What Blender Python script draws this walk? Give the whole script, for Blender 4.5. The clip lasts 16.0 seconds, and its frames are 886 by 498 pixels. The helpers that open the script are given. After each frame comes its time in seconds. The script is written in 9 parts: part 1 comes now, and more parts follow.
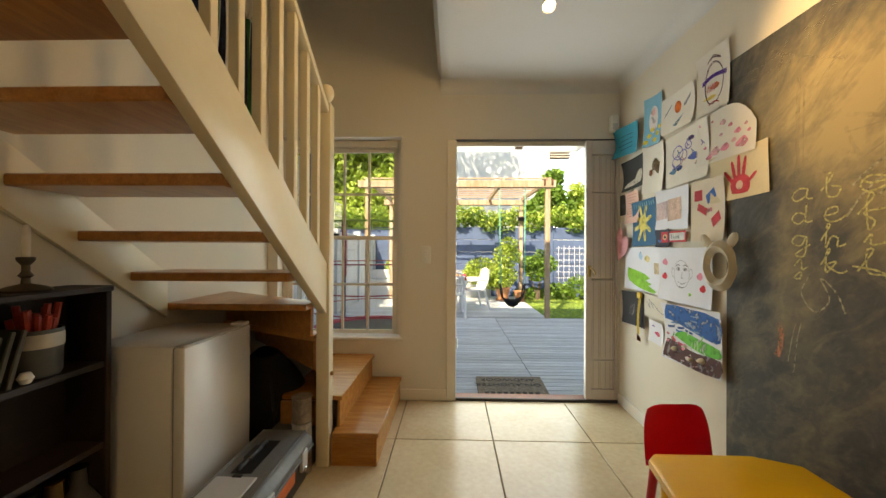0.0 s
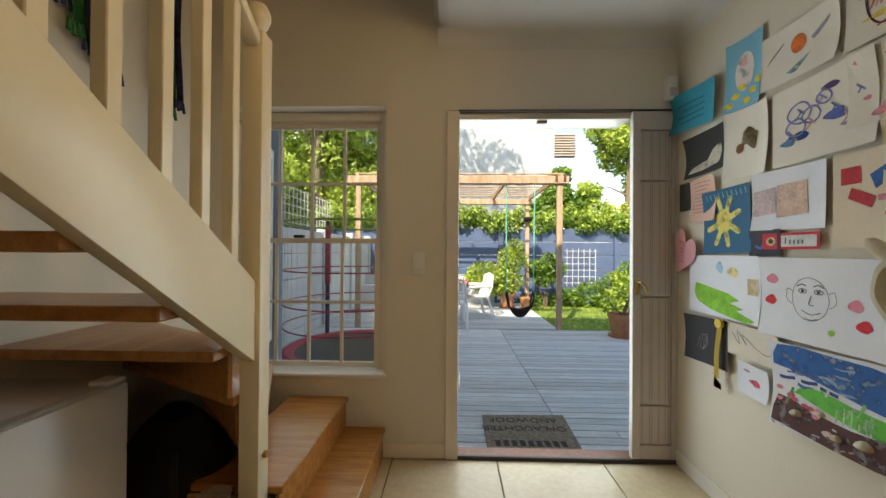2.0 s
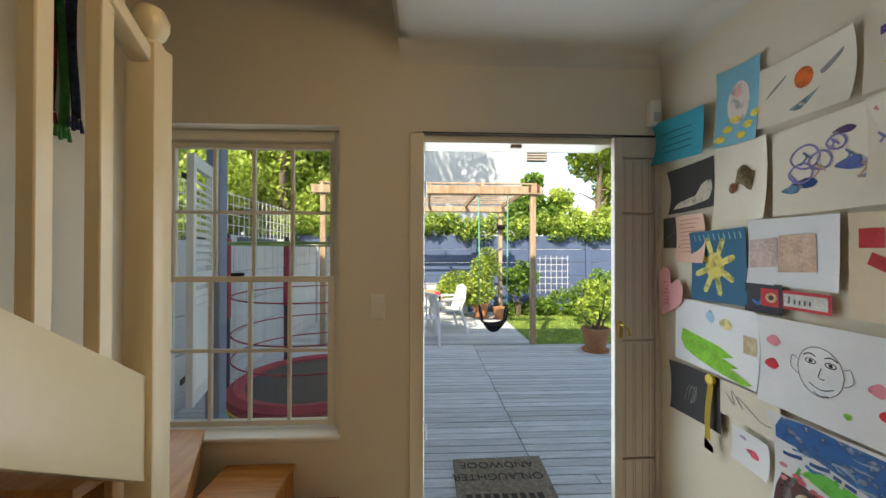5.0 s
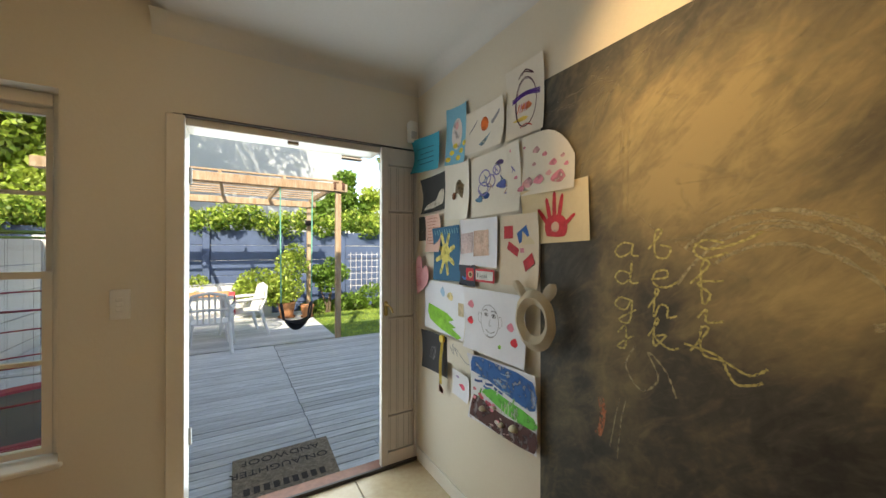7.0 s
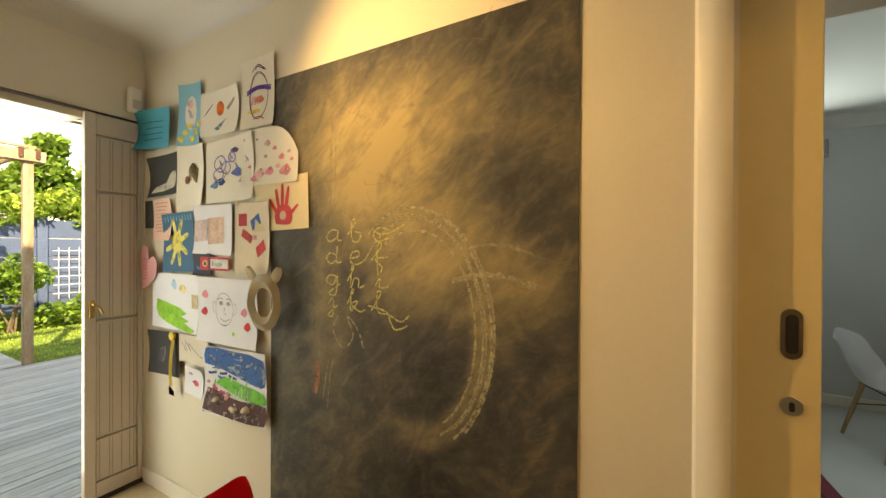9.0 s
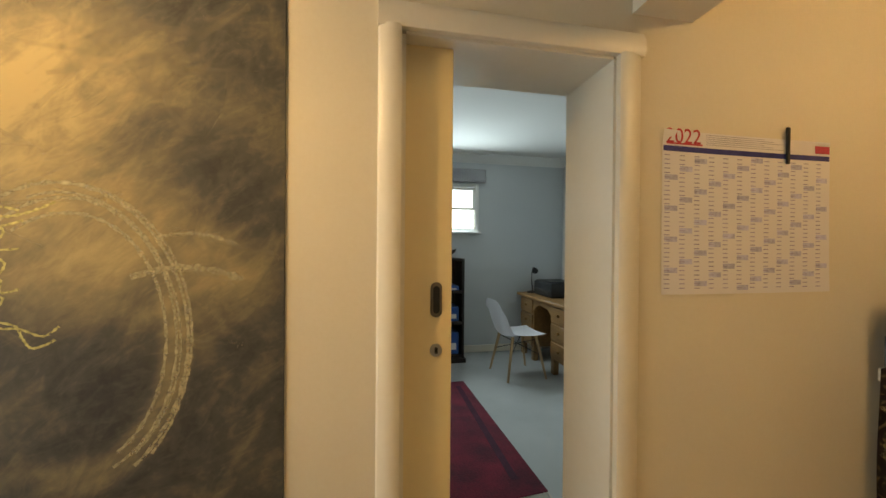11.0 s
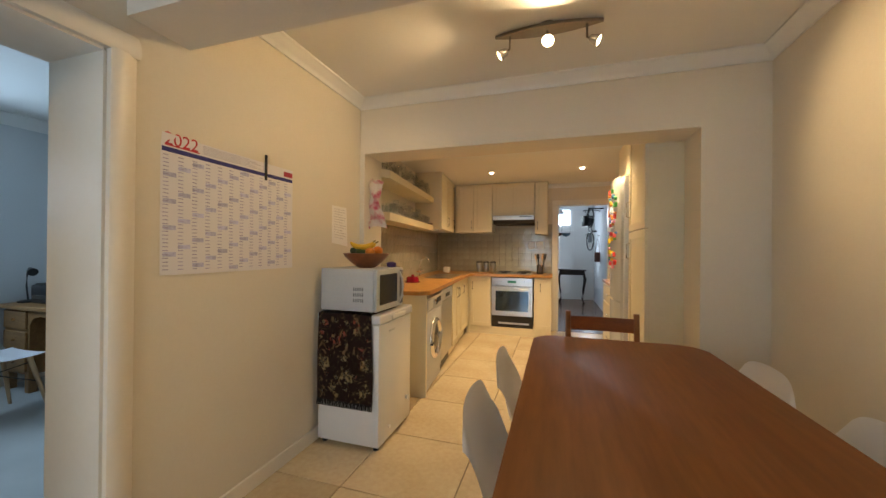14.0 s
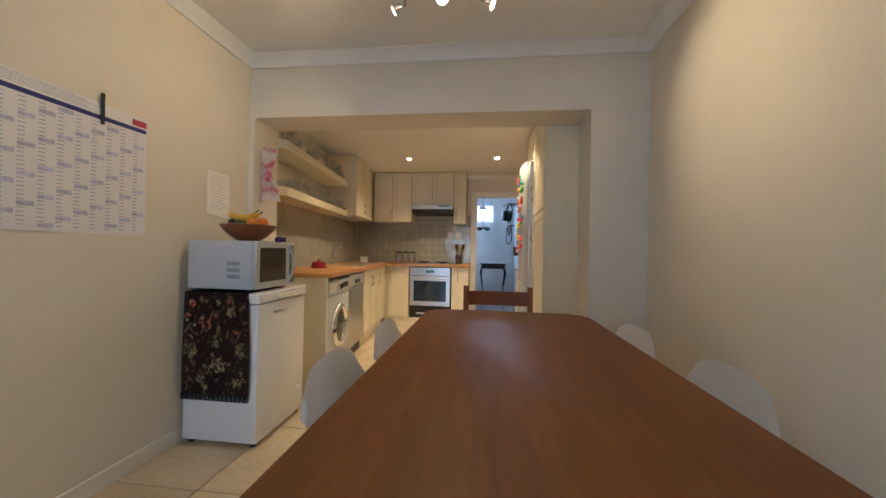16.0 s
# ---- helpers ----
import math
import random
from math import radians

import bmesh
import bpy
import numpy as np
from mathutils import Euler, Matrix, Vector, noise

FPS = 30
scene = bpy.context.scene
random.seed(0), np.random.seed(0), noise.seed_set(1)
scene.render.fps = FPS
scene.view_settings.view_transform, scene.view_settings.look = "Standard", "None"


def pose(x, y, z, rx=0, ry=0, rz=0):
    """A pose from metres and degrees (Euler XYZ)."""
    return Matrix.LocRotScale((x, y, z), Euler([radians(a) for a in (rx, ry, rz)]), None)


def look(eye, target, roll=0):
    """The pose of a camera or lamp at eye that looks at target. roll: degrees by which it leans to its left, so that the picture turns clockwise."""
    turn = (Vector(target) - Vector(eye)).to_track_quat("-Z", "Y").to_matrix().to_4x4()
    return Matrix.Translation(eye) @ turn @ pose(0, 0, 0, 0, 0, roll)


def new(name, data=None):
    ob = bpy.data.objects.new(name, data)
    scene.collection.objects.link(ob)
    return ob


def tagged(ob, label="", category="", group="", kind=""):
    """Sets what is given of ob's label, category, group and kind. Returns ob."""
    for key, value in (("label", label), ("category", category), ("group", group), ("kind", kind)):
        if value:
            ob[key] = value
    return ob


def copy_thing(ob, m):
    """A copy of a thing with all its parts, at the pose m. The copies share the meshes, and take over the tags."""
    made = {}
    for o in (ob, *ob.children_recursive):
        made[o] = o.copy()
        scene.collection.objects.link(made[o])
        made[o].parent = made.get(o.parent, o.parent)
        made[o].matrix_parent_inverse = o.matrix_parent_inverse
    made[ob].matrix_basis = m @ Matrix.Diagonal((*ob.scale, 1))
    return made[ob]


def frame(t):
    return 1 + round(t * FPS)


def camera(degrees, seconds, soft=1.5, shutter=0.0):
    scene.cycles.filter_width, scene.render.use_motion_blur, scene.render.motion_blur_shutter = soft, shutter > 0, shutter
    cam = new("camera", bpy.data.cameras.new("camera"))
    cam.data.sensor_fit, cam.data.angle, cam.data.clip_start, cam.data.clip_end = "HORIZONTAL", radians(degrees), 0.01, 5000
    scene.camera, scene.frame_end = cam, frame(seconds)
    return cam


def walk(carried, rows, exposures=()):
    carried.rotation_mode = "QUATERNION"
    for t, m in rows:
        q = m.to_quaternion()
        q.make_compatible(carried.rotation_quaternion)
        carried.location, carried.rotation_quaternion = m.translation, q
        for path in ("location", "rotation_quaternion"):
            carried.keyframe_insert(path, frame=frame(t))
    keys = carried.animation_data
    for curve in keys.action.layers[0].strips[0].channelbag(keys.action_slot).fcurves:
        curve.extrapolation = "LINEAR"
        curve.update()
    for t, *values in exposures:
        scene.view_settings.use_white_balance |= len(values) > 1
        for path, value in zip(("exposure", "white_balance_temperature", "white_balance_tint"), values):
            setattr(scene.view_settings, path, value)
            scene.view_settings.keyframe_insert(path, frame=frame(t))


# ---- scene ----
cam = camera(102.0, 16.0)
# seconds, x, y, z, yaw, pitch, roll
PATH = [
    (0.0, -0.000, -0.000, 1.185, 1.51, 0.17, -0.29),
    (0.5, 0.013, 0.217, 1.181, 1.60, 0.14, -0.33),
    (1.0, 0.031, 0.423, 1.186, 1.50, 0.31, -0.33),
    (1.5, 0.006, 0.584, 1.192, 1.58, 0.32, -0.53),
    (2.0, -0.005, 0.715, 1.220, 1.56, 0.40, -0.40),
    (2.5, 0.011, 0.822, 1.236, 1.62, 0.53, -0.20),
    (3.0, 0.039, 0.932, 1.269, 1.79, 0.54, -0.33),
    (5.5, 0.049, 0.967, 1.448, -6.72, 0.23, 0.09),
    (6.0, 0.123, 0.850, 1.442, -14.44, 0.20, 0.07),
    (6.5, 0.167, 0.776, 1.423, -23.43, 0.08, 0.07),
    (7.0, 0.220, 0.688, 1.398, -30.68, 0.10, -0.07),
    (7.5, 0.245, 0.592, 1.380, -38.36, 0.18, -0.22),
    (8.0, 0.241, 0.503, 1.364, -45.97, 0.23, -0.31),
    (8.5, 0.238, 0.423, 1.354, -53.22, 0.09, -0.22),
    (9.0, 0.260, 0.351, 1.354, -62.50, -0.23, -0.28),
    (9.5, 0.301, 0.297, 1.343, -72.03, -0.23, -0.36),
    (12.0, 0.080, 0.214, 1.321, -120.26, -0.04, -0.49),
    (12.5, 0.023, 0.209, 1.304, -129.30, 0.27, -0.41),
    (13.0, -0.043, 0.208, 1.289, -137.30, 0.38, -0.33),
    (13.5, -0.133, 0.243, 1.283, -148.18, 0.32, -0.30),
    (14.0, -0.233, 0.265, 1.283, -162.54, 0.20, -0.52),
    (14.5, -0.293, 0.206, 1.256, -168.52, 0.04, -0.87),
    (15.0, -0.319, 0.152, 1.210, -171.67, 0.20, -1.02),
    (15.5, -0.361, 0.112, 1.153, -172.79, 0.23, -1.05),
    (16.0, -0.423, 0.087, 1.120, -173.23, 0.38, -1.14),
]
walk(cam, [(t, pose(x, y, z, 90 + pitch, roll, yaw)) for t, x, y, z, yaw, pitch, roll in PATH],
     exposures=[(0.0, 1.44, 8700, 10), (0.5, 1.33, 8400, 10), (1.5, 1.11, 8000, 10), (3.0, 1.04, 7300, 10), (6.5, 1.05, 7700, 10), (8.5, 1.42, 8900, 10), (9.5, 1.8, 13000, 10), (12.0, 1.85, 6200, 10), (13.0, 1.8, 5900, 10), (14.0, 1.97, 6500, 10), (15.5, 1.85, 5200, 10), (16.0, 1.88, 5250, 10)])

# world, sun and lamps
world = bpy.data.worlds.new("sky")
scene.world = world
world.use_nodes = True
wn = world.node_tree
sky = wn.nodes.new("ShaderNodeTexSky")
sky.sky_type, sky.sun_disc = "NISHITA", False
sky.sun_elevation, sky.sun_rotation = radians(47), radians(205)
wn.nodes["Background"].inputs["Strength"].default_value = 0.2
wn.links.new(sky.outputs["Color"], wn.nodes["Background"].inputs["Color"])

sun_data = bpy.data.lights.new("sun", "SUN")
sun_data.energy, sun_data.angle, sun_data.color = 4.2, radians(0.6), (1.0, 0.94, 0.84)
sun = new("sun", sun_data)
SUN_FROM = Vector((math.sin(radians(205)) * math.cos(radians(47)), math.cos(radians(205)) * math.cos(radians(47)), math.sin(radians(47))))
sun.matrix_world = look(SUN_FROM * 30, (0, 0, 0))


LAMP_POWER = 0.62


def lamp(kind, energy, color, m, size=0.05, spot=100, blend=0.6):
    data = bpy.data.lights.new("lamp_light", kind)
    data.energy, data.color = energy * LAMP_POWER, color
    if kind == "AREA":
        data.shape, data.size, data.size_y = "RECTANGLE", size[0], size[1]
    else:
        data.shadow_soft_size = size
    if kind == "SPOT":
        data.spot_size, data.spot_blend = radians(spot), blend
    ob = new("lamp_light", data)
    ob.matrix_world = m
    return ob


WARM = (1.0, 0.70, 0.36)
DAY = (0.68, 0.84, 1.0)

# ---- materials ----


def mat(name, color, rough=0.6, var=0.12, scale=6.0, fine=60.0, bump=0.05, metal=0.0, second=None, stretch=(1, 1, 1), spec=0.5, emit=0.0, rand=0.0, coat=0.0, mixlo=0.42, mixhi=0.62):
    m = bpy.data.materials.new(name)
    m.use_nodes = True
    nt = m.node_tree
    b = nt.nodes["Principled BSDF"]
    b.inputs["Roughness"].default_value, b.inputs["Metallic"].default_value = rough, metal
    b.inputs["Specular IOR Level"].default_value = spec
    b.inputs["Coat Weight"].default_value = coat
    coord = nt.nodes.new("ShaderNodeTexCoord")
    mp = nt.nodes.new("ShaderNodeMapping")
    mp.inputs["Scale"].default_value = stretch
    nt.links.new(coord.outputs["Object"], mp.inputs["Vector"])
    n1 = nt.nodes.new("ShaderNodeTexNoise")
    n1.inputs["Scale"].default_value, n1.inputs["Detail"].default_value = scale, 6
    n2 = nt.nodes.new("ShaderNodeTexNoise")
    n2.inputs["Scale"].default_value, n2.inputs["Detail"].default_value = fine, 3
    for n in (n1, n2):
        nt.links.new(mp.outputs["Vector"], n.inputs["Vector"])
    ramp = nt.nodes.new("ShaderNodeValToRGB")
    two = second or tuple(c * (1 - var) for c in color)
    ramp.color_ramp.elements[0].position, ramp.color_ramp.elements[1].position = mixlo - 0.1, mixhi + 0.1
    ramp.color_ramp.elements[0].color = (*two, 1)
    ramp.color_ramp.elements[1].color = (*color, 1)
    nt.links.new(n1.outputs["Fac"], ramp.inputs["Fac"])
    mix = nt.nodes.new("ShaderNodeMix")
    mix.data_type, mix.blend_type = "RGBA", "OVERLAY"
    mix.inputs["Factor"].default_value = min(1.0, var * 1.2)
    nt.links.new(ramp.outputs["Color"], mix.inputs["A"])
    nt.links.new(n2.outputs["Fac"], mix.inputs["B"])
    out = mix.outputs["Result"]
    if rand:
        info = nt.nodes.new("ShaderNodeObjectInfo")
        hsv = nt.nodes.new("ShaderNodeHueSaturation")
        mr = nt.nodes.new("ShaderNodeMapRange")
        mr.inputs["To Min"].default_value, mr.inputs["To Max"].default_value = 1 - rand, 1 + rand
        nt.links.new(info.outputs["Random"], mr.inputs["Value"])
        nt.links.new(mr.outputs["Result"], hsv.inputs["Value"])
        nt.links.new(out, hsv.inputs["Color"])
        out = hsv.outputs["Color"]
    nt.links.new(out, b.inputs["Base Color"])
    if bump:
        bp = nt.nodes.new("ShaderNodeBump")
        bp.inputs["Strength"].default_value, bp.inputs["Distance"].default_value = bump, 0.01
        nt.links.new(n2.outputs["Fac"], bp.inputs["Height"])
        nt.links.new(bp.outputs["Normal"], b.inputs["Normal"])
    if emit:
        b.inputs["Emission Color"].default_value = (*color, 1)
        b.inputs["Emission Strength"].default_value = emit
    return m


def glass_mat(name, color=(0.95, 0.98, 0.97), rough=0.0):
    m = bpy.data.materials.new(name)
    m.use_nodes = True
    nt = m.node_tree
    b = nt.nodes["Principled BSDF"]
    b.inputs["Base Color"].default_value = (*color, 1)
    b.inputs["Roughness"].default_value, b.inputs["IOR"].default_value = rough, 1.45
    b.inputs["Transmission Weight"].default_value = 1.0
    return m


WALL = mat("cream_wall_paint", (0.72, 0.66, 0.55), 0.75, 0.05, 1.2, 90, 0.06)
WALL_Y = mat("pale_wall_paint", (0.74, 0.70, 0.62), 0.8, 0.05, 1.0, 90, 0.06)
STUDY = mat("grey_blue_wall_paint", (0.60, 0.63, 0.65), 0.8, 0.05, 1.0, 90, 0.05)
# darker copy of the ceiling white, bringing down the too bright playroom ceiling
CEIL_DIM = mat("darker_white_ceiling_paint", (0.68, 0.67, 0.65), 0.85, 0.05, 1.0, 60, 0.05)
CEIL = mat("white_ceiling_paint", (0.80, 0.79, 0.76), 0.85, 0.04, 1.0, 60, 0.05)
TRIM = mat("cream_gloss_paint", (0.80, 0.75, 0.66), 0.32, 0.06, 2.0, 40, 0.03)
WHITE = mat("white_gloss_paint", (0.80, 0.80, 0.78), 0.3, 0.04, 2.0, 40, 0.03)
TILE = mat("beige_ceramic_tile", (0.66, 0.55, 0.38), 0.22, 0.16, 2.5, 30, 0.03, second=(0.56, 0.44, 0.28), rand=0.06)
GROUT = mat("dark_grout", (0.20, 0.16, 0.11), 0.9, 0.2, 20, 80, 0.1)
PINE = mat("varnished_pine", (0.52, 0.235, 0.065), 0.26, 0.3, 3.0, 14, 0.04, second=(0.38, 0.15, 0.034), stretch=(1, 9, 9), rand=0.08)
PINE_X = mat("varnished_pine_across", (0.50, 0.25, 0.085), 0.3, 0.3, 3.0, 14, 0.04, second=(0.36, 0.15, 0.045), stretch=(9, 1, 9), rand=0.08)
STAIR = mat("cream_stair_paint", (0.80, 0.70, 0.50), 0.28, 0.07, 2.0, 30, 0.03)
DARKWOOD = mat("dark_stained_wood", (0.022, 0.011, 0.008), 0.58, 0.4, 4, 30, 0.06, second=(0.012, 0.006, 0.004), stretch=(6, 1, 6))
TABLE = mat("red_brown_table_wood", (0.22, 0.081, 0.018), 0.5, 0.22, 1.8, 9, 0.015, second=(0.17, 0.056, 0.011), stretch=(6, 0.6, 6), spec=0.22)
DECK = mat("weathered_deck_wood", (0.60, 0.62, 0.64), 0.62, 0.3, 4.0, 30, 0.25, second=(0.42, 0.435, 0.45), stretch=(1, 9, 9), rand=0.16)
BLACK = mat("black_plastic", (0.012, 0.012, 0.013), 0.45, 0.2, 10, 60, 0.05)
STEEL = mat("brushed_steel", (0.55, 0.55, 0.54), 0.28, 0.1, 4, 60, 0.03, metal=1.0, stretch=(1, 12, 12))
CHROME = mat("chrome", (0.75, 0.75, 0.75), 0.12, 0.04, 4, 30, 0.0, metal=1.0)
BRASS = mat("old_brass", (0.45, 0.30, 0.10), 0.35, 0.2, 10, 60, 0.05, metal=1.0)
SILVER = mat("silver_grey_plastic", (0.52, 0.54, 0.56), 0.38, 0.05, 3, 60, 0.02)
ENAMEL = mat("white_enamel", (0.78, 0.79, 0.80), 0.25, 0.04, 2, 40, 0.02)
SHELL = mat("white_shell_plastic", (0.93, 0.93, 0.95), 0.28, 0.03, 3, 40, 0.02)
BEECH = mat("pale_beech", (0.52, 0.34, 0.18), 0.4, 0.2, 4, 30, 0.03, stretch=(6, 6, 1))
CAB = mat("cream_cabinet_paint", (0.74, 0.66, 0.47), 0.35, 0.06, 2, 30, 0.03)
WORKTOP = mat("oiled_wood_worktop", (0.52, 0.27, 0.085), 0.3, 0.25, 3, 20, 0.03, second=(0.40, 0.19, 0.05), stretch=(5, 5, 5))
GLASS = glass_mat("window_glass")
# thin drinking glass: mostly clear with bright gloss
THINGLASS = bpy.data.materials.new("thin_drinking_glass")
THINGLASS.use_nodes = True
_t = THINGLASS.node_tree
_clear = _t.nodes.new("ShaderNodeBsdfTransparent")
_clear.inputs["Color"].default_value = (0.90, 0.92, 0.92, 1)
_gloss = _t.nodes.new("ShaderNodeBsdfGlossy")
_gloss.inputs["Roughness"].default_value = 0.04
_mixg = _t.nodes.new("ShaderNodeMixShader")
_mixg.inputs[0].default_value = 0.13
_t.links.new(_clear.outputs["BSDF"], _mixg.inputs[1])
_t.links.new(_gloss.outputs["BSDF"], _mixg.inputs[2])
_t.links.new(_mixg.outputs["Shader"], _t.nodes["Material Output"].inputs["Surface"])
BLUEWALL = mat("slate_blue_wall_paint", (0.085, 0.13, 0.24), 0.8, 0.2, 2, 40, 0.15)
GARDENWHITE = mat("white_garden_wall", (0.62, 0.63, 0.64), 0.85, 0.12, 2, 40, 0.15)


def leaf_mat(name, a, b):
    m = mat(name, a, 0.5, 0.5, 3, 8, 0.0, second=b)
    t = m.node_tree
    pr = t.nodes["Principled BSDF"]
    tl = t.nodes.new("ShaderNodeBsdfTranslucent")
    mx = t.nodes.new("ShaderNodeMixShader")
    mx.inputs[0].default_value = 0.45
    geo = t.nodes.new("ShaderNodeNewGeometry")
    hs = t.nodes.new("ShaderNodeHueSaturation")
    mr = t.nodes.new("ShaderNodeMapRange")
    mr.inputs["To Min"].default_value, mr.inputs["To Max"].default_value = 0.6, 1.5
    t.links.new(geo.outputs["Random Per Island"], mr.inputs["Value"])
    t.links.new(mr.outputs["Result"], hs.inputs["Value"])
    src = pr.inputs["Base Color"].links[0].from_socket
    t.links.new(src, hs.inputs["Color"])
    t.links.new(hs.outputs["Color"], pr.inputs["Base Color"])
    t.links.new(hs.outputs["Color"], tl.inputs["Color"])
    t.links.new(pr.outputs["BSDF"], mx.inputs[1])
    t.links.new(tl.outputs["BSDF"], mx.inputs[2])
    t.links.new(mx.outputs["Shader"], t.nodes["Material Output"].inputs["Surface"])
    return m


LEAF = leaf_mat("leaf_green", (0.22, 0.36, 0.06), (0.11, 0.21, 0.03))
LEAF2 = leaf_mat("leaf_yellow_green", (0.48, 0.57, 0.12), (0.28, 0.39, 0.06))
BARK = mat("bark", (0.20, 0.15, 0.10), 0.9, 0.4, 8, 30, 0.5)
GRASS = mat("lawn_grass", (0.15, 0.24, 0.04), 0.9, 0.4, 2, 60, 0.5, second=(0.08, 0.14, 0.02))
SOIL = mat("garden_ground", (0.14, 0.11, 0.08), 0.95, 0.4, 3, 60, 0.4)
TIMBER = mat("pergola_timber", (0.50, 0.40, 0.29), 0.65, 0.3, 3, 20, 0.15, second=(0.36, 0.23, 0.13), stretch=(6, 6, 1))
TERRACOTTA = mat("terracotta", (0.48, 0.22, 0.10), 0.75, 0.25, 6, 50, 0.1)

# ---- helpers for shapes ----


def bm_box(x0, y0, z0, x1, y1, z1, bevel=0.0, seg=1, bm=None):
    own = bm is None
    bm = bm or bmesh.new()
    vs = [bm.verts.new((x, y, z)) for z in (z0, z1) for y in (y0, y1) for x in (x0, x1)]
    fs = [(0, 2, 3, 1), (4, 5, 7, 6), (0, 1, 5, 4), (2, 6, 7, 3), (0, 4, 6, 2), (1, 3, 7, 5)]
    faces = [bm.faces.new([vs[i] for i in f]) for f in fs]
    if bevel:
        edges = list({e for f in faces for e in f.edges})
        bmesh.ops.bevel(bm, geom=edges, offset=bevel, segments=seg, affect="EDGES", profile=0.5)
    return bm


def bm_boxes(boxes, bevel=0.0, seg=1):
    bm = bmesh.new()
    for b in boxes:
        bm_box(*b, bevel=bevel, seg=seg, bm=bm)
    return bm


def bm_cyl(r0, r1, z0, z1, n=20, bm=None, at=(0, 0), cap=True):
    bm = bm or bmesh.new()
    a = [bm.verts.new((at[0] + r0 * math.cos(2 * math.pi * i / n), at[1] + r0 * math.sin(2 * math.pi * i / n), z0)) for i in range(n)]
    b = [bm.verts.new((at[0] + r1 * math.cos(2 * math.pi * i / n), at[1] + r1 * math.sin(2 * math.pi * i / n), z1)) for i in range(n)]
    for i in range(n):
        bm.faces.new((a[i], a[(i + 1) % n], b[(i + 1) % n], b[i]))
    if cap:
        bm.faces.new(a[::-1])
        bm.faces.new(b)
    return bm


def bm_lathe(profile, n=28, bm=None, at=(0, 0, 0), top=True):
    """A turned body from (radius, height) pairs."""
    bm = bm or bmesh.new()
    rings = []
    for r, z in profile:
        r = max(r, 1e-4)
        rings.append([bm.verts.new((at[0] + r * math.cos(2 * math.pi * i / n), at[1] + r * math.sin(2 * math.pi * i / n), at[2] + z)) for i in range(n)])
    for p, q in zip(rings, rings[1:]):
        for i in range(n):
            f = bm.faces.new((p[i], p[(i + 1) % n], q[(i + 1) % n], q[i]))
            f.smooth = True
    bm.faces.new(rings[0][::-1])
    if top:
        bm.faces.new(rings[-1])
    return bm


def bm_tube(points, r, n=8, bm=None, closed=False):
    """A round bar along points; r is one radius or one for each point."""
    bm = bm or bmesh.new()
    pts = [Vector(p) for p in points]
    rs = r if isinstance(r, (list, tuple)) else [r] * len(pts)
    rings = []
    for i, p in enumerate(pts):
        a = pts[i - 1] if i or closed else p
        b = pts[(i + 1) % len(pts)] if i < len(pts) - 1 or closed else p
        d = (b - a).normalized()
        u = d.cross(Vector((0, 0, 1)))
        if u.length < 1e-3:
            u = d.cross(Vector((0, 1, 0)))
        u.normalize()
        v = d.cross(u).normalized()
        rings.append([bm.verts.new(p + rs[i] * (math.cos(2 * math.pi * k / n) * u + math.sin(2 * math.pi * k / n) * v)) for k in range(n)])
    pairs = list(zip(rings, rings[1:])) + ([(rings[-1], rings[0])] if closed else [])
    for p, q in pairs:
        for k in range(n):
            f = bm.faces.new((p[k], p[(k + 1) % n], q[(k + 1) % n], q[k]))
            f.smooth = True
    if not closed:
        bm.faces.new(rings[0][::-1])
        bm.faces.new(rings[-1])
    return bm


def bm_sheet(fn, nu, nv, thick=0.0, bm=None):
    """A curved sheet from fn(u, v), u and v from 0 to 1, with a thickness."""
    bm = bm or bmesh.new()
    g = [[bm.verts.new(fn(i / nu, j / nv)) for j in range(nv + 1)] for i in range(nu + 1)]
    faces = []
    for i in range(nu):
        for j in range(nv):
            f = bm.faces.new((g[i][j], g[i + 1][j], g[i + 1][j + 1], g[i][j + 1]))
            f.smooth = True
            faces.append(f)
    if thick:
        bmesh.ops.solidify(bm, geom=faces, thickness=thick)
    return bm


def bm_prism(outline, axis, a, b, bm=None, bevel=0.0):
    """A flat outline pushed along an axis from a to b. x: outline is (y, z); y: (x, z); z: (x, y)."""
    bm = bm or bmesh.new()
    at = {"x": lambda p, v: (v, p[0], p[1]), "y": lambda p, v: (p[0], v, p[1]), "z": lambda p, v: (p[0], p[1], v)}[axis]
    lo = [bm.verts.new(at(p, a)) for p in outline]
    hi = [bm.verts.new(at(p, b)) for p in outline]
    n = len(outline)
    faces = [bm.faces.new(lo[::-1]), bm.faces.new(hi)]
    for i in range(n):
        faces.append(bm.faces.new((lo[i], lo[(i + 1) % n], hi[(i + 1) % n], hi[i])))
    if bevel:
        bmesh.ops.bevel(bm, geom=list({e for f in faces for e in f.edges}), offset=bevel, segments=2, affect="EDGES", profile=0.5)
    return bm


def mesh_of(name, bm, material):
    bmesh.ops.recalc_face_normals(bm, faces=bm.faces)
    me = bpy.data.meshes.new(name)
    bm.to_mesh(me)
    bm.free()
    me.materials.append(material)
    me.set_sharp_from_angle(angle=radians(38))
    return me


def part(name, bm, material, parent=None, label="", smooth=False):
    me = bm if isinstance(bm, bpy.types.Mesh) else mesh_of(name, bm, material)
    if smooth:
        for p in me.polygons:
            p.use_smooth = True
    ob = new(name, me)
    if parent:
        ob.parent = parent
    if label:
        ob["label"] = label
    return ob


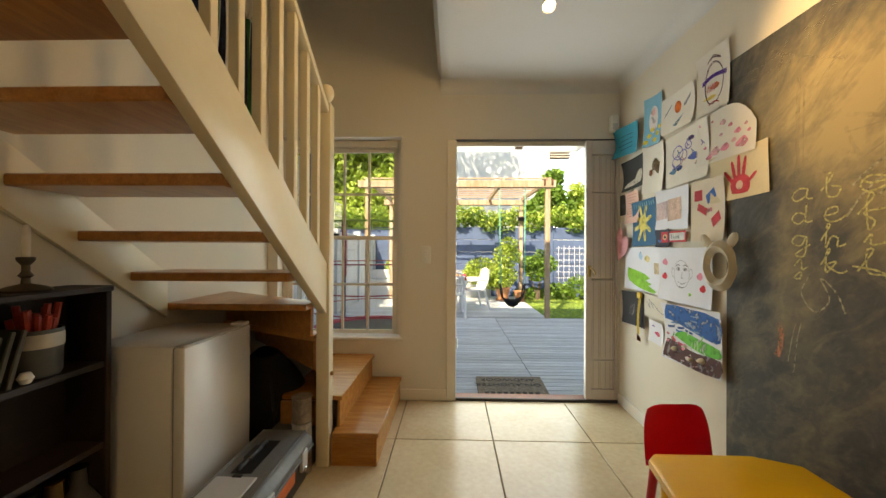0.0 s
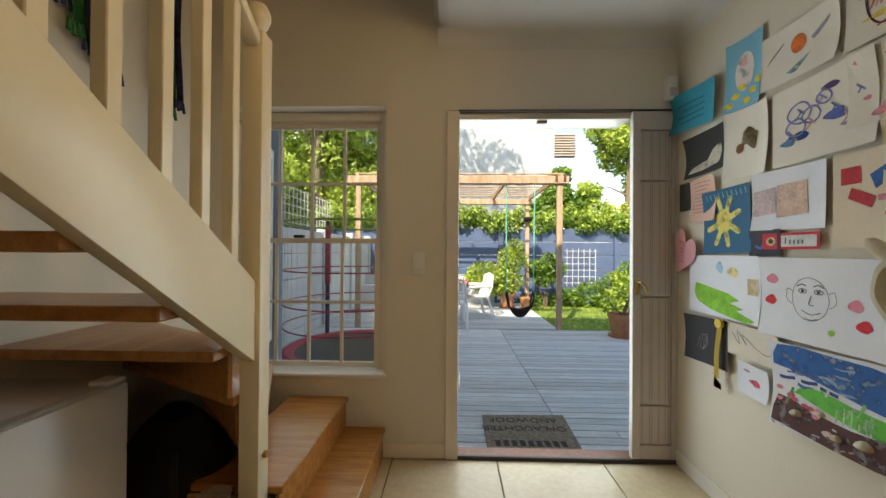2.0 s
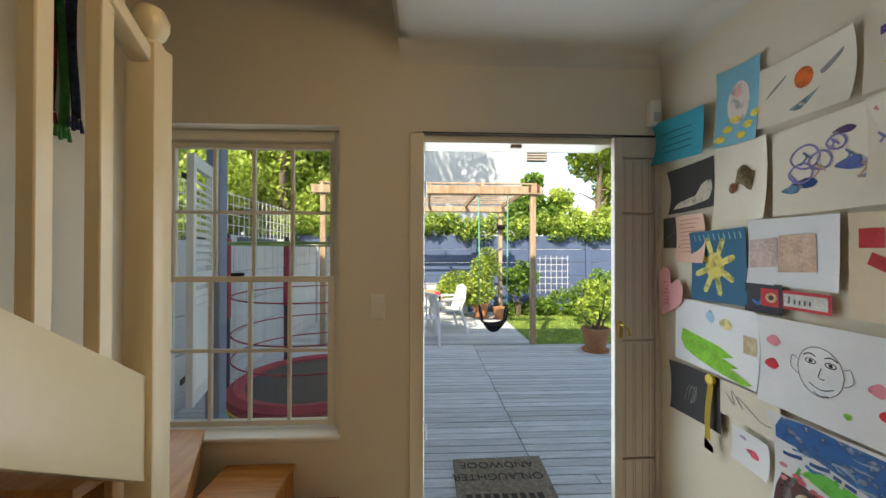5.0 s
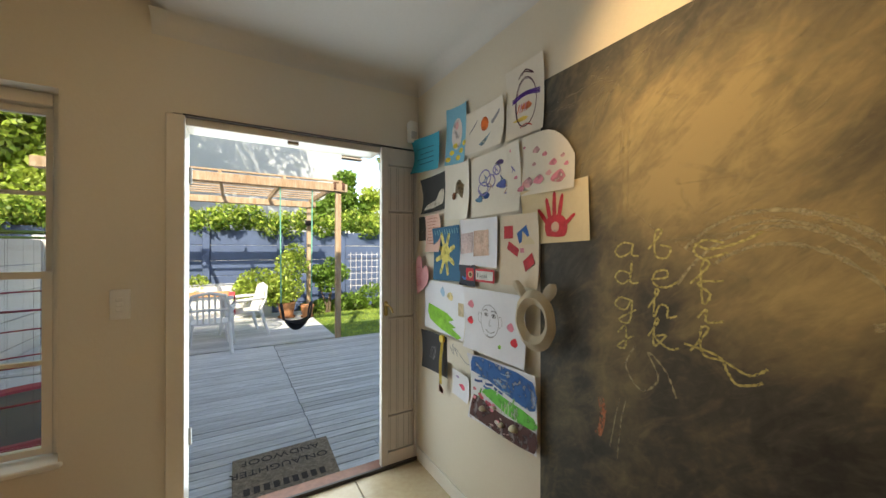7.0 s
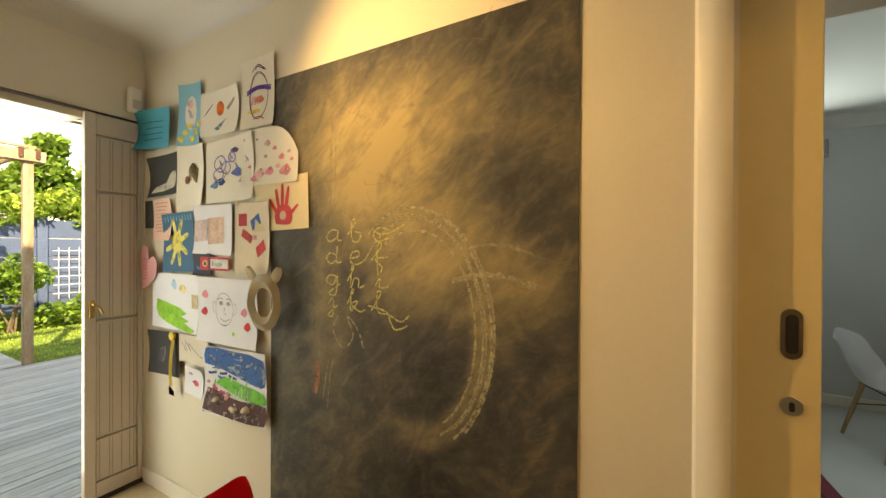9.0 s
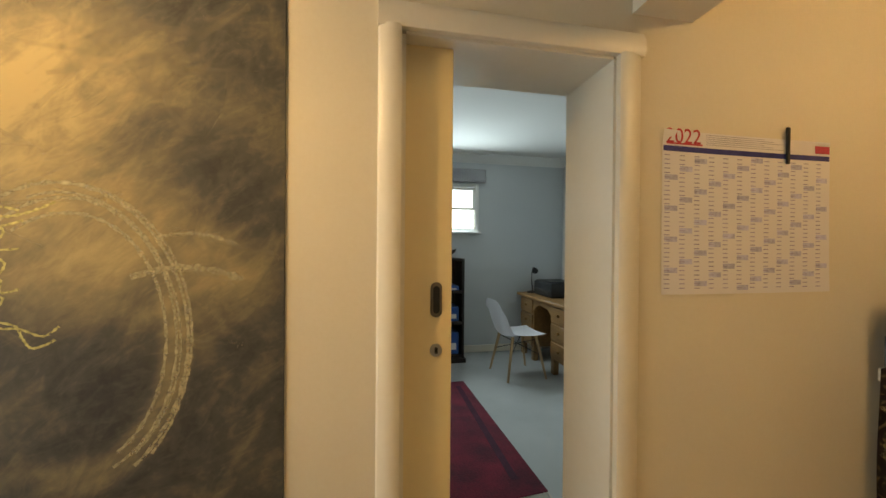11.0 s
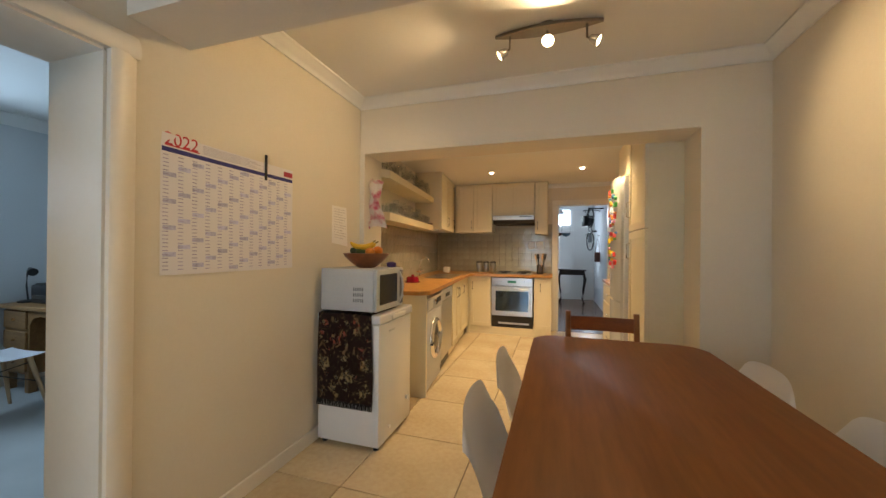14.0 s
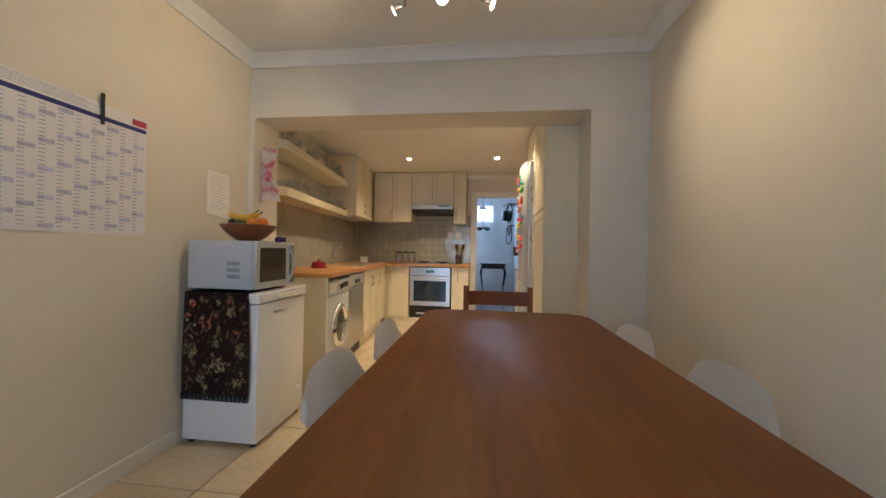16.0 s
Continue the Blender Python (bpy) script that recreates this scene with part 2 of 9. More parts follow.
def thing(name, label, category, m=None, group="", kind=""):
    ob = new(name)
    ob.empty_display_size = 0.1
    if m is not None:
        ob.matrix_world = m
    return tagged(ob, label, category, group, kind)


def single(name, bm, material, label, category, group="", kind="", smooth=False, m=None):
    ob = tagged(part(name, bm, material, smooth=smooth), label, category, group, kind)
    if m is not None:
        ob.matrix_world = m
    return ob


def setting(name, bm, material, label, category="", smooth=False):
    return tagged(part(name, bm, material, smooth=smooth), label, category or "wall", kind="structure")


def leaves(name, centres, count, size, material, seed, flat=0.6):
    """A crown of many small leaves round several clump centres (x, y, z, radius)."""
    rng = np.random.default_rng(seed)
    vol = np.array([c[3] ** 2.2 for c in centres])
    pick = rng.choice(len(centres), count, p=vol / vol.sum())
    cs = np.array(centres)[pick]
    d = rng.normal(size=(count, 3))
    d /= np.linalg.norm(d, axis=1)[:, None]
    rad = cs[:, 3:4] * (0.45 + 0.6 * rng.random((count, 1)) ** 0.6)
    p = cs[:, :3] + d * rad * np.array([1, 1, flat + 0.25])
    a = rng.normal(size=(count, 3))
    a /= np.linalg.norm(a, axis=1)[:, None]
    b = np.cross(a, rng.normal(size=(count, 3)))
    b /= np.linalg.norm(b, axis=1)[:, None]
    s = size * (0.6 + 0.8 * rng.random((count, 1)))
    v = np.stack([p - a * s, p + b * s * 0.45, p + a * s, p - b * s * 0.45], 1).reshape(-1, 3)
    f = np.arange(count * 4).reshape(-1, 4)
    me = bpy.data.meshes.new(name)
    me.from_pydata(v.tolist(), [], f.tolist())
    me.materials.append(material)
    return me

# ---- the plan ----
XR, XL, YD, YB, YK = 1.305, -1.45, 2.84, -2.34, -5.80
WT = 0.29          # thickness of the wall between dining room and study
CEIL_Z = 2.50
# the kitchen's east side runs at a slight angle to the dining wall
KW = 1.475         # its wall, before the turn
K_TURN = Matrix.Translation((0.83, -2.68, 0)) @ Matrix.Rotation(radians(5.4), 4, "Z") @ Matrix.Translation((-0.83, 2.68, 0))


def splayed(x, y):
    p = K_TURN @ Vector((x, y, 0))
    return (p.x, p.y)



def cornice(name, path, z, depth, parent_label, material=None, cove=False):
    """Stepped ceiling moulding along straight runs: (axis, from, to, wall, side)."""
    bm = bmesh.new()
    for axis, a, b, wall, side in path:
        prof = [(0, 0), (0.012, 0), (0.016, 0.012), (0.35 * depth, 0.03), (0.72 * depth, 0.6 * depth), (0.8 * depth, 0.75 * depth), (depth, 0.85 * depth), (depth, depth), (0, depth)]
        if cove:
            prof = [(0, 0)] + [(depth * (1 - math.cos(math.pi * k / 16)), depth * math.sin(math.pi * k / 16)) for k in range(1, 9)] + [(0, depth)]
        prof = [(wall + side * p, z - depth + q) for p, q in prof]
        bm_prism(prof, "y" if axis == "y" else "x", a, b, bm=bm)
    return setting(name, bm, material or WHITE, parent_label, "cornice")

floor = setting("floor", bm_box(XL - 0.2, YK - 0.2, -0.2, XR + 0.045, YD + 0.05, -0.008), GROUT, "cream tiled floor with dark grout lines", "floor")
setting("floor_study", bm_box(XR + 0.05, -2.3, -0.2, 4.9, 2.6, 0.0), mat("grey_study_carpet", (0.42, 0.43, 0.42), 0.9, 0.12, 3, 200, 0.3), "pale grey carpeted study floor", "floor")

# wall with garden door and window
setting("wall_north", bm_boxes([
    (XL - 0.25, YD, -0.2, -1.40, YD + 0.24, 5.2), (-1.40, YD, -0.2, -0.41, YD + 0.24, 0.467), (-1.40, YD, 2.085, -0.41, YD + 0.24, 5.2),
    (-0.41, YD, -0.2, -0.02, YD + 0.24, 5.2), (-0.02, YD, 2.06, 1.30, YD + 0.24, 5.2), (1.30, YD, -0.2, 2.2, YD + 0.24, 5.2),
    (-0.02, YD, -0.2, 1.30, YD + 0.10, -0.008), (-0.02, YD + 0.10, -0.2, 1.30, YD + 0.24, -0.115)]), WALL_Y, "cream painted plaster wall with garden door and window", "wall")
# wall with blackboard, sliding door and calendar
setting("wall_east", bm_boxes([
    (XR, 0.15, -0.2, XR + WT, YD, 5.2), (XR, -0.60, 2.0, XR + WT, 0.15, 5.2), (XR, YB - 0.28, -0.2, XR + WT, -0.60, 5.2)]), WALL, "cream painted plaster wall beside the stairs and table", "wall")
XS = XL - 0.03     # face of the stair wall
setting("wall_west", bm_boxes([(XL - 0.2, -6.0, -0.2, XL, -0.70, 5.2), (XL - 0.2, -0.70, -0.2, XS, YD, 5.2)]), WALL, "cream painted plaster wall behind the staircase", "wall")
# wall with the wide opening to the kitchen
setting("wall_south", bm_boxes([
    (XL, YB - 0.30, 0, -1.09, YB, 2.9), (1.265, YB - 0.30, 0, 1.60, YB, 2.9), (-1.09, YB - 0.30, 2.065, 1.265, YB, 2.9)]), WALL, "cream painted wall with wide kitchen opening", "wall")
setting("beam", bm_box(XL, -0.90, 2.15, XR, -0.655, 2.9), WALL_Y, "painted ceiling beam between playroom and dining room", "beam")
setting("wall_kitchen", bm_boxes([
    (-0.26, YK - 0.15, 0, 2.0, YK, 2.9), (XL, YK - 0.15, 0, -1.02, YK, 2.9), (-1.02, YK - 0.15, 2.02, -0.26, YK, 2.9)]), WALL, "painted kitchen wall with doorway to the hall", "wall")
setting("wall_kitchen_east", bm_prism([splayed(KW, -2.55), splayed(KW, -6.2), splayed(KW + 0.2, -6.2), splayed(KW + 0.2, -2.55)], "z", 0, 2.9), WALL, "cream painted kitchen wall behind the sink", "wall")
# ceilings
setting("ceiling", bm_prism([(-0.12, 2.95), (XR, 2.95), (XR, CEIL_Z), (-0.03, CEIL_Z), (-0.09, CEIL_Z + 0.03), (-0.12, CEIL_Z + 0.1)], "y", -0.655, YD), CEIL_DIM, "white painted ceiling with rounded stairwell edge", "ceiling")
setting("ceiling_dining", bm_box(XL, YB, CEIL_Z, XR, -0.90, 2.95), CEIL, "white painted dining room ceiling", "ceiling")
setting("ceiling_kitchen", bm_box(XL, YK, 2.36, 2.0, YB - 0.30, 2.9), CEIL, "cream painted kitchen ceiling", "ceiling")
setting("ceiling_stairwell", bm_box(XL - 0.2, -1.0, 5.2, XR + WT, YD + 0.24, 5.4), CEIL, "white ceiling above the stairwell", "ceiling")
setting("wall_stairwell", bm_boxes([(XL, -0.90, 2.95, XR, -0.7, 5.2), (XL, -0.90, 2.9, XR, -0.655, 2.95)]), WALL_Y, "upper stairwell wall", "wall")
setting("upper_floor_edge", bm_box(0.0, -0.7, 2.95, XR, YD, 5.2), WALL_Y, "wall of the upper storey above the ceiling", "wall")

# study behind the sliding door
setting("wall_study_east", bm_boxes([(4.60, -4.0, 0, 4.8, -1.085, 2.8), (4.60, -0.08, 0, 4.8, 2.6, 2.8), (4.60, -1.085, 0, 4.8, -0.08, 1.53), (4.60, -1.085, 2.13, 4.8, -0.08, 2.8)]), STUDY, "grey-blue painted study wall with small window", "wall")
setting("wall_study_south", bm_box(XR + WT, -2.45, 0, 4.6, -2.25, 2.8), STUDY, "grey-blue painted study wall behind the desk", "wall")
setting("wall_study_north", bm_box(XR + WT, 2.2, 0, 4.6, 2.4, 2.8), STUDY, "grey-blue painted study wall", "wall")
setting("ceiling_study", bm_box(XR + WT, -2.25, 2.50, 4.6, 2.2, 2.8), CEIL, "white study ceiling", "ceiling")

# hall behind the kitchen
setting("floor_hall", bm_box(-1.4, -10.2, -0.2, 1.0, YK - 0.01, 0.0), mat("hall_floor_boards", (0.12, 0.055, 0.025), 0.25, 0.3, 3, 20, 0.03, stretch=(8, 1, 8)), "dark polished hall floor boards", "floor")
setting("wall_hall_west", bm_box(-1.4, -10.0, 0, -1.2, YK - 0.15, 2.8), STUDY, "white hall wall", "wall")
setting("wall_hall_east", bm_box(0.35, -10.0, 0, 0.55, YK - 0.15, 2.8), STUDY, "white hall wall", "wall")
setting("wall_hall_south", bm_box(-1.4, -10.2, 0, 0.55, -10.0, 2.8), WHITE, "white hall end wall", "wall")
setting("ceiling_hall", bm_box(-1.4, -10.2, 2.7, 0.55, YK - 0.15, 2.9), CEIL, "white hall ceiling", "ceiling")
# roof over the rest of the house
setting("roof", bm_boxes([(-6.0, -10.6, 5.4, 6.5, YD + 0.35, 5.6)]), GARDENWHITE, "flat roof of the house", "roof")
setting("wall_house", bm_boxes([(2.2, YD, -0.2, 6.5, YD + 0.24, 5.4), (-6.0, YD, -0.2, XL - 0.25, YD + 0.24, 5.4)]), GARDENWHITE, "white outer house wall", "wall")

# cornices, skirtings and trims
for run in (("y", YB, -0.90, XR, -1), ("y", YB, -0.90, XL, 1), ("x", XL, XR, YB, 1)):
    cornice("cornice_dining", [run], CEIL_Z, 0.075, "white stepped plaster cornice round the dining ceiling")
cornice("cornice_playroom", [("y", -0.655, YD, XR, -1), ("x", -0.10, XR, YD, -1)], CEIL_Z, 0.085, "plain coved plaster cornice", CEIL_DIM, True)
cornice("cornice_kitchen", [("x", XL, 1.76, YK, 1)], 2.36, 0.06, "white kitchen cornice")
cornice("cornice_study", [("y", -2.25, 2.2, 4.60, -1), ("x", XR + WT, 4.6, -2.25, 1)], 2.50, 0.1, "white study cornice")


def skirting(boxes, label="white painted skirting board"):
    return setting("baseboard", bm_boxes(boxes, 0.004), TRIM, label, "baseboard")


skirting([(XR - 0.014, 0.215, 0, XR, YD - 0.002, 0.085)])
skirting([(XR - 0.014, YB + 0.002, 0, XR, -0.70, 0.085)])
skirting([(-0.41, YD - 0.014, 0, -0.045, YD, 0.085)])
skirting([(XL, -2.3, 0, XL + 0.014, -0.72, 0.085)])
skirting([(4.586, -2.2, 0, 4.6, 2.1, 0.09)], "white study skirting board")

# frame of the sliding study door
trim = tagged(new("trim"), "cream gloss architrave round the sliding study door", "door frame", kind="structure")
part("architrave_side", bm_prism([(0.145, XR - 0.0), (0.145, XR - 0.022), (0.16, XR - 0.03), (0.19, XR - 0.026), (0.21, XR - 0.014), (0.215, XR)], "z", 0, 2.0), TRIM, trim).matrix_world = Matrix(((0, 1, 0, 0), (1, 0, 0, 0), (0, 0, 1, 0), (0, 0, 0, 1)))
part("architrave_side", bm_prism([(-0.595, XR), (-0.595, XR - 0.022), (-0.61, XR - 0.03), (-0.65, XR - 0.026), (-0.68, XR - 0.014), (-0.69, XR)], "z", 0, 2.0), TRIM, trim).matrix_world = Matrix(((0, 1, 0, 0), (1, 0, 0, 0), (0, 0, 1, 0), (0, 0, 0, 1)))
part("architrave_head", bm_prism([(XR, 1.995), (XR - 0.022, 1.995), (XR - 0.03, 2.01), (XR - 0.026, 2.05), (XR - 0.014, 2.075), (XR, 2.085)], "y", -0.69, 0.215), TRIM, trim)
part("jamb_lining", bm_box(XR + 0.001, -0.598, 0, XR + WT + 0.02, -0.585, 1.985), TRIM, trim)
part("jamb_lining", bm_box(XR + 0.001, 0.13, 0, XR + 0.045, 0.149, 1.985), TRIM, trim)
part("head_lining", bm_box(XR + 0.001, -0.585, 1.985, XR + WT + 0.02, 0.13, 1.998), TRIM, trim)
door_1 = tagged(new("door_1"), "cream sliding door half open into its wall pocket", "door", kind="structure")
part("panel", bm_box(XR + 0.05, -0.03, 0.005, XR + 0.088, 0.148, 1.984, 0.003), mat("cream_door_paint", (0.78, 0.66, 0.42), 0.3, 0.05, 1.5, 40, 0.03), door_1)
PULL = mat("worn_bronze", (0.22, 0.19, 0.15), 0.35, 0.3, 12, 60, 0.05, metal=0.9)


def stadium(cy, cz, w, h, n=10):
    pts = []
    for k in range(n + 1):
        a = math.pi * k / n
        pts.append((cy + w / 2 * math.cos(a), cz + h / 2 - w / 2 + w / 2 * math.sin(a)))
    for k in range(n + 1):
        a = math.pi + math.pi * k / n
        pts.append((cy + w / 2 * math.cos(a), cz - h / 2 + w / 2 + w / 2 * math.sin(a)))
    return pts


pull = part("flush_pull", bm_prism(stadium(0.022, 1.16, 0.038, 0.115), "x", XR + 0.046, XR + 0.0505), PULL, door_1, "bronze flush pull")
part("recess", bm_prism(stadium(0.022, 1.16, 0.022, 0.09), "x", XR + 0.0445, XR + 0.0462), BLACK, pull)
rose = part("lock_rose", bm_prism(stadium(0.022, 0.995, 0.04, 0.041), "x", XR + 0.044, XR + 0.0505), STEEL, door_1, "round steel key rose")
part("keyhole", bm_prism(stadium(0.022, 0.995, 0.010, 0.022), "x", XR + 0.0425, XR + 0.0442), BLACK, rose)

# garden door
door_2 = tagged(new("door_2"), "white painted garden door standing open beside its fixed leaf", "door", kind="structure")
part("frame_side", bm_box(-0.045, YD - 0.018, 0, 0.03, YD + 0.22, 2.05, 0.004), TRIM, door_2)
part("frame_head", bm_box(0.03, YD + 0.03, 2.015, 1.045, YD + 0.20, 2.058, 0.003), TRIM, door_2)
part("head_track", bm_box(0.02, YD - 0.008, 2.052, 1.29, YD + 0.03, 2.06, 0.002), mat("dark_track", (0.05, 0.04, 0.035), 0.5), door_2)
part("catch", bm_box(0.50, YD + 0.05, 2.0, 0.56, YD + 0.075, 2.014, 0.002), mat("brown_catch", (0.22, 0.13, 0.06), 0.5), door_2)
LEAFPAINT = mat("pinkish_door_paint", (0.64, 0.58, 0.54), 0.45, 0.06, 2.0, 40, 0.03)
leafp = part("fixed_leaf", bm_boxes([(1.045, YD - 0.004, 0.02, 1.09, YD + 0.036, 2.05), (1.272, YD - 0.004, 0.02, 1.29, YD + 0.036, 2.05), (1.09, YD - 0.002, 0.02, 1.272, YD + 0.036, 0.10), (1.09, YD - 0.002, 1.94, 1.272, YD + 0.036, 2.05)], 0.003), LEAFPAINT, door_2)
# hidden backing, added to block lamp light between the panels
part("leaf_back", bm_box(1.0925, YD + 0.0305, 0.102, 1.2695, YD + 0.0355, 1.938), LEAFPAINT, leafp)
for z0, z1 in ((0.105, 0.325), (0.335, 0.955), (0.965, 1.635), (1.645, 1.935)):
    part("door_panel", bm_box(1.092, YD + 0.006, z0, 1.27, YD + 0.03, z1, 0.004), LEAFPAINT, leafp)
# thin darker strips on the panels paint in the shade of the grooves
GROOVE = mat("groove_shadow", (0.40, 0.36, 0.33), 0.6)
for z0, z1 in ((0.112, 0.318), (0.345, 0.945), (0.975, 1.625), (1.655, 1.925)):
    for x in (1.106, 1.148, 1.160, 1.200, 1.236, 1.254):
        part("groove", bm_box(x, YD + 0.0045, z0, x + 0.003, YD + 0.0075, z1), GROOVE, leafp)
latch = part("latch", bm_box(1.058, YD - 0.022, 0.98, 1.08, YD - 0.004, 1.07, 0.004), BRASS, door_2, "old brass latch")
part("lever", bm_tube([(1.069, YD - 0.02, 1.05), (1.069, YD - 0.05, 1.05), (1.09, YD - 0.055, 1.03), (1.10, YD - 0.05, 1.0)], 0.006), BRASS, latch)
part("threshold", bm_box(-0.02, YD + 0.006, -0.008, 1.295, YD + 0.10, 0.018, 0.004), mat("red_brown_sill", (0.26, 0.11, 0.07), 0.5, 0.3, 6, 40, 0.1), door_2, "worn red-brown door sill")
part("floor_track", bm_box(-0.02, YD - 0.012, 0.0, 1.295, YD + 0.006, 0.022, 0.002), bpy.data.materials["dark_track"], door_2)
for z in (0.35, 1.75):
    part("hinge", bm_cyl(0.007, 0.007, z, z + 0.09, 10, at=(0.037, YD + 0.20)), STEEL, door_2)

# sash window
window_1 = tagged(new("window_1"), "cream wooden sash window with small panes", "window", kind="structure")
WX0, WX1 = -1.36, -0.455
part("window_sill", bm_box(-1.40, YD - 0.02, 0.468, -0.395, YD + 0.10, 0.492, 0.006), WHITE, window_1)
part("window_frame", bm_boxes([(-1.40, YD + 0.09, 0.49, WX0, YD + 0.20, 2.084), (WX1, YD + 0.09, 0.49, -0.411, YD + 0.20, 2.084), (WX0, YD + 0.09, 2.03, WX1, YD + 0.20, 2.084)], 0.003), TRIM, window_1)


def sash(z0, z1, y, rows):
    s = part("sash", bm_boxes([(WX0, y, z0, WX0 + 0.035, y + 0.035, z1), (WX1 - 0.035, y, z0, WX1, y + 0.035, z1), (WX0 + 0.034, y + 0.002, z0 + 0.002, WX1 - 0.034, y + 0.033, z0 + 0.03), (WX0 + 0.034, y + 0.002, z1 - 0.032, WX1 - 0.034, y + 0.033, z1 - 0.002)]), TRIM, window_1)
    w = (WX1 - WX0 - 0.07) / 4
    for i in (1, 2, 3):
        part("glazing_bar", bm_box(WX0 + 0.035 + w * i - 0.009, y + 0.006, z0 + 0.03, WX0 + 0.035 + w * i + 0.009, y + 0.03, z1 - 0.03, 0.002), TRIM, s)
    h = (z1 - z0 - 0.06) / rows
    for j in range(1, rows):
        part("glazing_bar", bm_box(WX0 + 0.035, y + 0.007, z0 + 0.03 + h * j - 0.009, WX1 - 0.035, y + 0.029, z0 + 0.03 + h * j + 0.009, 0.002), TRIM, s)
    for i in range(4):
        for j in range(rows):
            p = part("pane", bm_box(WX0 + 0.035 + w * i + 0.009, y + 0.016, z0 + 0.03 + h * j + 0.009, WX0 + 0.035 + w * (i + 1) - 0.009, y + 0.019, z0 + 0.03 + h * (j + 1) - 0.009), GLASS, s)
            p.visible_shadow = False
    return s


# daylight entering through the door and the window
lamp("AREA", 14, DAY, look((0.54, YD + 0.22, 1.05), (0.40, 0.0, 1.05)), (1.0, 1.9))
lamp("AREA", 2.5, DAY, look((-0.905, YD + 0.082, 1.28), (-0.905, 0.0, 1.28)), (0.85, 1.4))

sash(1.265, 2.03, YD + 0.135, 2)
low = sash(0.495, 1.30, YD + 0.098, 2)
part("sash_catch", bm_box(-1.0, YD + 0.085, 1.30, -0.94, YD + 0.12, 1.318, 0.004), mat("black_iron", (0.03, 0.028, 0.026), 0.5, metal=0.6), low)

# ---- playroom: staircase and what stands under it ----
stairs = thing("staircase", "open pine staircase with cream painted stringer and balusters", "staircase")
SX = -0.70
newel = part("newel_post", bm_box(-0.740, 1.935, 0, -0.668, 2.005, 1.985, 0.006, 2), STAIR, stairs)
part("newel_cap", bm_lathe([(0.0, 0), (0.03, 0), (0.03, 0.012), (0.02, 0.02), (0.034, 0.035), (0.043, 0.06), (0.043, 0.08), (0.032, 0.105), (0.0, 0.116)], 24, at=(-0.705, 1.97, 1.983)), STAIR, newel)
part("peg", bm_tube([(-0.668, 1.97, 0.50), (-0.655, 1.97, 0.50)], 0.012), PINE, newel)
SLOPE = 0.71
part("outer_stringer", bm_prism([(1.934, 0.836), (1.934, 1.112), (-0.35, 1.112 + SLOPE * 2.284), (-0.35, 0.836 + SLOPE * 2.284)], "x", -0.728, -0.682, bevel=0.004), STAIR, stairs)
part("wall_stringer", bm_prism([(1.80, 0.872), (1.80, 1.06), (-0.35, 1.06 + SLOPE * 2.15), (-0.35, 0.835 + SLOPE * 2.15), (1.80, 0.835)], "x", XS + 0.001, XS + 0.024, bevel=0.003), STAIR, stairs)
for i in range(1, 11):
    zt = 0.905 + 0.174 * i
    yb = 1.81 - 0.23 * i
    part("tread", bm_box(XS + 0.025, yb, zt - 0.040, -0.729, yb + 0.265, zt, 0.005), PINE_X, stairs)
# lower steps and winders
EDGES = (((-0.742, 1.93), (XS + 0.002, 2.35), 0.905), ((-0.744, 1.99), (XS + 0.002, 2.70), 0.722), ((-0.70, 2.03), (-1.07, 2.832), 0.54))
WINDERS = (((XS + 0.002, 1.805), (-0.742, 1.805)), ((XS + 0.002, 2.28), (-0.742, 1.91)), ((XS + 0.002, 2.832), (XS + 0.002, 2.66), (-0.745, 1.97)))
for (p, q, z), rest in zip(EDGES, WINDERS):
    part("winder_tread", bm_prism([q, *rest, p], "z", z - 0.034, z, bevel=0.004), PINE_X, stairs)
    d = (Vector(q) - Vector(p)).normalized()
    n = Vector((-d.y, d.x)) * 0.016
    a, b = Vector(p) + n, Vector(q) + n
    part("winder_riser", bm_prism([tuple(a), tuple(b), tuple(b + n), tuple(a + n)], "z", z - 0.185, z - 0.034), PINE_X, stairs)
part("step_tread", bm_box(-0.655, 1.94, 0.158, -0.395, YD - 0.016, 0.186, 0.005), PINE, stairs, "varnished pine step with grain")
part("step_riser", bm_boxes([(-0.425, 1.952, 0.0, -0.408, YD - 0.016, 0.158), (-0.66, 1.952, 0.0, -0.425, 1.97, 0.158)], 0.002), PINE, stairs)
part("step_tread", bm_box(-0.96, 2.006, 0.334, -0.615, YD - 0.016, 0.362, 0.005), PINE, stairs, "varnished pine step with grain")
part("step_riser", bm_boxes([(-0.645, 2.008, 0.186, -0.628, YD - 0.016, 0.334)], 0.002), PINE, stairs)
part("step_back", bm_box(-0.96, 1.99, 0.0, -0.70, 2.005, 0.334, 0.002), PINE_X, stairs)
# balusters and handrail
for i in range(13):
    y = 1.82 - 0.135 * i
    zb = 1.112 + SLOPE * (1.934 - y) - 0.01
    zr = 1.925 + SLOPE * (1.95 - y)
    part("baluster", bm_box(-0.722, y - 0.018, zb, -0.686, y + 0.018, zr + 0.01, 0.003), STAIR, stairs)
part("handrail", bm_prism([(1.94, 1.925), (1.94, 1.972), (-0.2, 1.972 + SLOPE * 2.14), (-0.2, 1.925 + SLOPE * 2.14)], "x", -0.732, -0.676, bevel=0.01), STAIR, stairs)

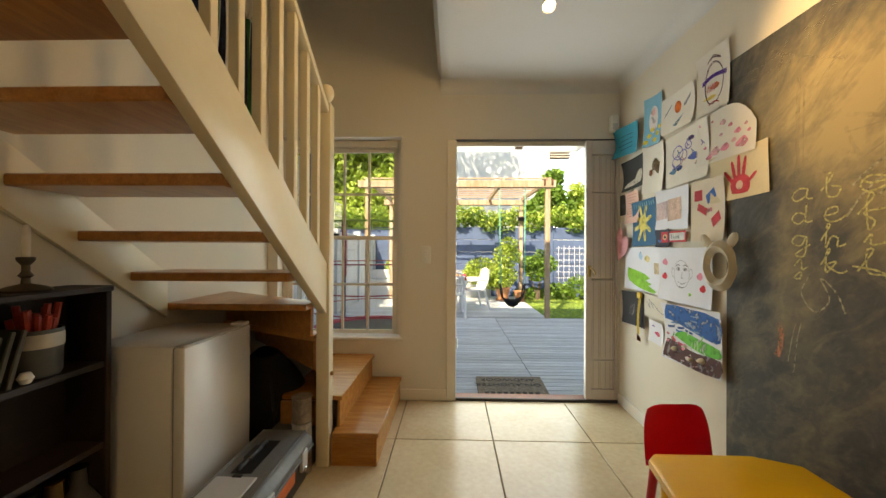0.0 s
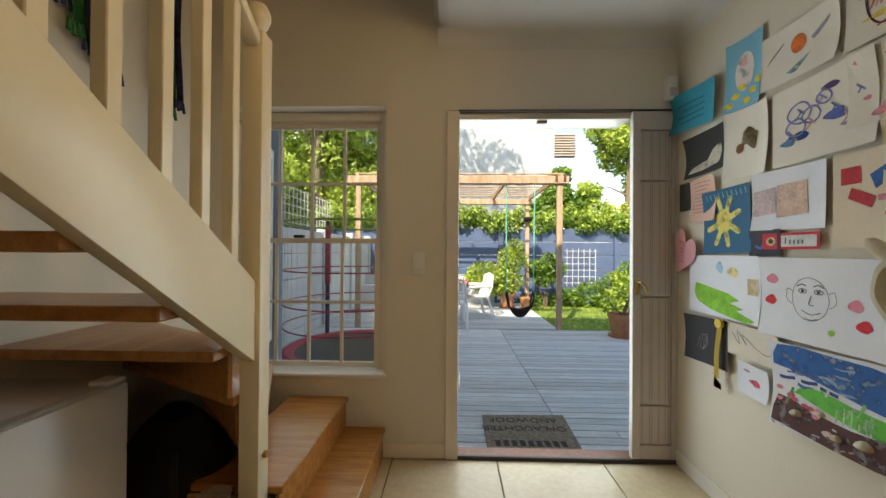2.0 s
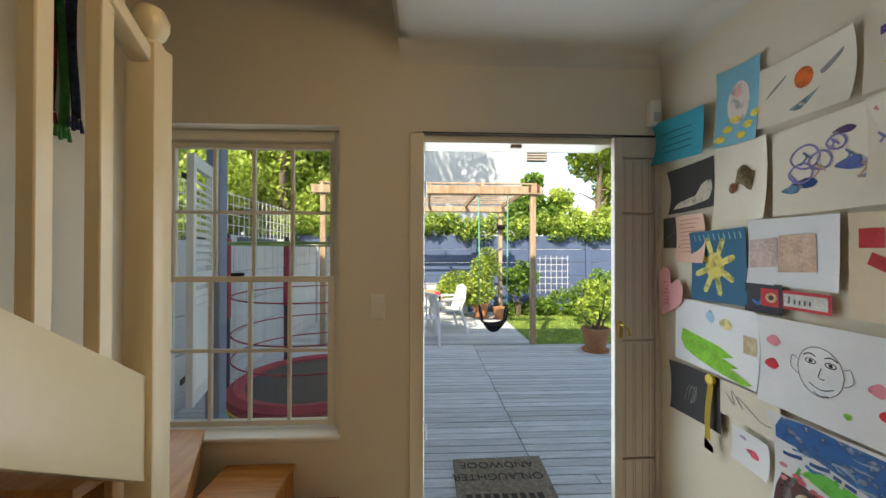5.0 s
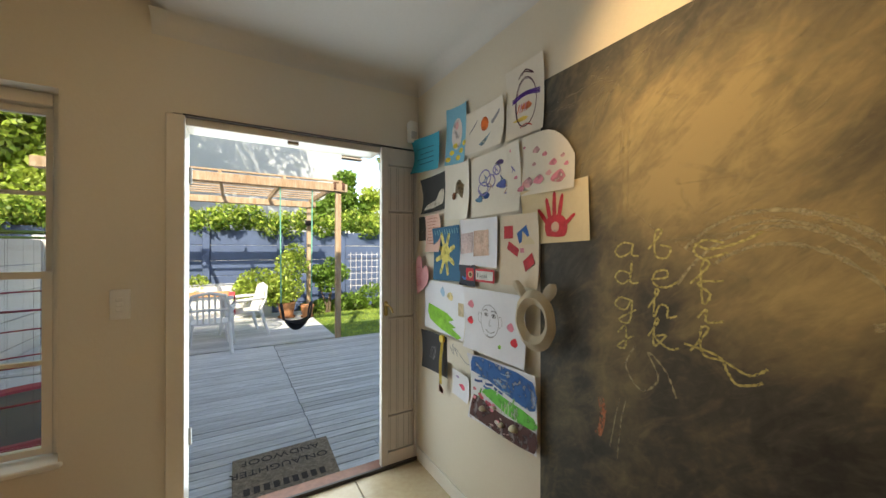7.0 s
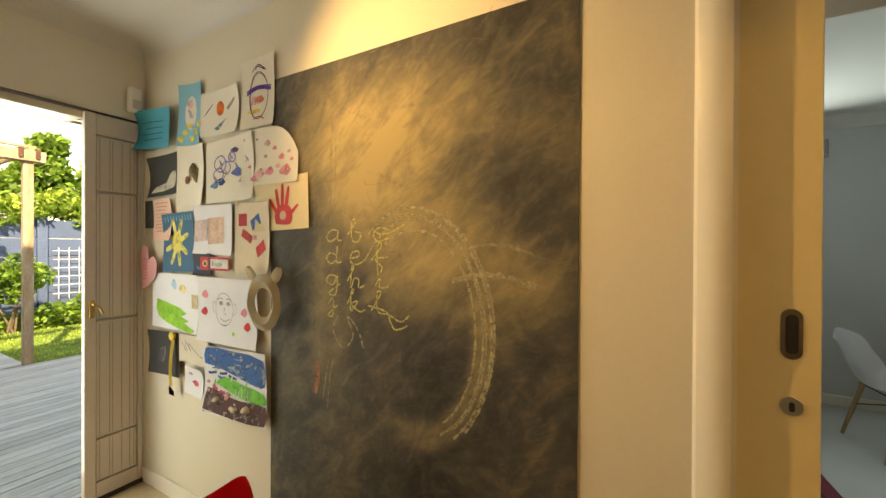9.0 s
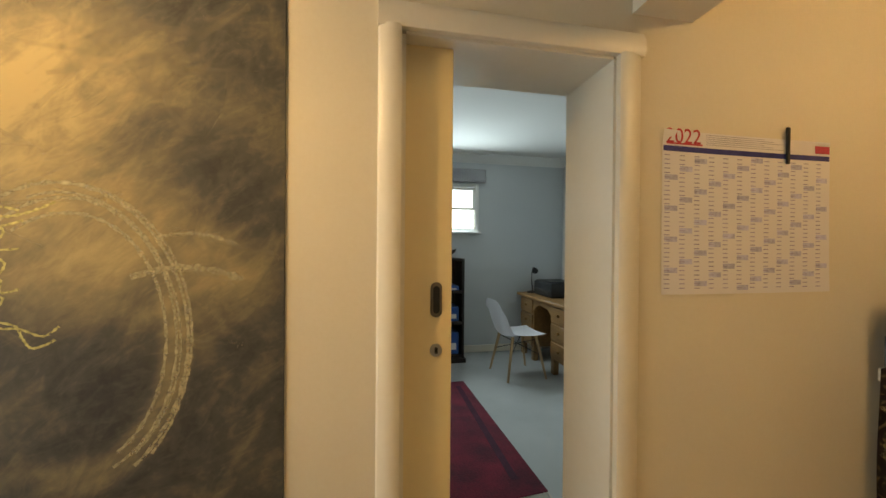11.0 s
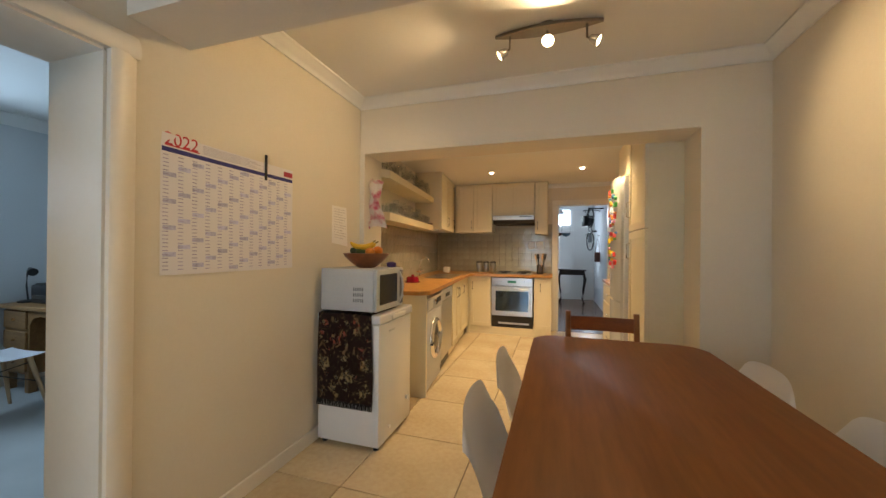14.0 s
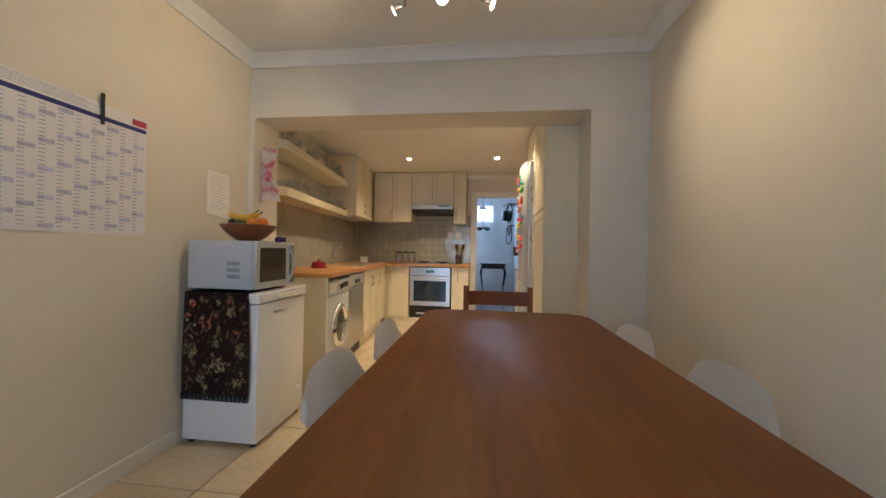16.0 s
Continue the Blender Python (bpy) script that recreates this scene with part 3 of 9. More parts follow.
# things hung beside the stairs
SCARF = [mat("dark_printed_cloth", (0.05, 0.07, 0.16), 0.9, 0.7, 14, 60, 0.2, second=(0.02, 0.02, 0.03)), mat("red_printed_cloth", (0.35, 0.04, 0.06), 0.9, 0.7, 14, 60, 0.2, second=(0.05, 0.03, 0.05)), mat("green_cloth", (0.06, 0.28, 0.08), 0.9, 0.4, 10, 50, 0.2)]
SCARF.append(mat("grey_knitted_ribbon", (0.20, 0.19, 0.17), 0.9, 0.6, 24, 80, 0.3, second=(0.05, 0.05, 0.05)))
SCARF_LABEL = ("dark printed scarf hanging on the stair wall", "red printed scarf hanging on the stair wall", "grey patterned ribbon hanging on the stair wall")
for k, (y, z0, w, c) in enumerate(((1.98, 2.16, 0.07, 0), (2.03, 2.07, 0.05, 2), (2.08, 2.02, 0.06, 0), (2.14, 2.00, 0.05, 2), (2.19, 1.97, 0.05, 0), (2.41, 2.03, 0.05, 0), (2.45, 1.98, 0.045, 1), (2.49, 1.93, 0.05, 2), (2.53, 1.98, 0.05, 0))):
    h = thing("hanging_scarf", SCARF_LABEL[c], "scarf", group="cloths hanging by the stairs")
    part("cloth", bm_sheet(lambda u, v, y=y, z0=z0, w=w, k=k: (XS + 0.025 + 0.012 * (k % 3) + 0.010 * math.sin(9 * u + 3 * v + k), y + w * (u - 0.5) * (1.1 - 0.2 * v) + 0.012 * math.sin(5 * v + k), z0 + (2.80 - z0) * v + 0.015 * math.sin(9 * u + k) * (1 - v)), 10, 12, 0.006), SCARF[c], h)
    part("hook", bm_tube([(XS, y, 2.80), (XS + 0.05, y, 2.795), (XS + 0.055, y, 2.82)], 0.005), STEEL, h)
    for j in range(4):
        part("tassel", bm_tube([(XS + 0.03 + 0.012 * (k % 3), y + w * (j / 3 - 0.5), z0 + 0.01), (XS + 0.034 + 0.012 * (k % 3), y + w * (j / 3 - 0.5) * 1.15, z0 - 0.035 - 0.01 * (j % 2))], [0.005, 0.008], 6), SCARF[c], h)

# dark bookcase
bc = thing("bookcase", "dark stained low wooden bookcase under the stairs", "bookcase")
BX0, BX1, BY0, BY1, BZ = XS + 0.002, -1.312, 0.55, 1.352, 1.043
part("side_panel", bm_box(BX0, BY1 - 0.022, 0.0, BX1, BY1, BZ - 0.022, 0.003), DARKWOOD, bc)
part("side_panel", bm_box(BX0, BY0, 0.0, BX1, BY0 + 0.022, BZ - 0.022, 0.003), DARKWOOD, bc)
part("top", bm_box(BX0, BY0 - 0.004, BZ - 0.022, BX1 + 0.006, BY1 + 0.004, BZ, 0.004), DARKWOOD, bc)
for z in (0.06, 0.43, 0.735):
    part("shelf", bm_box(BX0 + 0.008, BY0 + 0.022, z, BX1 - 0.006, BY1 - 0.022, z + 0.022, 0.002), DARKWOOD, bc)
part("back_panel", bm_box(BX0, BY0 + 0.022, 0.0, BX0 + 0.008, BY1 - 0.022, BZ - 0.022), DARKWOOD, bc)

cs = thing("candlestick", "turned dark pewter candlestick with white candle on the bookcase", "candlestick", pose(-1.392, 1.135, BZ) @ Matrix.Scale(0.86, 4))
part("stem", bm_lathe([(0.072, 0), (0.075, 0.008), (0.05, 0.02), (0.014, 0.03), (0.012, 0.05), (0.022, 0.06), (0.012, 0.075), (0.012, 0.10), (0.02, 0.11), (0.026, 0.12), (0.026, 0.13), (0.016, 0.132)], 24), mat("pewter", (0.12, 0.10, 0.07), 0.45, 0.3, 10, 60, 0.1, metal=0.8), cs)
part("candle", bm_lathe([(0.013, 0.128), (0.0125, 0.24), (0.009, 0.252), (0.002, 0.255)], 16), mat("white_wax", (0.78, 0.74, 0.66), 0.4, 0.05), cs)
pot = thing("jar_of_crayons", "striped grey and white jar full of red-topped pens", "jar", pose(-1.395, 1.165, 0.757) @ Matrix.Scale(1.32, 4))
part("jar_body", bm_lathe([(0.045, 0), (0.05, 0.01), (0.052, 0.12), (0.048, 0.12), (0.045, 0.02)], 24), mat("grey_jar", (0.10, 0.10, 0.09), 0.5), pot)
part("band", bm_lathe([(0.0525, 0.075), (0.0535, 0.08), (0.0535, 0.105), (0.0525, 0.11)], 24), mat("cream_band", (0.6, 0.56, 0.48), 0.5), pot)
REDPEN = mat("red_pen_plastic", (0.5, 0.05, 0.03), 0.5, 0.3, 40, 90, 0.2)
for k in range(14):
    a, q = 2.4 * k, 0.010 + 0.0022 * k
    part("pen", bm_tube([(q * 0.6 * math.cos(a), q * 0.6 * math.sin(a), 0.03), (q * 1.3 * math.cos(a), q * 1.3 * math.sin(a), 0.145 + 0.012 * (k % 4))], 0.0075, 7), REDPEN, pot)
single("white_ball", bm_lathe([(0.0, 0), (0.012, 0.003), (0.02, 0.02), (0.012, 0.037), (0.0, 0.04)], 16), WHITE, "small white ball on the bookcase shelf", "ball", m=pose(-1.335, 1.09, 0.757))
for k, (c, h, tilt) in enumerate((((0.045, 0.035, 0.02), 0.13, 0.3), ((0.025, 0.04, 0.02), 0.13, 0.32), ((0.06, 0.02, 0.018), 0.12, 0.34))):
    b = thing("book", ("yellow leaning picture book on the shelf", "green leaning picture book on the shelf", "red leaning picture book on the shelf")[k], "book", pose(-1.40, 1.035 - 0.03 * k, 0.757, -14, 0, 0))
    part("cover", bm_box(-0.07, 0, 0, 0.07, 0.014, h + 0.05, 0.002), mat("book_cover", c, 0.5, 0.3, 12, 50), b)
    part("page_block", bm_box(-0.066, 0.002, 0.003, 0.072, 0.012, h + 0.046), mat("pages", (0.09, 0.08, 0.06), 0.8), b)
for k, (y, c) in enumerate(((1.30, (0.05, 0.05, 0.05)), (1.215, (0.10, 0.06, 0.02)), (1.13, (0.04, 0.07, 0.04)))):
    b = thing("bottle", ("dark glass bottle on the low shelf", "yellow-labelled bottle on the low shelf", "green glass bottle on the low shelf")[k], "bottle", pose(-1.385, y, 0.082) @ Matrix.Scale(2.0, 4), group="bottles on the bookcase shelf")
    part("glass_body", bm_lathe([(0.03, 0), (0.036, 0.01), (0.036, 0.08), (0.014, 0.11), (0.013, 0.14), (0.015, 0.145)], 20), mat("bottle_glass", c, 0.15, 0.2), b)
    part("bottle_label", bm_lathe([(0.0364, 0.02), (0.037, 0.025), (0.037, 0.07), (0.0364, 0.075)], 20), mat("bottle_label", (0.22, 0.16, 0.06), 0.6, 0.4, 20, 60), b)

# small fridge under the stairs
fr = thing("small_fridge", "white undercounter fridge standing below the stairs", "fridge")
part("body", bm_box(XS + 0.01, 1.395, 0.02, -1.112, 1.862, 0.795, 0.008, 2), ENAMEL, fr)
fd = part("door", bm_box(-1.107, 1.395, 0.03, -1.058, 1.862, 0.79, 0.01, 2), ENAMEL, fr)
part("handle_strip", bm_box(-1.109, 1.407, 0.765, -1.066, 1.85, 0.798, 0.006), SILVER, fd)
part("gasket", bm_box(-1.113, 1.402, 0.04, -1.106, 1.856, 0.785), mat("grey_gasket", (0.35, 0.35, 0.36), 0.7), fd)
part("hinge_cover", bm_box(-1.125, 1.79, 0.795, -1.062, 1.857, 0.81, 0.004), WHITE, fr)
part("plinth", bm_box(XS + 0.02, 1.415, 0.0, -1.12, 1.842, 0.02), BLACK, fr)

# toolbox
TB = mat("grey_toolbox_plastic", (0.16, 0.17, 0.18), 0.4, 0.15, 8, 60, 0.1)
TBD = mat("dark_toolbox_plastic", (0.03, 0.032, 0.035), 0.45, 0.2, 8, 60, 0.1)
tb = thing("toolbox", "grey plastic toolbox with black handle and orange clasp", "toolbox", pose(-0.868, 1.585, 0, 0, 0, 0))
part("body", bm_prism([(-0.115, 0.0), (0.115, 0.0), (0.135, 0.165), (-0.135, 0.165)], "y", -0.28, 0.26, bevel=0.01), TBD, tb)
lid = part("lid", bm_prism([(-0.14, 0.167), (0.142, 0.167), (0.142, 0.20), (0.115, 0.232), (0.085, 0.243), (-0.105, 0.243), (-0.14, 0.20)], "y", -0.29, 0.275, bevel=0.008), TB, tb)
part("lid_rim", bm_box(-0.146, -0.295, 0.158, 0.148, 0.28, 0.172, 0.004), TB, lid)
part("handle_well", bm_box(-0.06, -0.10, 0.2415, 0.03, 0.16, 0.2445, 0.001), BLACK, lid)
part("handle", bm_tube([(-0.035, -0.085, 0.244), (-0.035, -0.075, 0.254), (-0.035, 0.135, 0.254), (-0.035, 0.145, 0.244)], 0.011), BLACK, lid)
part("handle_grip", bm_box(-0.054, -0.02, 0.246, -0.016, 0.08, 0.267, 0.006), TBD, lid)
part("organiser_lid", bm_box(-0.10, -0.275, 0.243, 0.075, -0.13, 0.252, 0.005), SILVER, lid)
part("organiser_catch", bm_box(-0.03, -0.14, 0.250, 0.01, -0.122, 0.256, 0.002), BLACK, lid)
for x in (-0.115, 0.098):
    part("lid_rib", bm_box(x, -0.28, 0.236, x + 0.014, 0.265, 0.2465, 0.003), TB, lid)
for y in (-0.17, 0.16):
    cl = part("clasp", bm_box(0.134, y - 0.03, 0.105, 0.152, y + 0.03, 0.20, 0.004), SILVER, tb)
    part("clasp_tab", bm_box(0.150, y - 0.02, 0.105, 0.160, y + 0.02, 0.125, 0.003), CHROME, cl)
part("badge", bm_box(0.126, -0.10, 0.095, 0.142, 0.07, 0.155, 0.003), mat("orange_badge", (0.75, 0.16, 0.04), 0.5), tb, "orange badge")

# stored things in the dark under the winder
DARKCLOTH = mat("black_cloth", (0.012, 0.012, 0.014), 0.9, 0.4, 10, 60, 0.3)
bag = thing("rucksack", "black cloth rucksack slumped under the stairs", "bag", pose(-1.12, 2.15, 0))
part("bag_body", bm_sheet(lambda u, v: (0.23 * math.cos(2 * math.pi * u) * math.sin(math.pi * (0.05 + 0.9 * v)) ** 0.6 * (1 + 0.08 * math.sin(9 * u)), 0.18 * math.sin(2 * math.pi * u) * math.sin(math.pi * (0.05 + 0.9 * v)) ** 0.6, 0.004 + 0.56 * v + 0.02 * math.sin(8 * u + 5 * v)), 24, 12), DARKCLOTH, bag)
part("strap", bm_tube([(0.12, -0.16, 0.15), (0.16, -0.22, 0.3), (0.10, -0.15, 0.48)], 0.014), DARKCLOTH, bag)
crate = thing("storage_box", "dark cardboard box stored under the stairs", "box", pose(-0.86, 2.02, 0))
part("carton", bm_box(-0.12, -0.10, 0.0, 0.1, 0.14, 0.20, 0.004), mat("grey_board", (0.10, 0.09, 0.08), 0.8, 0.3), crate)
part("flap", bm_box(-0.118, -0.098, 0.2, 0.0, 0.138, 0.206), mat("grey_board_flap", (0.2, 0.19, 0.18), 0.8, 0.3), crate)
for k, (x, y, r, h) in enumerate(((-0.80, 1.90, 0.05, 0.40), (-0.795, 1.90, 0.052, 0.27))):
    if k == 0:
        j = thing("paint_tin", "stacked paint tins beside the newel post", "tin", pose(x, y, 0))
        for z in (0.0, 0.135, 0.27):
            t = part("tin", bm_lathe([(r, z), (r, z + 0.125), (r + 0.003, z + 0.127), (r + 0.003, z + 0.131), (r - 0.01, z + 0.131)], 20), mat("paint_tin_label", (0.28, 0.22, 0.17) if z != 0.135 else (0.5, 0.48, 0.44), 0.5, 0.4, 20, 60), j)

# ---- children's table and chair ----
YELLOW = mat("yellow_plastic", (0.85, 0.42, 0.0), 0.32, 0.06, 4, 60, 0.03)
RED = mat("red_plastic", (0.60, 0.008, 0.03), 0.32, 0.08, 4, 60, 0.03)
kt = thing("kids_table", "small yellow plastic children's table", "table", pose(0.93, 1.02, 0))
part("tabletop", bm_prism([(-0.33, -0.28), (-0.28, -0.33), (0.22, -0.33), (0.27, -0.28), (0.27, 0.24), (0.14, 0.30), (-0.20, 0.30), (-0.24, 0.26)], "z", 0.425, 0.455, bevel=0.01), YELLOW, kt)
part("apron", bm_prism([(-0.30, -0.26), (-0.26, -0.30), (0.20, -0.30), (0.24, -0.26), (0.24, 0.22), (0.12, 0.27), (-0.18, 0.27), (-0.21, 0.24)], "z", 0.385, 0.425, bevel=0.004), YELLOW, kt)
for x, y in ((-0.255, -0.25), (0.20, -0.25), (-0.18, 0.225), (0.19, 0.20)):
    part("leg", bm_tube([(x, y, 0.40), (x * 1.04, y * 1.04, 0.0)], [0.032, 0.024], 10), YELLOW, kt)
kc = thing("kids_chair", "small red plastic children's chair at the yellow table", "chair", pose(1.007, 1.475, 0, 0, 0, 2))
part("backrest", bm_sheet(lambda u, v: ((u - 0.5) * (0.30 - 0.05 * v ** 4), 0.13 + 0.035 * v - 0.02 * math.cos(math.pi * (u - 0.5)), 0.245 + 0.262 * v - 0.03 * (abs(u - 0.5) * 2) ** 4 * v), 16, 10, 0.012), RED, kc)
part("seat", bm_sheet(lambda u, v: ((u - 0.5) * 0.30, -0.14 + 0.27 * v, 0.27 - 0.015 * math.sin(math.pi * u) * math.sin(math.pi * v)), 12, 10, 0.014), RED, kc)
for x, y in ((-0.12, -0.11), (0.12, -0.11), (-0.12, 0.11), (0.12, 0.11)):
    part("leg", bm_tube([(x, y, 0.268), (x * 1.15, y * 1.25, 0.0)], [0.02, 0.015], 10), RED, kc)

# ---- small wall fittings ----
sw = thing("light_switch", "cream three-gang light switch plate", "switch")
part("plate", bm_box(-0.245, YD - 0.010, 1.08, -0.172, YD, 1.215, 0.004, 2), WHITE, sw)
for z in (1.125, 1.148, 1.171):
    part("rocker", bm_box(-0.222, YD - 0.015, z - 0.009, -0.197, YD - 0.009, z + 0.009, 0.002), WHITE, sw)
se = thing("motion_detector", "small white alarm detector in the wall corner", "detector")
part("housing", bm_box(1.215, YD - 0.055, 2.10, 1.275, YD - 0.001, 2.235, 0.012, 3), WHITE, se)
part("detector_lens", bm_box(1.225, YD - 0.059, 2.115, 1.265, YD - 0.054, 2.165, 0.003), SILVER, se)


# ---- spot lights ----
SPOTMETAL = mat("satin_lamp_metal", (0.30, 0.27, 0.24), 0.4, 0.1, 6, 60, 0.02, metal=0.9)
BULB = mat("lit_bulb", (1.0, 0.74, 0.42), 0.4, 0, emit=9.0)


def spot_bar(cx, cy, cz, along, heads, label):
    t = thing("ceiling_spotlight", label, "ceiling light", pose(cx, cy, cz))
    n = 16
    L = 0.28
    pts = []
    for k in range(n + 1):
        s = -1 + 2 * k / n
        pts.append((s * L, 0.045 * (1 - s * s) + 0.004))
    pts += [(-p[0], -p[1]) for p in pts]
    if along == "y":
        pts = [(q, p) for p, q in pts]
    part("mounting_plate", bm_prism(pts, "z", -0.028, -0.012), SPOTMETAL, t)
    part("canopy", bm_cyl(0.045, 0.045, -0.014, 0.0, 24), SPOTMETAL, t)
    for s, aim, watts, *cone in heads:
        base = Vector((s, 0, -0.028)) if along == "x" else Vector((0, s, -0.028))
        d = (Vector(aim) - (Vector((cx, cy, cz)) + base)).normalized()
        tip = base + Vector((0, 0, -0.07)) + d * 0.015
        part("arm", bm_tube([base + Vector((0, 0, 0.005)), base + Vector((0, 0, -0.07)), tip], 0.006), SPOTMETAL, t)
        rot = d.to_track_quat("Z", "Y").to_matrix().to_4x4()
        head = part("spot_head", bm_lathe([(0.012, 0), (0.02, 0.006), (0.024, 0.03), (0.03, 0.055), (0.0315, 0.056), (0.026, 0.05), (0.012, 0.02), (0.0, 0.018)], 20), CHROME, t)
        head.matrix_local = Matrix.Translation(tip) @ rot
        part("bulb", bm_lathe([(0.0, 0.034), (0.016, 0.038), (0.024, 0.045), (0.024, 0.049), (0.0, 0.051)], 16), BULB, head)
        m = look(Vector((cx, cy, cz)) + tip + d * 0.075, Vector(aim))
        lamp("SPOT", watts, WARM, m, cone[1] if len(cone) > 1 else 0.02, cone[0] if cone else 105, 1.0)
    return t


spot_bar(0.45, 1.52, CEIL_Z, "y", [(0.22, (0.50, 0.6, 0.4), 4), (0.0, (1.3, 1.0, 1.80), 38, 86), (-0.22, (-0.9, 1.9, 1.9), 12, 155, 0.07)], "satin metal bar of three ceiling spotlights in the playroom")
spot_bar(-0.18, -1.74, CEIL_Z, "x", [(0.2, (1.25, -1.5, 1.7), 11, 130), (0.0, (-0.35, 0.4, 1.75), 12, 172), (-0.2, (-1.42, -1.5, 1.85), 14, 72)], "satin metal bar of three lit ceiling spotlights over the table")

# ---- blackboard ----
bb_mat = bpy.data.materials.new("dusty_blackboard")
bb_mat.use_nodes = True
nt = bb_mat.node_tree
pb = nt.nodes["Principled BSDF"]
pb.inputs["Roughness"].default_value = 0.75
tc = nt.nodes.new("ShaderNodeTexCoord")
def board_node(kind, **values):
    n = nt.nodes.new(kind)
    for k, v in values.items():
        n.inputs[k].default_value = v
    return n


def board_math(op, a, b):
    n = nt.nodes.new("ShaderNodeMath")
    n.operation, n.use_clamp = op, True
    for i, v in enumerate((a, b)):
        if isinstance(v, (int, float)):
            n.inputs[i].default_value = v
        else:
            nt.links.new(v, n.inputs[i])
    return n.outputs["Value"]


def swept(centre, size, lo=0.15):
    """A soft patch of wiped chalk round (y, z)."""
    mp = board_node("ShaderNodeMapping", Location=(0, -centre[0] / size[0], -centre[1] / size[1]), Scale=(0.0, 1 / size[0], 1 / size[1]))
    nt.links.new(tc.outputs["Object"], mp.inputs["Vector"])
    ln = nt.nodes.new("ShaderNodeVectorMath")
    ln.operation = "LENGTH"
    nt.links.new(mp.outputs["Vector"], ln.inputs[0])
    mr = board_node("ShaderNodeMapRange", **{"From Min": 1.0, "From Max": lo})
    mr.interpolation_type = "SMOOTHSTEP"
    nt.links.new(ln.outputs["Value"], mr.inputs["Value"])
    return mr.outputs["Result"]


def strokes(scale, stretch, rot, dist, lo, hi):
    mp = board_node("ShaderNodeMapping", Scale=tuple(1 / v for v in stretch), Rotation=(rot, 0, 0))
    mp.vector_type = "TEXTURE"
    nt.links.new(tc.outputs["Object"], mp.inputs["Vector"])
    no = board_node("ShaderNodeTexNoise", Scale=scale, Detail=6.0, Distortion=dist)
    nt.links.new(mp.outputs["Vector"], no.inputs["Vector"])
    mr = board_node("ShaderNodeMapRange", **{"From Min": lo, "From Max": hi})
    nt.links.new(no.outputs["Fac"], mr.inputs["Value"])
    return mr.outputs["Result"]


wide = board_math("MAXIMUM", swept((1.18, 1.70), (0.56, 0.42)), board_math("MULTIPLY", swept((1.0, 1.36), (0.42, 0.30)), 0.7))
wide = board_math("MAXIMUM", wide, board_math("MULTIPLY", swept((0.66, 1.25), (0.22, 0.20)), 0.5))
wide = board_math("MAXIMUM", wide, board_math("MULTIPLY", swept((1.40, 1.10), (0.16, 0.55)), 0.45))
mpr = board_node("ShaderNodeMapping", Location=(0, -1.0 / 0.26, -1.07 / 0.375), Scale=(0.0, 1 / 0.26, 1 / 0.375))
nt.links.new(tc.outputs["Object"], mpr.inputs["Vector"])
rln = nt.nodes.new("ShaderNodeVectorMath")
rln.operation = "LENGTH"
nt.links.new(mpr.outputs["Vector"], rln.inputs[0])
ring_in = board_node("ShaderNodeMapRange", **{"From Min": 0.72, "From Max": 0.92})
ring_out = board_node("ShaderNodeMapRange", **{"From Min": 1.16, "From Max": 1.02})
for n in (ring_in, ring_out):
    n.interpolation_type = "SMOOTHSTEP"
    nt.links.new(rln.outputs["Value"], n.inputs["Value"])
ring = board_math("MULTIPLY", board_math("MULTIPLY", ring_in.outputs["Result"], ring_out.outputs["Result"]), board_math("MULTIPLY", swept((0.84, 1.06), (0.40, 0.62), 0.5), 0.38))
wide = board_math("MAXIMUM", wide, ring)
diag = strokes(2.0, (1, 2.0, 0.9), 0.8, 1.6, 0.26, 0.74)
cross = strokes(2.4, (1, 0.9, 2.2), -0.5, 1.8, 0.26, 0.74)
soft = strokes(2.4, (1, 1, 1), 0.0, 1.2, 0.36, 0.68)
dust = strokes(55.0, (1, 1, 1), 0.0, 0.3, 0.30, 0.80)
brushed = board_math("MULTIPLY", wide, board_math("ADD", board_math("MULTIPLY", diag, 0.55), board_math("ADD", board_math("MULTIPLY", cross, 0.42), 0.28)))
cloud = strokes(5.5, (1, 1.3, 0.8), 0.7, 2.2, 0.46, 0.72)
wisp = strokes(13.0, (1, 0.7, 1.6), -0.6, 3.0, 0.50, 0.78)
haze = board_math("MULTIPLY", soft, board_math("ADD", board_math("MULTIPLY", diag, 0.22), 0.10))
haze = board_math("ADD", haze, board_math("ADD", board_math("MULTIPLY", cloud, 0.16), board_math("MULTIPLY", wisp, 0.10)))
fine = strokes(9.0, (1, 2.6, 0.8), 0.9, 2.6, 0.30, 0.70)
brushed_fine = board_math("MULTIPLY", brushed, board_math("ADD", board_math("MULTIPLY", fine, 0.28), 0.76))
total = board_math("ADD", brushed_fine, haze)
total = board_math("ADD", total, board_math("MULTIPLY", dust, 0.07))
rp = nt.nodes.new("ShaderNodeValToRGB")
rp.color_ramp.elements[0].position, rp.color_ramp.elements[1].position = 0.0, 0.9
rp.color_ramp.elements[0].color, rp.color_ramp.elements[1].color = (0.020, 0.020, 0.022, 1), (0.36, 0.285, 0.15, 1)
e = rp.color_ramp.elements.new(0.18)
e.color = (0.062, 0.060, 0.054, 1)
nt.links.new(total, rp.inputs["Fac"])
nt.links.new(rp.outputs["Color"], pb.inputs["Base Color"])


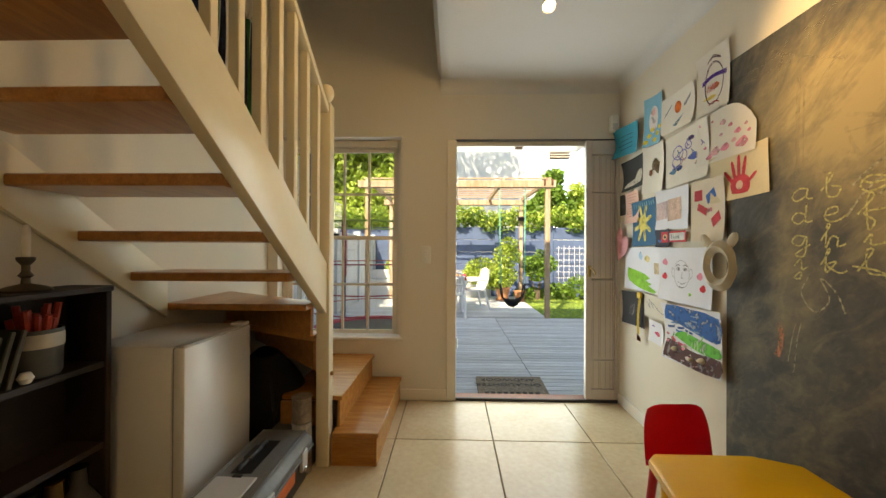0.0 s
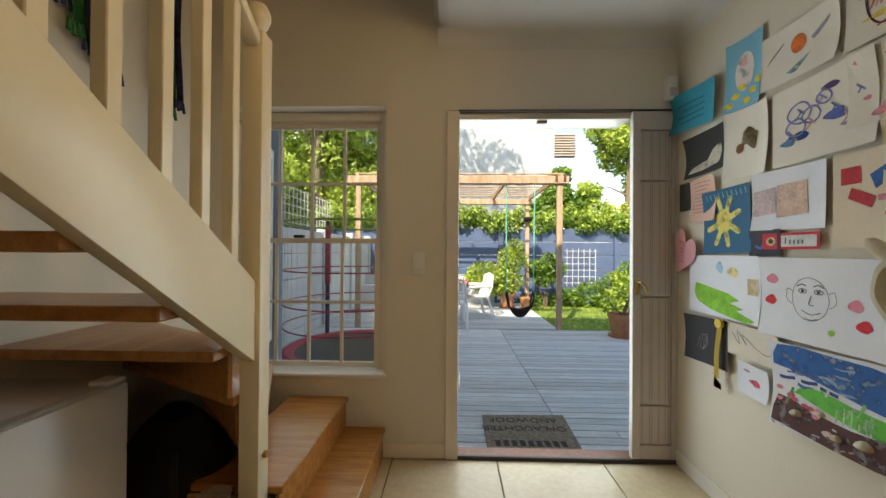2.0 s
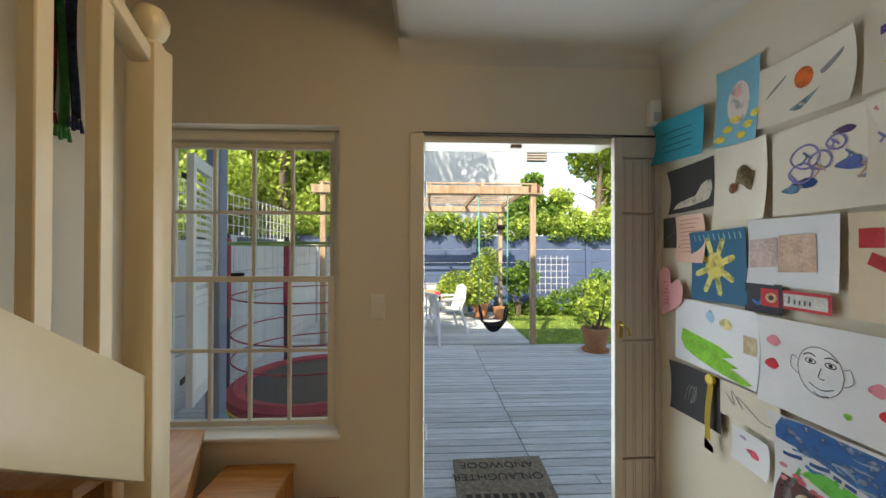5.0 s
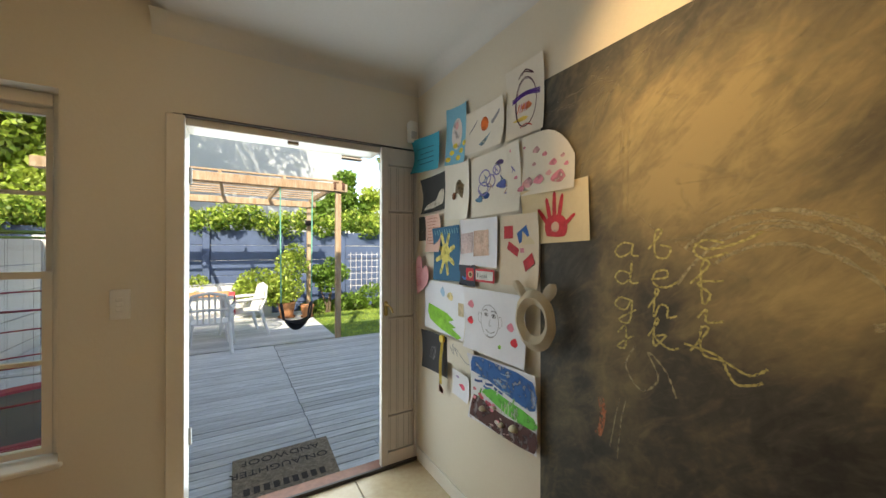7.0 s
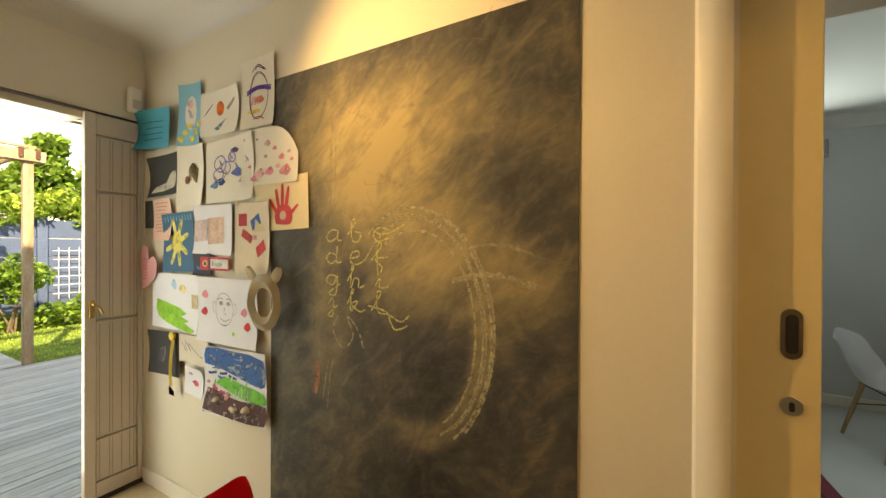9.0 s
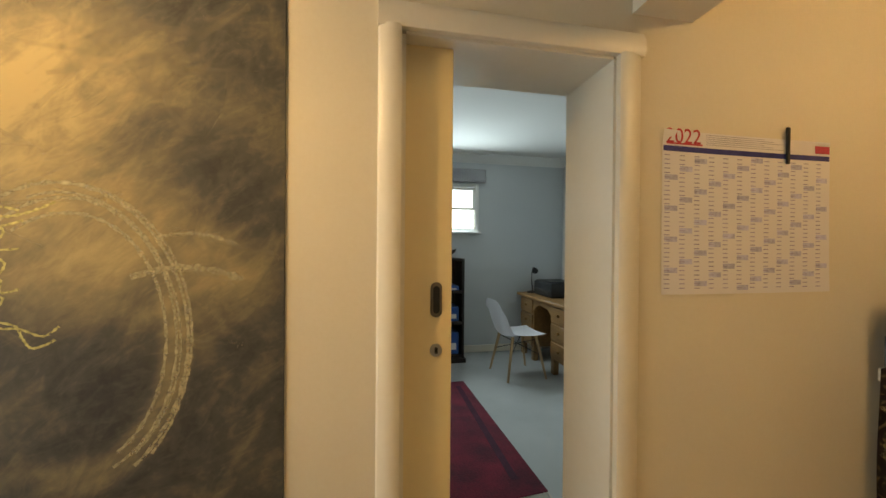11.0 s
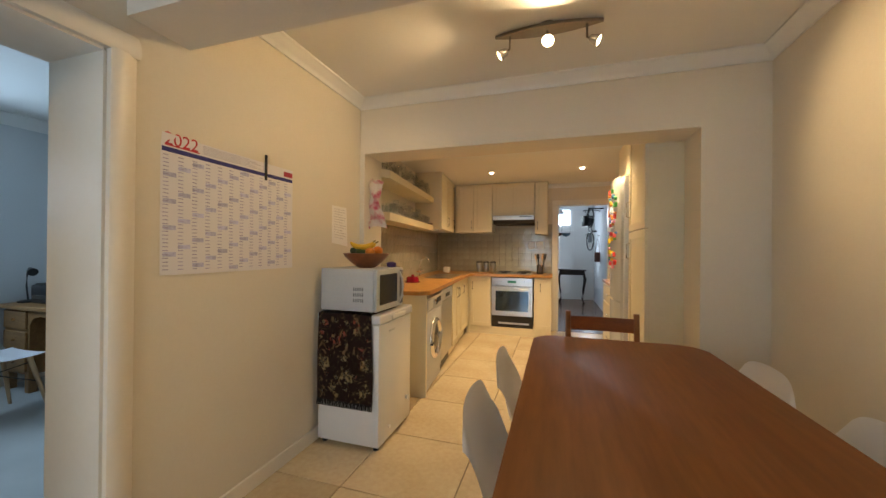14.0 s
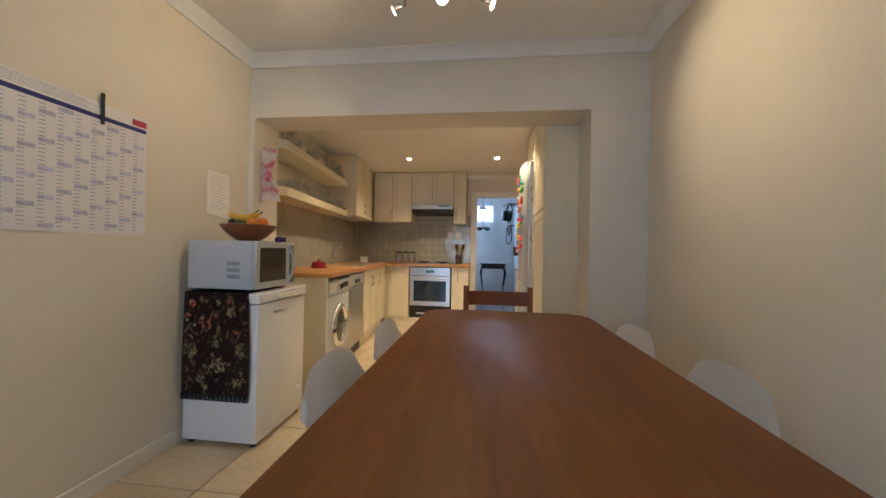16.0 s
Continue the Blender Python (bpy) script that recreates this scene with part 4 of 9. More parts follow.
def chalk_mat(name, color, lo=0.42, hi=0.66, scale=70):
    m = bpy.data.materials.new(name)
    m.use_nodes = True
    t = m.node_tree
    b = t.nodes["Principled BSDF"]
    b.inputs["Base Color"].default_value, b.inputs["Roughness"].default_value = (*color, 1), 0.95
    c = t.nodes.new("ShaderNodeTexCoord")
    n = t.nodes.new("ShaderNodeTexNoise")
    n.inputs["Scale"].default_value, n.inputs["Detail"].default_value = scale, 4
    r = t.nodes.new("ShaderNodeMapRange")
    r.inputs["From Min"].default_value, r.inputs["From Max"].default_value = lo, hi
    t.links.new(c.outputs["Object"], n.inputs["Vector"])
    t.links.new(n.outputs["Fac"], r.inputs["Value"])
    t.links.new(r.outputs["Result"], b.inputs["Alpha"])
    return m


CHALK = chalk_mat("yellow_chalk", (0.60, 0.55, 0.24), 0.10, 0.74, 90)
CHALK_W = chalk_mat("white_chalk", (0.50, 0.46, 0.31), 0.16, 0.85, 60)
CHALK_S = chalk_mat("smeared_chalk", (0.34, 0.30, 0.20), 0.36, 1.5, 22)
CHALK_P = chalk_mat("pink_chalk", (0.62, 0.26, 0.16), 0.25, 0.70, 60)
bb = thing("blackboard", "large black chalkboard panel with smeared chalk and letters", "blackboard")
part("board", bm_box(XR - 0.006, 0.475, 0.10, XR - 0.0005, 1.735, 2.076, 0.001), bb_mat, bb)


def ribbon(points, w, x, bm=None):
    """A flat chalk stroke on the board through (y, z) points."""
    bm = bm or bmesh.new()
    n = len(points)
    prev = None
    for i, (y, z) in enumerate(points):
        a, b = points[max(i - 1, 0)], points[min(i + 1, n - 1)]
        d = Vector((b[0] - a[0], b[1] - a[1]))
        d = d.normalized() if d.length else Vector((1, 0))
        q = w / 2 * (0.7 + 0.3 * math.sin(3 * i))
        cur = (bm.verts.new((x, y - d.y * q, z + d.x * q)), bm.verts.new((x, y + d.y * q, z - d.x * q)))
        if prev:
            bm.faces.new((prev[0], prev[1], cur[1], cur[0]))
        prev = cur
    return bm


def smooth_pts(pts, n=6):
    out = []
    for i in range(len(pts) - 1):
        p0, p1, p2, p3 = (pts[max(i - 1, 0)], pts[i], pts[i + 1], pts[min(i + 2, len(pts) - 1)])
        for k in range(n):
            t = k / n
            out.append(tuple(0.5 * (2 * p1[j] + (p2[j] - p0[j]) * t + (2 * p0[j] - 5 * p1[j] + 4 * p2[j] - p3[j]) * t * t + (3 * p1[j] - p0[j] - 3 * p2[j] + p3[j]) * t ** 3) for j in (0, 1)))
    return out + [pts[-1]]


# handwritten alphabet, each letter on a unit square
LETTERS = {
    "a": [(0.8, 0.5), (0.4, 0.55), (0.1, 0.25), (0.3, 0.0), (0.7, 0.2), (0.8, 0.5), (0.75, 0.1), (1.0, 0.05)],
    "b": [(0.0, 0.3), (0.4, 0.8), (0.45, 1.0), (0.25, 0.9), (0.25, 0.1), (0.6, 0.0), (0.75, 0.35), (0.4, 0.45)],
    "c": [(0.9, 0.5), (0.4, 0.6), (0.1, 0.3), (0.35, 0.0), (1.0, 0.2)],
    "d": [(0.7, 0.4), (0.3, 0.5), (0.1, 0.2), (0.4, 0.0), (0.7, 0.3), (0.75, 0.9), (0.7, 0.1), (1.0, 0.1)],
    "e": [(0.1, 0.25), (0.6, 0.35), (0.6, 0.6), (0.25, 0.5), (0.2, 0.1), (0.6, 0.0), (1.0, 0.25)],
    "f": [(0.0, 0.2), (0.5, 0.8), (0.4, 1.0), (0.3, 0.6), (0.35, -0.4), (0.55, -0.1), (0.2, 0.25), (0.9, 0.35)],
    "g": [(0.7, 0.5), (0.3, 0.55), (0.1, 0.25), (0.5, 0.1), (0.75, 0.5), (0.65, -0.35), (0.25, -0.3), (0.9, 0.15)],
    "h": [(0.0, 0.3), (0.35, 0.9), (0.25, 0.95), (0.2, 0.0), (0.4, 0.45), (0.65, 0.4), (0.65, 0.05), (0.95, 0.15)],
    "i": [(0.2, 0.2), (0.45, 0.5), (0.45, 0.1), (0.9, 0.2)],
    "j": [(0.2, 0.2), (0.5, 0.5), (0.5, -0.3), (0.2, -0.3), (0.8, 0.2)],
    "k": [(0.0, 0.3), (0.35, 0.9), (0.25, 0.9), (0.2, 0.0), (0.6, 0.45), (0.25, 0.3), (0.7, 0.0), (1.0, 0.1)],
    "l": [(0.0, 0.1), (0.5, 0.9), (0.3, 0.9), (0.35, 0.1), (0.9, 0.0), (1.5, -0.25), (1.9, 0.05)],
}
for row, (word, z) in enumerate((("abc", 1.375), ("def", 1.29), ("ghi", 1.20), ("jkl", 1.115))):
    for k, ch in enumerate(word):
        y0 = 1.415 - 0.115 * k
        sc = 0.082
        pts = [(y0 - sc * 1.05 * p, z + sc * q) for p, q in smooth_pts(LETTERS[ch])]
        part("chalk_letter", ribbon(pts, 0.0085, XR - 0.0066 - 0.00002 * k), CHALK, bb)
part("chalk_tail", ribbon(smooth_pts([(1.175, 1.415), (1.14, 1.40), (1.08, 1.415), (1.03, 1.441)]), 0.009, XR - 0.00665), CHALK, bb)
part("chalk_tail", ribbon(smooth_pts([(1.20, 1.14), (1.12, 1.125), (1.10, 1.09), (1.08, 1.065), (1.045, 1.075), (1.03, 1.085)]), 0.009, XR - 0.00666), CHALK, bb)
part("chalk_squiggle", ribbon(smooth_pts([(1.34, 1.10), (1.37, 1.03), (1.32, 0.97), (1.27, 1.02), (1.30, 1.09), (1.25, 1.05), (1.22, 0.98)]), 0.008, XR - 0.00667), CHALK_W, bb)
rs = random.Random(5)
# overlapping loops drawn round and round: half-axes, start and end of the sweep
LOOPS = ((0.236, 0.338, -0.5, 2.6, 0.012), (0.262, 0.372, -0.9, 2.7, 0.011), (0.272, 0.384, -0.3, 2.5, 0.009), (0.290, 0.415, -0.7, 2.55, 0.012), (0.299, 0.424, 0.1, 2.4, 0.010))
for k, (ry, rz, a0, a1, w) in enumerate(LOOPS):
    sweep = [a0 + (a1 - a0) * i / 40 for i in range(41)]
    pts = [(1.012 - ry * math.sin(a), 1.075 + rz * math.cos(a) + 0.008 * math.sin(2 * a + k)) for a in sweep]
    part("chalk_arc", ribbon(pts, w, XR - 0.0064 - 0.00004 * k), CHALK_W, bb)
    part("chalk_smear", ribbon(pts, w * 1.3, XR - 0.00615 - 0.00002 * k), CHALK_S, bb)
for k, (p, q, bend) in enumerate((((0.80, 1.352), (0.60, 1.335), 0.02), ((0.80, 1.345), (0.64, 1.36), 0.015), ((0.86, 1.245), (0.585, 1.238), 0.03), ((0.82, 1.255), (0.60, 1.22), 0.02), ((0.74, 1.06), (0.58, 1.05), 0.01), ((1.38, 1.85), (1.39, 1.45), 0.02), ((1.36, 1.80), (1.365, 1.50), 0.01), ((1.22, 1.60), (1.14, 1.46), -0.03), ((0.80, 1.74), (0.68, 1.82), 0.03), ((0.82, 1.79), (0.70, 1.80), 0.02), ((0.78, 1.82), (0.66, 1.77), 0.02), ((1.15, 1.98), (0.70, 1.62), 0.05), ((1.30, 1.90), (0.85, 1.95), 0.05))):
    pts = [(p[0] + (q[0] - p[0]) * i / 12, p[1] + (q[1] - p[1]) * i / 12 + bend * math.sin(math.pi * i / 12)) for i in range(13)]
    part("chalk_smear", ribbon(pts, 0.012 + 0.006 * (k % 3), XR - 0.0068 - 0.00001 * k), CHALK_W if k in (0, 2) else CHALK_S, bb)
for k in range(30):
    y, z = rs.uniform(0.62, 1.62), 1.25 + 0.75 * rs.random() ** 0.7
    a, ln = rs.uniform(-0.6, 1.3), rs.uniform(0.10, 0.40)
    c = rs.uniform(-0.6, 0.6)
    pts = [(max(0.49, y - ln * (i / 9 - 0.5) * math.cos(a) + c * 0.25 * ln * (i / 9 - 0.5) ** 2 * 4), z + ln * (i / 9 - 0.5) * math.sin(a)) for i in range(10)]
    part("chalk_smear", ribbon(pts, rs.uniform(0.004, 0.022), XR - 0.0062 - 0.00001 * k), CHALK_S, bb)
part("chalk_mark", ribbon([(1.46, 0.90), (1.45, 0.86), (1.455, 0.81), (1.47, 0.77)], 0.032, XR - 0.0066), CHALK_P, bb)
for k in range(2):
    part("chalk_mark", ribbon([(1.40 + 0.025 * k, 0.72 + 0.03 * (k % 2)), (1.385 + 0.02 * k, 0.86), (1.37 + 0.02 * k, 0.92)], 0.006, XR - 0.0068), CHALK_W, bb)

# ---- children's pictures on the wall ----
INK = {}


def ink(c):
    if c not in INK:
        INK[c] = mat("paint_mark", c, 0.8, 0.35, 18, 90, 0.05)
    return INK[c]


def brushed(c):
    key = ("brushed", c)
    if key not in INK:
        INK[key] = chalk_mat("brushed_paint", c, 0.18, 0.52, 26)
    return INK[key]


def paper_mat(c):
    key = ("paper", c)
    if key not in INK:
        INK[key] = mat("painted_paper", c, 0.85, 0.07, 5, 60, 0.05)
    return INK[key]


HAND_RED = (0.72, 0.05, 0.07)
stack = [0]


def paper(label, y0, y1, z0, z1, color, tilt=0.0, curl=0.008, name="drawing", off=0.0, group="pictures on the wall", drop=0.0):
    """A sheet on the wall. y0 is the edge towards the garden door. Returns the thing and a placer (u, v) -> point."""
    stack[0] += 1
    x = XR - 0.003 - 0.0007 * stack[0] - off
    cy, cz, w, h = (y0 + y1) / 2, (z0 + z1) / 2, y0 - y1, z1 - z0
    ph = stack[0] * 1.7

    def at(u, v, lift=0.0):
        a, b = (u - 0.5) * w, (v - 0.5) * h
        c, s = math.cos(tilt), math.sin(tilt)
        bend = curl * (0.5 + 0.5 * math.sin(ph + 2.2 * u)) * (abs(2 * v - 1) ** 2) + curl * 0.4 * (abs(2 * u - 1) ** 3)
        return (x - bend - lift, cy - (a * c - b * s), cz + a * s + b * c)

    t = thing(name, label, "picture" if name == "drawing" else name.replace("_", " "), group=group)
    part("sheet", bm_sheet(lambda u, v: at(u, v * (1 - drop * max(0.0, (u - 0.55) / 0.45) ** 2.5)), 12, 8), paper_mat(color), t)
    return t, at


def blob(t, at, pts, color, name="painted_shape", lift=0.0012, smooth_n=3):
    q = smooth_pts(list(pts) + [pts[0]], smooth_n)[:-1] if smooth_n else list(pts)
    bm = bmesh.new()
    vs = [bm.verts.new(at(u, v, lift)) for u, v in q]
    c = bm.verts.new(at(sum(u for u, v in q) / len(q), sum(v for u, v in q) / len(q), lift))
    for i in range(len(vs)):
        bm.faces.new((vs[i], vs[(i + 1) % len(vs)], c))
    return part(name, bm, brushed(color) if smooth_n and color != HAND_RED else ink(color), t)


def line(t, at, pts, color, w=0.004, name="pencil_line", lift=0.0014):
    q = [Vector(at(u, v, lift)) for u, v in smooth_pts(list(pts), 4)]
    bm = bmesh.new()
    prev = None
    for i, p in enumerate(q):
        d = (q[min(i + 1, len(q) - 1)] - q[max(i - 1, 0)])
        d = d.normalized() if d.length > 1e-9 else Vector((0, 1, 0))
        s = d.cross(Vector((1, 0, 0))) * w / 2
        cur = (bm.verts.new(p + s), bm.verts.new(p - s))
        if prev:
            bm.faces.new((prev[0], prev[1], cur[1], cur[0]))
        prev = cur
    return part(name, bm, ink(color), t)


def circle(cu, cv, ru, rv, n=10, wob=0.0):
    return [(cu + ru * (1 + wob * math.sin(5 * k)) * math.cos(2 * math.pi * k / n), cv + rv * (1 + wob * math.cos(7 * k)) * math.sin(2 * math.pi * k / n)) for k in range(n)]


CREAMP, WHITEP = (0.76, 0.71, 0.62), (0.74, 0.75, 0.81)
BLUE, REDC, PINKC, DARKC, GREENC, YEL, ORANGE, NAVY, TEAL = (0.03, 0.13, 0.42), (0.65, 0.04, 0.06), (0.72, 0.25, 0.33), (0.03, 0.03, 0.05), (0.25, 0.60, 0.05), (0.75, 0.60, 0.08), (0.75, 0.16, 0.03), (0.02, 0.06, 0.20), (0.02, 0.30, 0.42)

t, at = paper("teal paper card with dark writing hung by the door", 2.83, 2.5, 1.885, 2.1, TEAL, -0.06, 0.03, off=0.02)
for k in range(4):
    line(t, at, [(0.12 + 0.1 * (k % 2), 0.7 - 0.15 * k), (0.4, 0.71 - 0.15 * k), (0.75, 0.69 - 0.14 * k)], (0.01, 0.10, 0.16), 0.005)
t, at = paper("blue and yellow painting of a pale balloon", 2.46, 2.26, 1.875, 2.19, (0.18, 0.45, 0.60), -0.07, 0.02)
blob(t, at, circle(0.52, 0.52, 0.26, 0.27), (0.70, 0.62, 0.58))
blob(t, at, circle(0.5, 0.66, 0.09, 0.07), (0.72, 0.40, 0.38), lift=0.0018)
for k in range(6):
    blob(t, at, circle(0.14 + 0.16 * k % 0.9, 0.10 + 0.11 * (k % 3), 0.12, 0.045, 6), YEL, lift=0.0016 + 0.0001 * k)
t, at = paper("white painting with an orange sun and grey birds", 2.26, 1.95, 1.89, 2.105, CREAMP, -0.05, 0.02)
blob(t, at, circle(0.50, 0.60, 0.10, 0.16), ORANGE)
blob(t, at, [(0.08, 0.45), (0.28, 0.68), (0.30, 0.74), (0.14, 0.56)], (0.22, 0.22, 0.24))
blob(t, at, [(0.66, 0.60), (0.88, 0.78), (0.86, 0.70), (0.70, 0.54)], (0.28, 0.28, 0.30))
blob(t, at, [(0.36, 0.16), (0.6, 0.32), (0.66, 0.36), (0.5, 0.12)], (0.2, 0.3, 0.36))
t, at = paper("white crayon drawing of a striped egg", 1.935, 1.71, 1.885, 2.19, CREAMP, 0.0, 0.012)
line(t, at, circle(0.52, 0.46, 0.28, 0.34, 12) + [(0.80, 0.46)], (0.10, 0.03, 0.05), 0.004)
for k in range(4):
    line(t, at, [(0.16, 0.50 + 0.02 * k), (0.5, 0.56 + 0.015 * k), (0.90, 0.50 + 0.02 * k)], (0.10, 0.03, 0.28), 0.005, lift=0.0015 + 0.0001 * k)
for k in range(5):
    line(t, at, [(0.30 + 0.06 * k, 0.34), (0.36 + 0.06 * k, 0.46), (0.33 + 0.06 * k, 0.42)], ((0.75, 0.20, 0.10), (0.72, 0.30, 0.40))[k % 2], 0.006, lift=0.0016)
line(t, at, circle(0.53, 0.45, 0.27, 0.33, 12) + [(0.80, 0.45)], (0.10, 0.03, 0.10), 0.003, lift=0.0013)
line(t, at, [(0.35, 0.82), (0.5, 0.88), (0.75, 0.80), (0.55, 0.90), (0.45, 0.84)], (0.10, 0.03, 0.05), 0.005)
blob(t, at, circle(0.55, 0.40, 0.14, 0.05, 8, 0.3), (0.75, 0.22, 0.10))
blob(t, at, circle(0.42, 0.24, 0.18, 0.035, 8, 0.3), (0.72, 0.55, 0.12))
line(t, at, [(0.4, 0.12), (0.55, 0.15), (0.72, 0.10)], (0.55, 0.05, 0.05), 0.005)
t, at = paper("black card with a pale printed photograph", 2.745, 2.465, 1.63, 1.85, (0.035, 0.035, 0.035), 0.05, 0.02)
blob(t, at, [(0.10, 0.10), (0.85, 0.16), (0.92, 0.55), (0.70, 0.50), (0.62, 0.30), (0.2, 0.24)], (0.55, 0.50, 0.42), smooth_n=2)
t, at = paper("white paper with a brown collage shell", 2.46, 2.22, 1.565, 1.87, CREAMP, -0.04, 0.03)
sh = part("shell_body", bm_sheet(lambda u, v: at(0.36 + 0.34 * u + 0.06 * v, 0.42 + 0.24 * v + 0.05 * math.sin(5 * u), 0.002 + 0.018 * math.sin(math.pi * u) * math.sin(math.pi * v)), 10, 8), mat("brown_collage", (0.24, 0.17, 0.09), 0.8, 0.5, 20, 80, 0.3), t)
blob(t, at, circle(0.36, 0.42, 0.08, 0.07), (0.20, 0.07, 0.03), lift=0.006)
t, at = paper("white paper with blue and purple paint scribbles", 2.205, 1.84, 1.565, 1.862, CREAMP, 0.01, 0.015)
for k, (u, v, r) in enumerate(((0.30, 0.62, 0.12), (0.42, 0.55, 0.09), (0.26, 0.45, 0.10), (0.55, 0.70, 0.07))):
    line(t, at, circle(u, v, r, r * 1.1, 8, 0.1) + [(u + r, v)], (0.24, 0.22, 0.50), 0.007, lift=0.0014 + 0.0001 * k)
for k, (u, v, a, b, c) in enumerate(((0.30, 0.33, 0.10, 0.06, NAVY), (0.18, 0.28, 0.08, 0.05, (0.10, 0.24, 0.38)), (0.66, 0.45, 0.11, 0.07, (0.10, 0.14, 0.42)), (0.62, 0.80, 0.08, 0.04, (0.08, 0.05, 0.14)), (0.85, 0.30, 0.13, 0.04, (0.28, 0.26, 0.40)))):
    blob(t, at, circle(u, v, a, b, 8, 0.25), c, lift=0.0012 + 0.0001 * k)
for k in range(7):
    u, v = 0.14 + 0.11 * k, 0.30 + 0.08 * ((k * 3) % 5)
    line(t, at, [(u, v), (u + 0.06, v + 0.08), (u + 0.03, v + 0.14), (u + 0.10, v + 0.05)], ((0.26, 0.24, 0.52), (0.10, 0.18, 0.36), (0.60, 0.40, 0.30))[k % 3], 0.006, lift=0.0018)
t, at = paper("rounded white paper with pink paint dabs", 1.925, 1.56, 1.625, 1.872, CREAMP, 0.0, 0.012, drop=0.5)
for k, (u, v, r) in enumerate(((0.48, 0.72, 0.05), (0.6, 0.62, 0.035), (0.72, 0.45, 0.05), (0.35, 0.2, 0.08), (0.52, 0.22, 0.07), (0.8, 0.2, 0.09), (0.66, 0.3, 0.04), (0.2, 0.6, 0.025), (0.3, 0.82, 0.02), (0.85, 0.52, 0.03), (0.15, 0.35, 0.03), (0.1, 0.85, 0.04), (0.44, 0.5, 0.03), (0.9, 0.38, 0.03), (0.25, 0.12, 0.05))):
    blob(t, at, circle(u, v, r, r * 1.2, 7, 0.35), PINKC if k % 3 else (0.72, 0.40, 0.42), lift=0.0012 + 0.0001 * k)
t, at = paper("yellow-washed paper with a red painted handprint", 1.83, 1.5, 1.425, 1.65, (0.74, 0.62, 0.40), 0.035, 0.012)
HAND = (0.72, 0.05, 0.07)
blob(t, at, [(0.40, 0.12), (0.66, 0.10), (0.70, 0.32), (0.62, 0.46), (0.44, 0.46), (0.37, 0.30)], HAND)
for (u0, v0, u1, v1) in ((0.40, 0.36, 0.28, 0.60), (0.45, 0.44, 0.41, 0.76), (0.52, 0.45, 0.53, 0.84), (0.59, 0.44, 0.64, 0.78), (0.66, 0.28, 0.80, 0.44)):
    d = Vector((v0 - v1, u1 - u0)).normalized() * 0.028
    blob(t, at, [(u0 - d.x, v0 - d.y), (u0 + d.x, v0 + d.y), (u1 + d.x * 0.8, v1 + d.y * 0.8), (u1 - d.x * 0.8, v1 - d.y * 0.8)], HAND, lift=0.0014, smooth_n=2)
blob(t, at, circle(0.53, 0.27, 0.06, 0.09, 8), (0.74, 0.50, 0.38), lift=0.0018)
t, at = paper("small dark card stuck beside the door", 2.805, 2.68, 1.455, 1.61, (0.06, 0.06, 0.05), 0, 0.006)
line(t, at, [(0.2, 0.3), (0.8, 0.6)], (0.15, 0.15, 0.13), 0.003)
t, at = paper("pink card with lines of handwriting", 2.7, 2.515, 1.385, 1.61, (0.74, 0.47, 0.38), 0.0, 0.015)
for k in range(9):
    line(t, at, [(0.14, 0.9 - 0.085 * k), (0.5, 0.91 - 0.085 * k), (0.84 - 0.1 * (k % 3), 0.9 - 0.085 * k)], (0.50, 0.18, 0.14), 0.003)
t, at = paper("blue painting with a yellow handprint sun", 2.6, 2.31, 1.22, 1.53, (0.03, 0.13, 0.24), 0.03, 0.01)
blob(t, at, circle(0.45, 0.50, 0.17, 0.19), (0.70, 0.60, 0.16))
for k in range(8):
    a = 2 * math.pi * k / 8 + 0.3
    u0, v0, u1, v1 = 0.45 + 0.14 * math.cos(a), 0.5 + 0.16 * math.sin(a), 0.45 + 0.36 * math.cos(a), 0.5 + 0.40 * math.sin(a)
    d = Vector((-(math.sin(a)), math.cos(a))) * 0.04
    blob(t, at, [(u0 - d.x, v0 - d.y), (u0 + d.x, v0 + d.y), (u1 + d.x, v1 + d.y), (u1 - d.x, v1 - d.y)], (0.70, 0.62, 0.20), lift=0.0013 + 0.00005 * k, smooth_n=2)
for k in range(10):
    line(t, at, [(0.1 + 0.09 * k, 0.95), (0.12 + 0.09 * k, 0.86)], (0.20, 0.45, 0.50), 0.006, lift=0.0013)
t, at = paper("white collage with two pale pink squares", 2.295, 1.99, 1.315, 1.555, WHITEP, -0.02, 0.02)
blob(t, at, [(0.02, 0.24), (0.34, 0.28), (0.34, 0.72), (0.02, 0.68)], (0.72, 0.56, 0.56), smooth_n=0)
blob(t, at, [(0.36, 0.20), (0.78, 0.24), (0.76, 0.76), (0.36, 0.74)], (0.72, 0.50, 0.40), smooth_n=0, lift=0.002)
t, at = paper("buff paper with red and blue cut-out squares", 1.97, 1.73, 1.24, 1.55, (0.74, 0.62, 0.48), 0.0, 0.012)
for k, (u, v, a, b, c, r) in enumerate(((0.22, 0.76, 0.12, 0.09, REDC, 0.0), (0.60, 0.72, 0.14, 0.08, BLUE, 0.4), (0.34, 0.52, 0.15, 0.06, REDC, -0.4), (0.75, 0.34, 0.13, 0.08, REDC, 0.5), (0.58, 0.50, 0.05, 0.03, PINKC, 0.0))):
    q = [(-a, -b), (a, -b), (a, b), (-a, b)]
    blob(t, at, [(u + p * math.cos(r) - s * math.sin(r), v + p * math.sin(r) + s * math.cos(r)) for p, s in q], c, smooth_n=0, lift=0.0012 + 0.0002 * k)
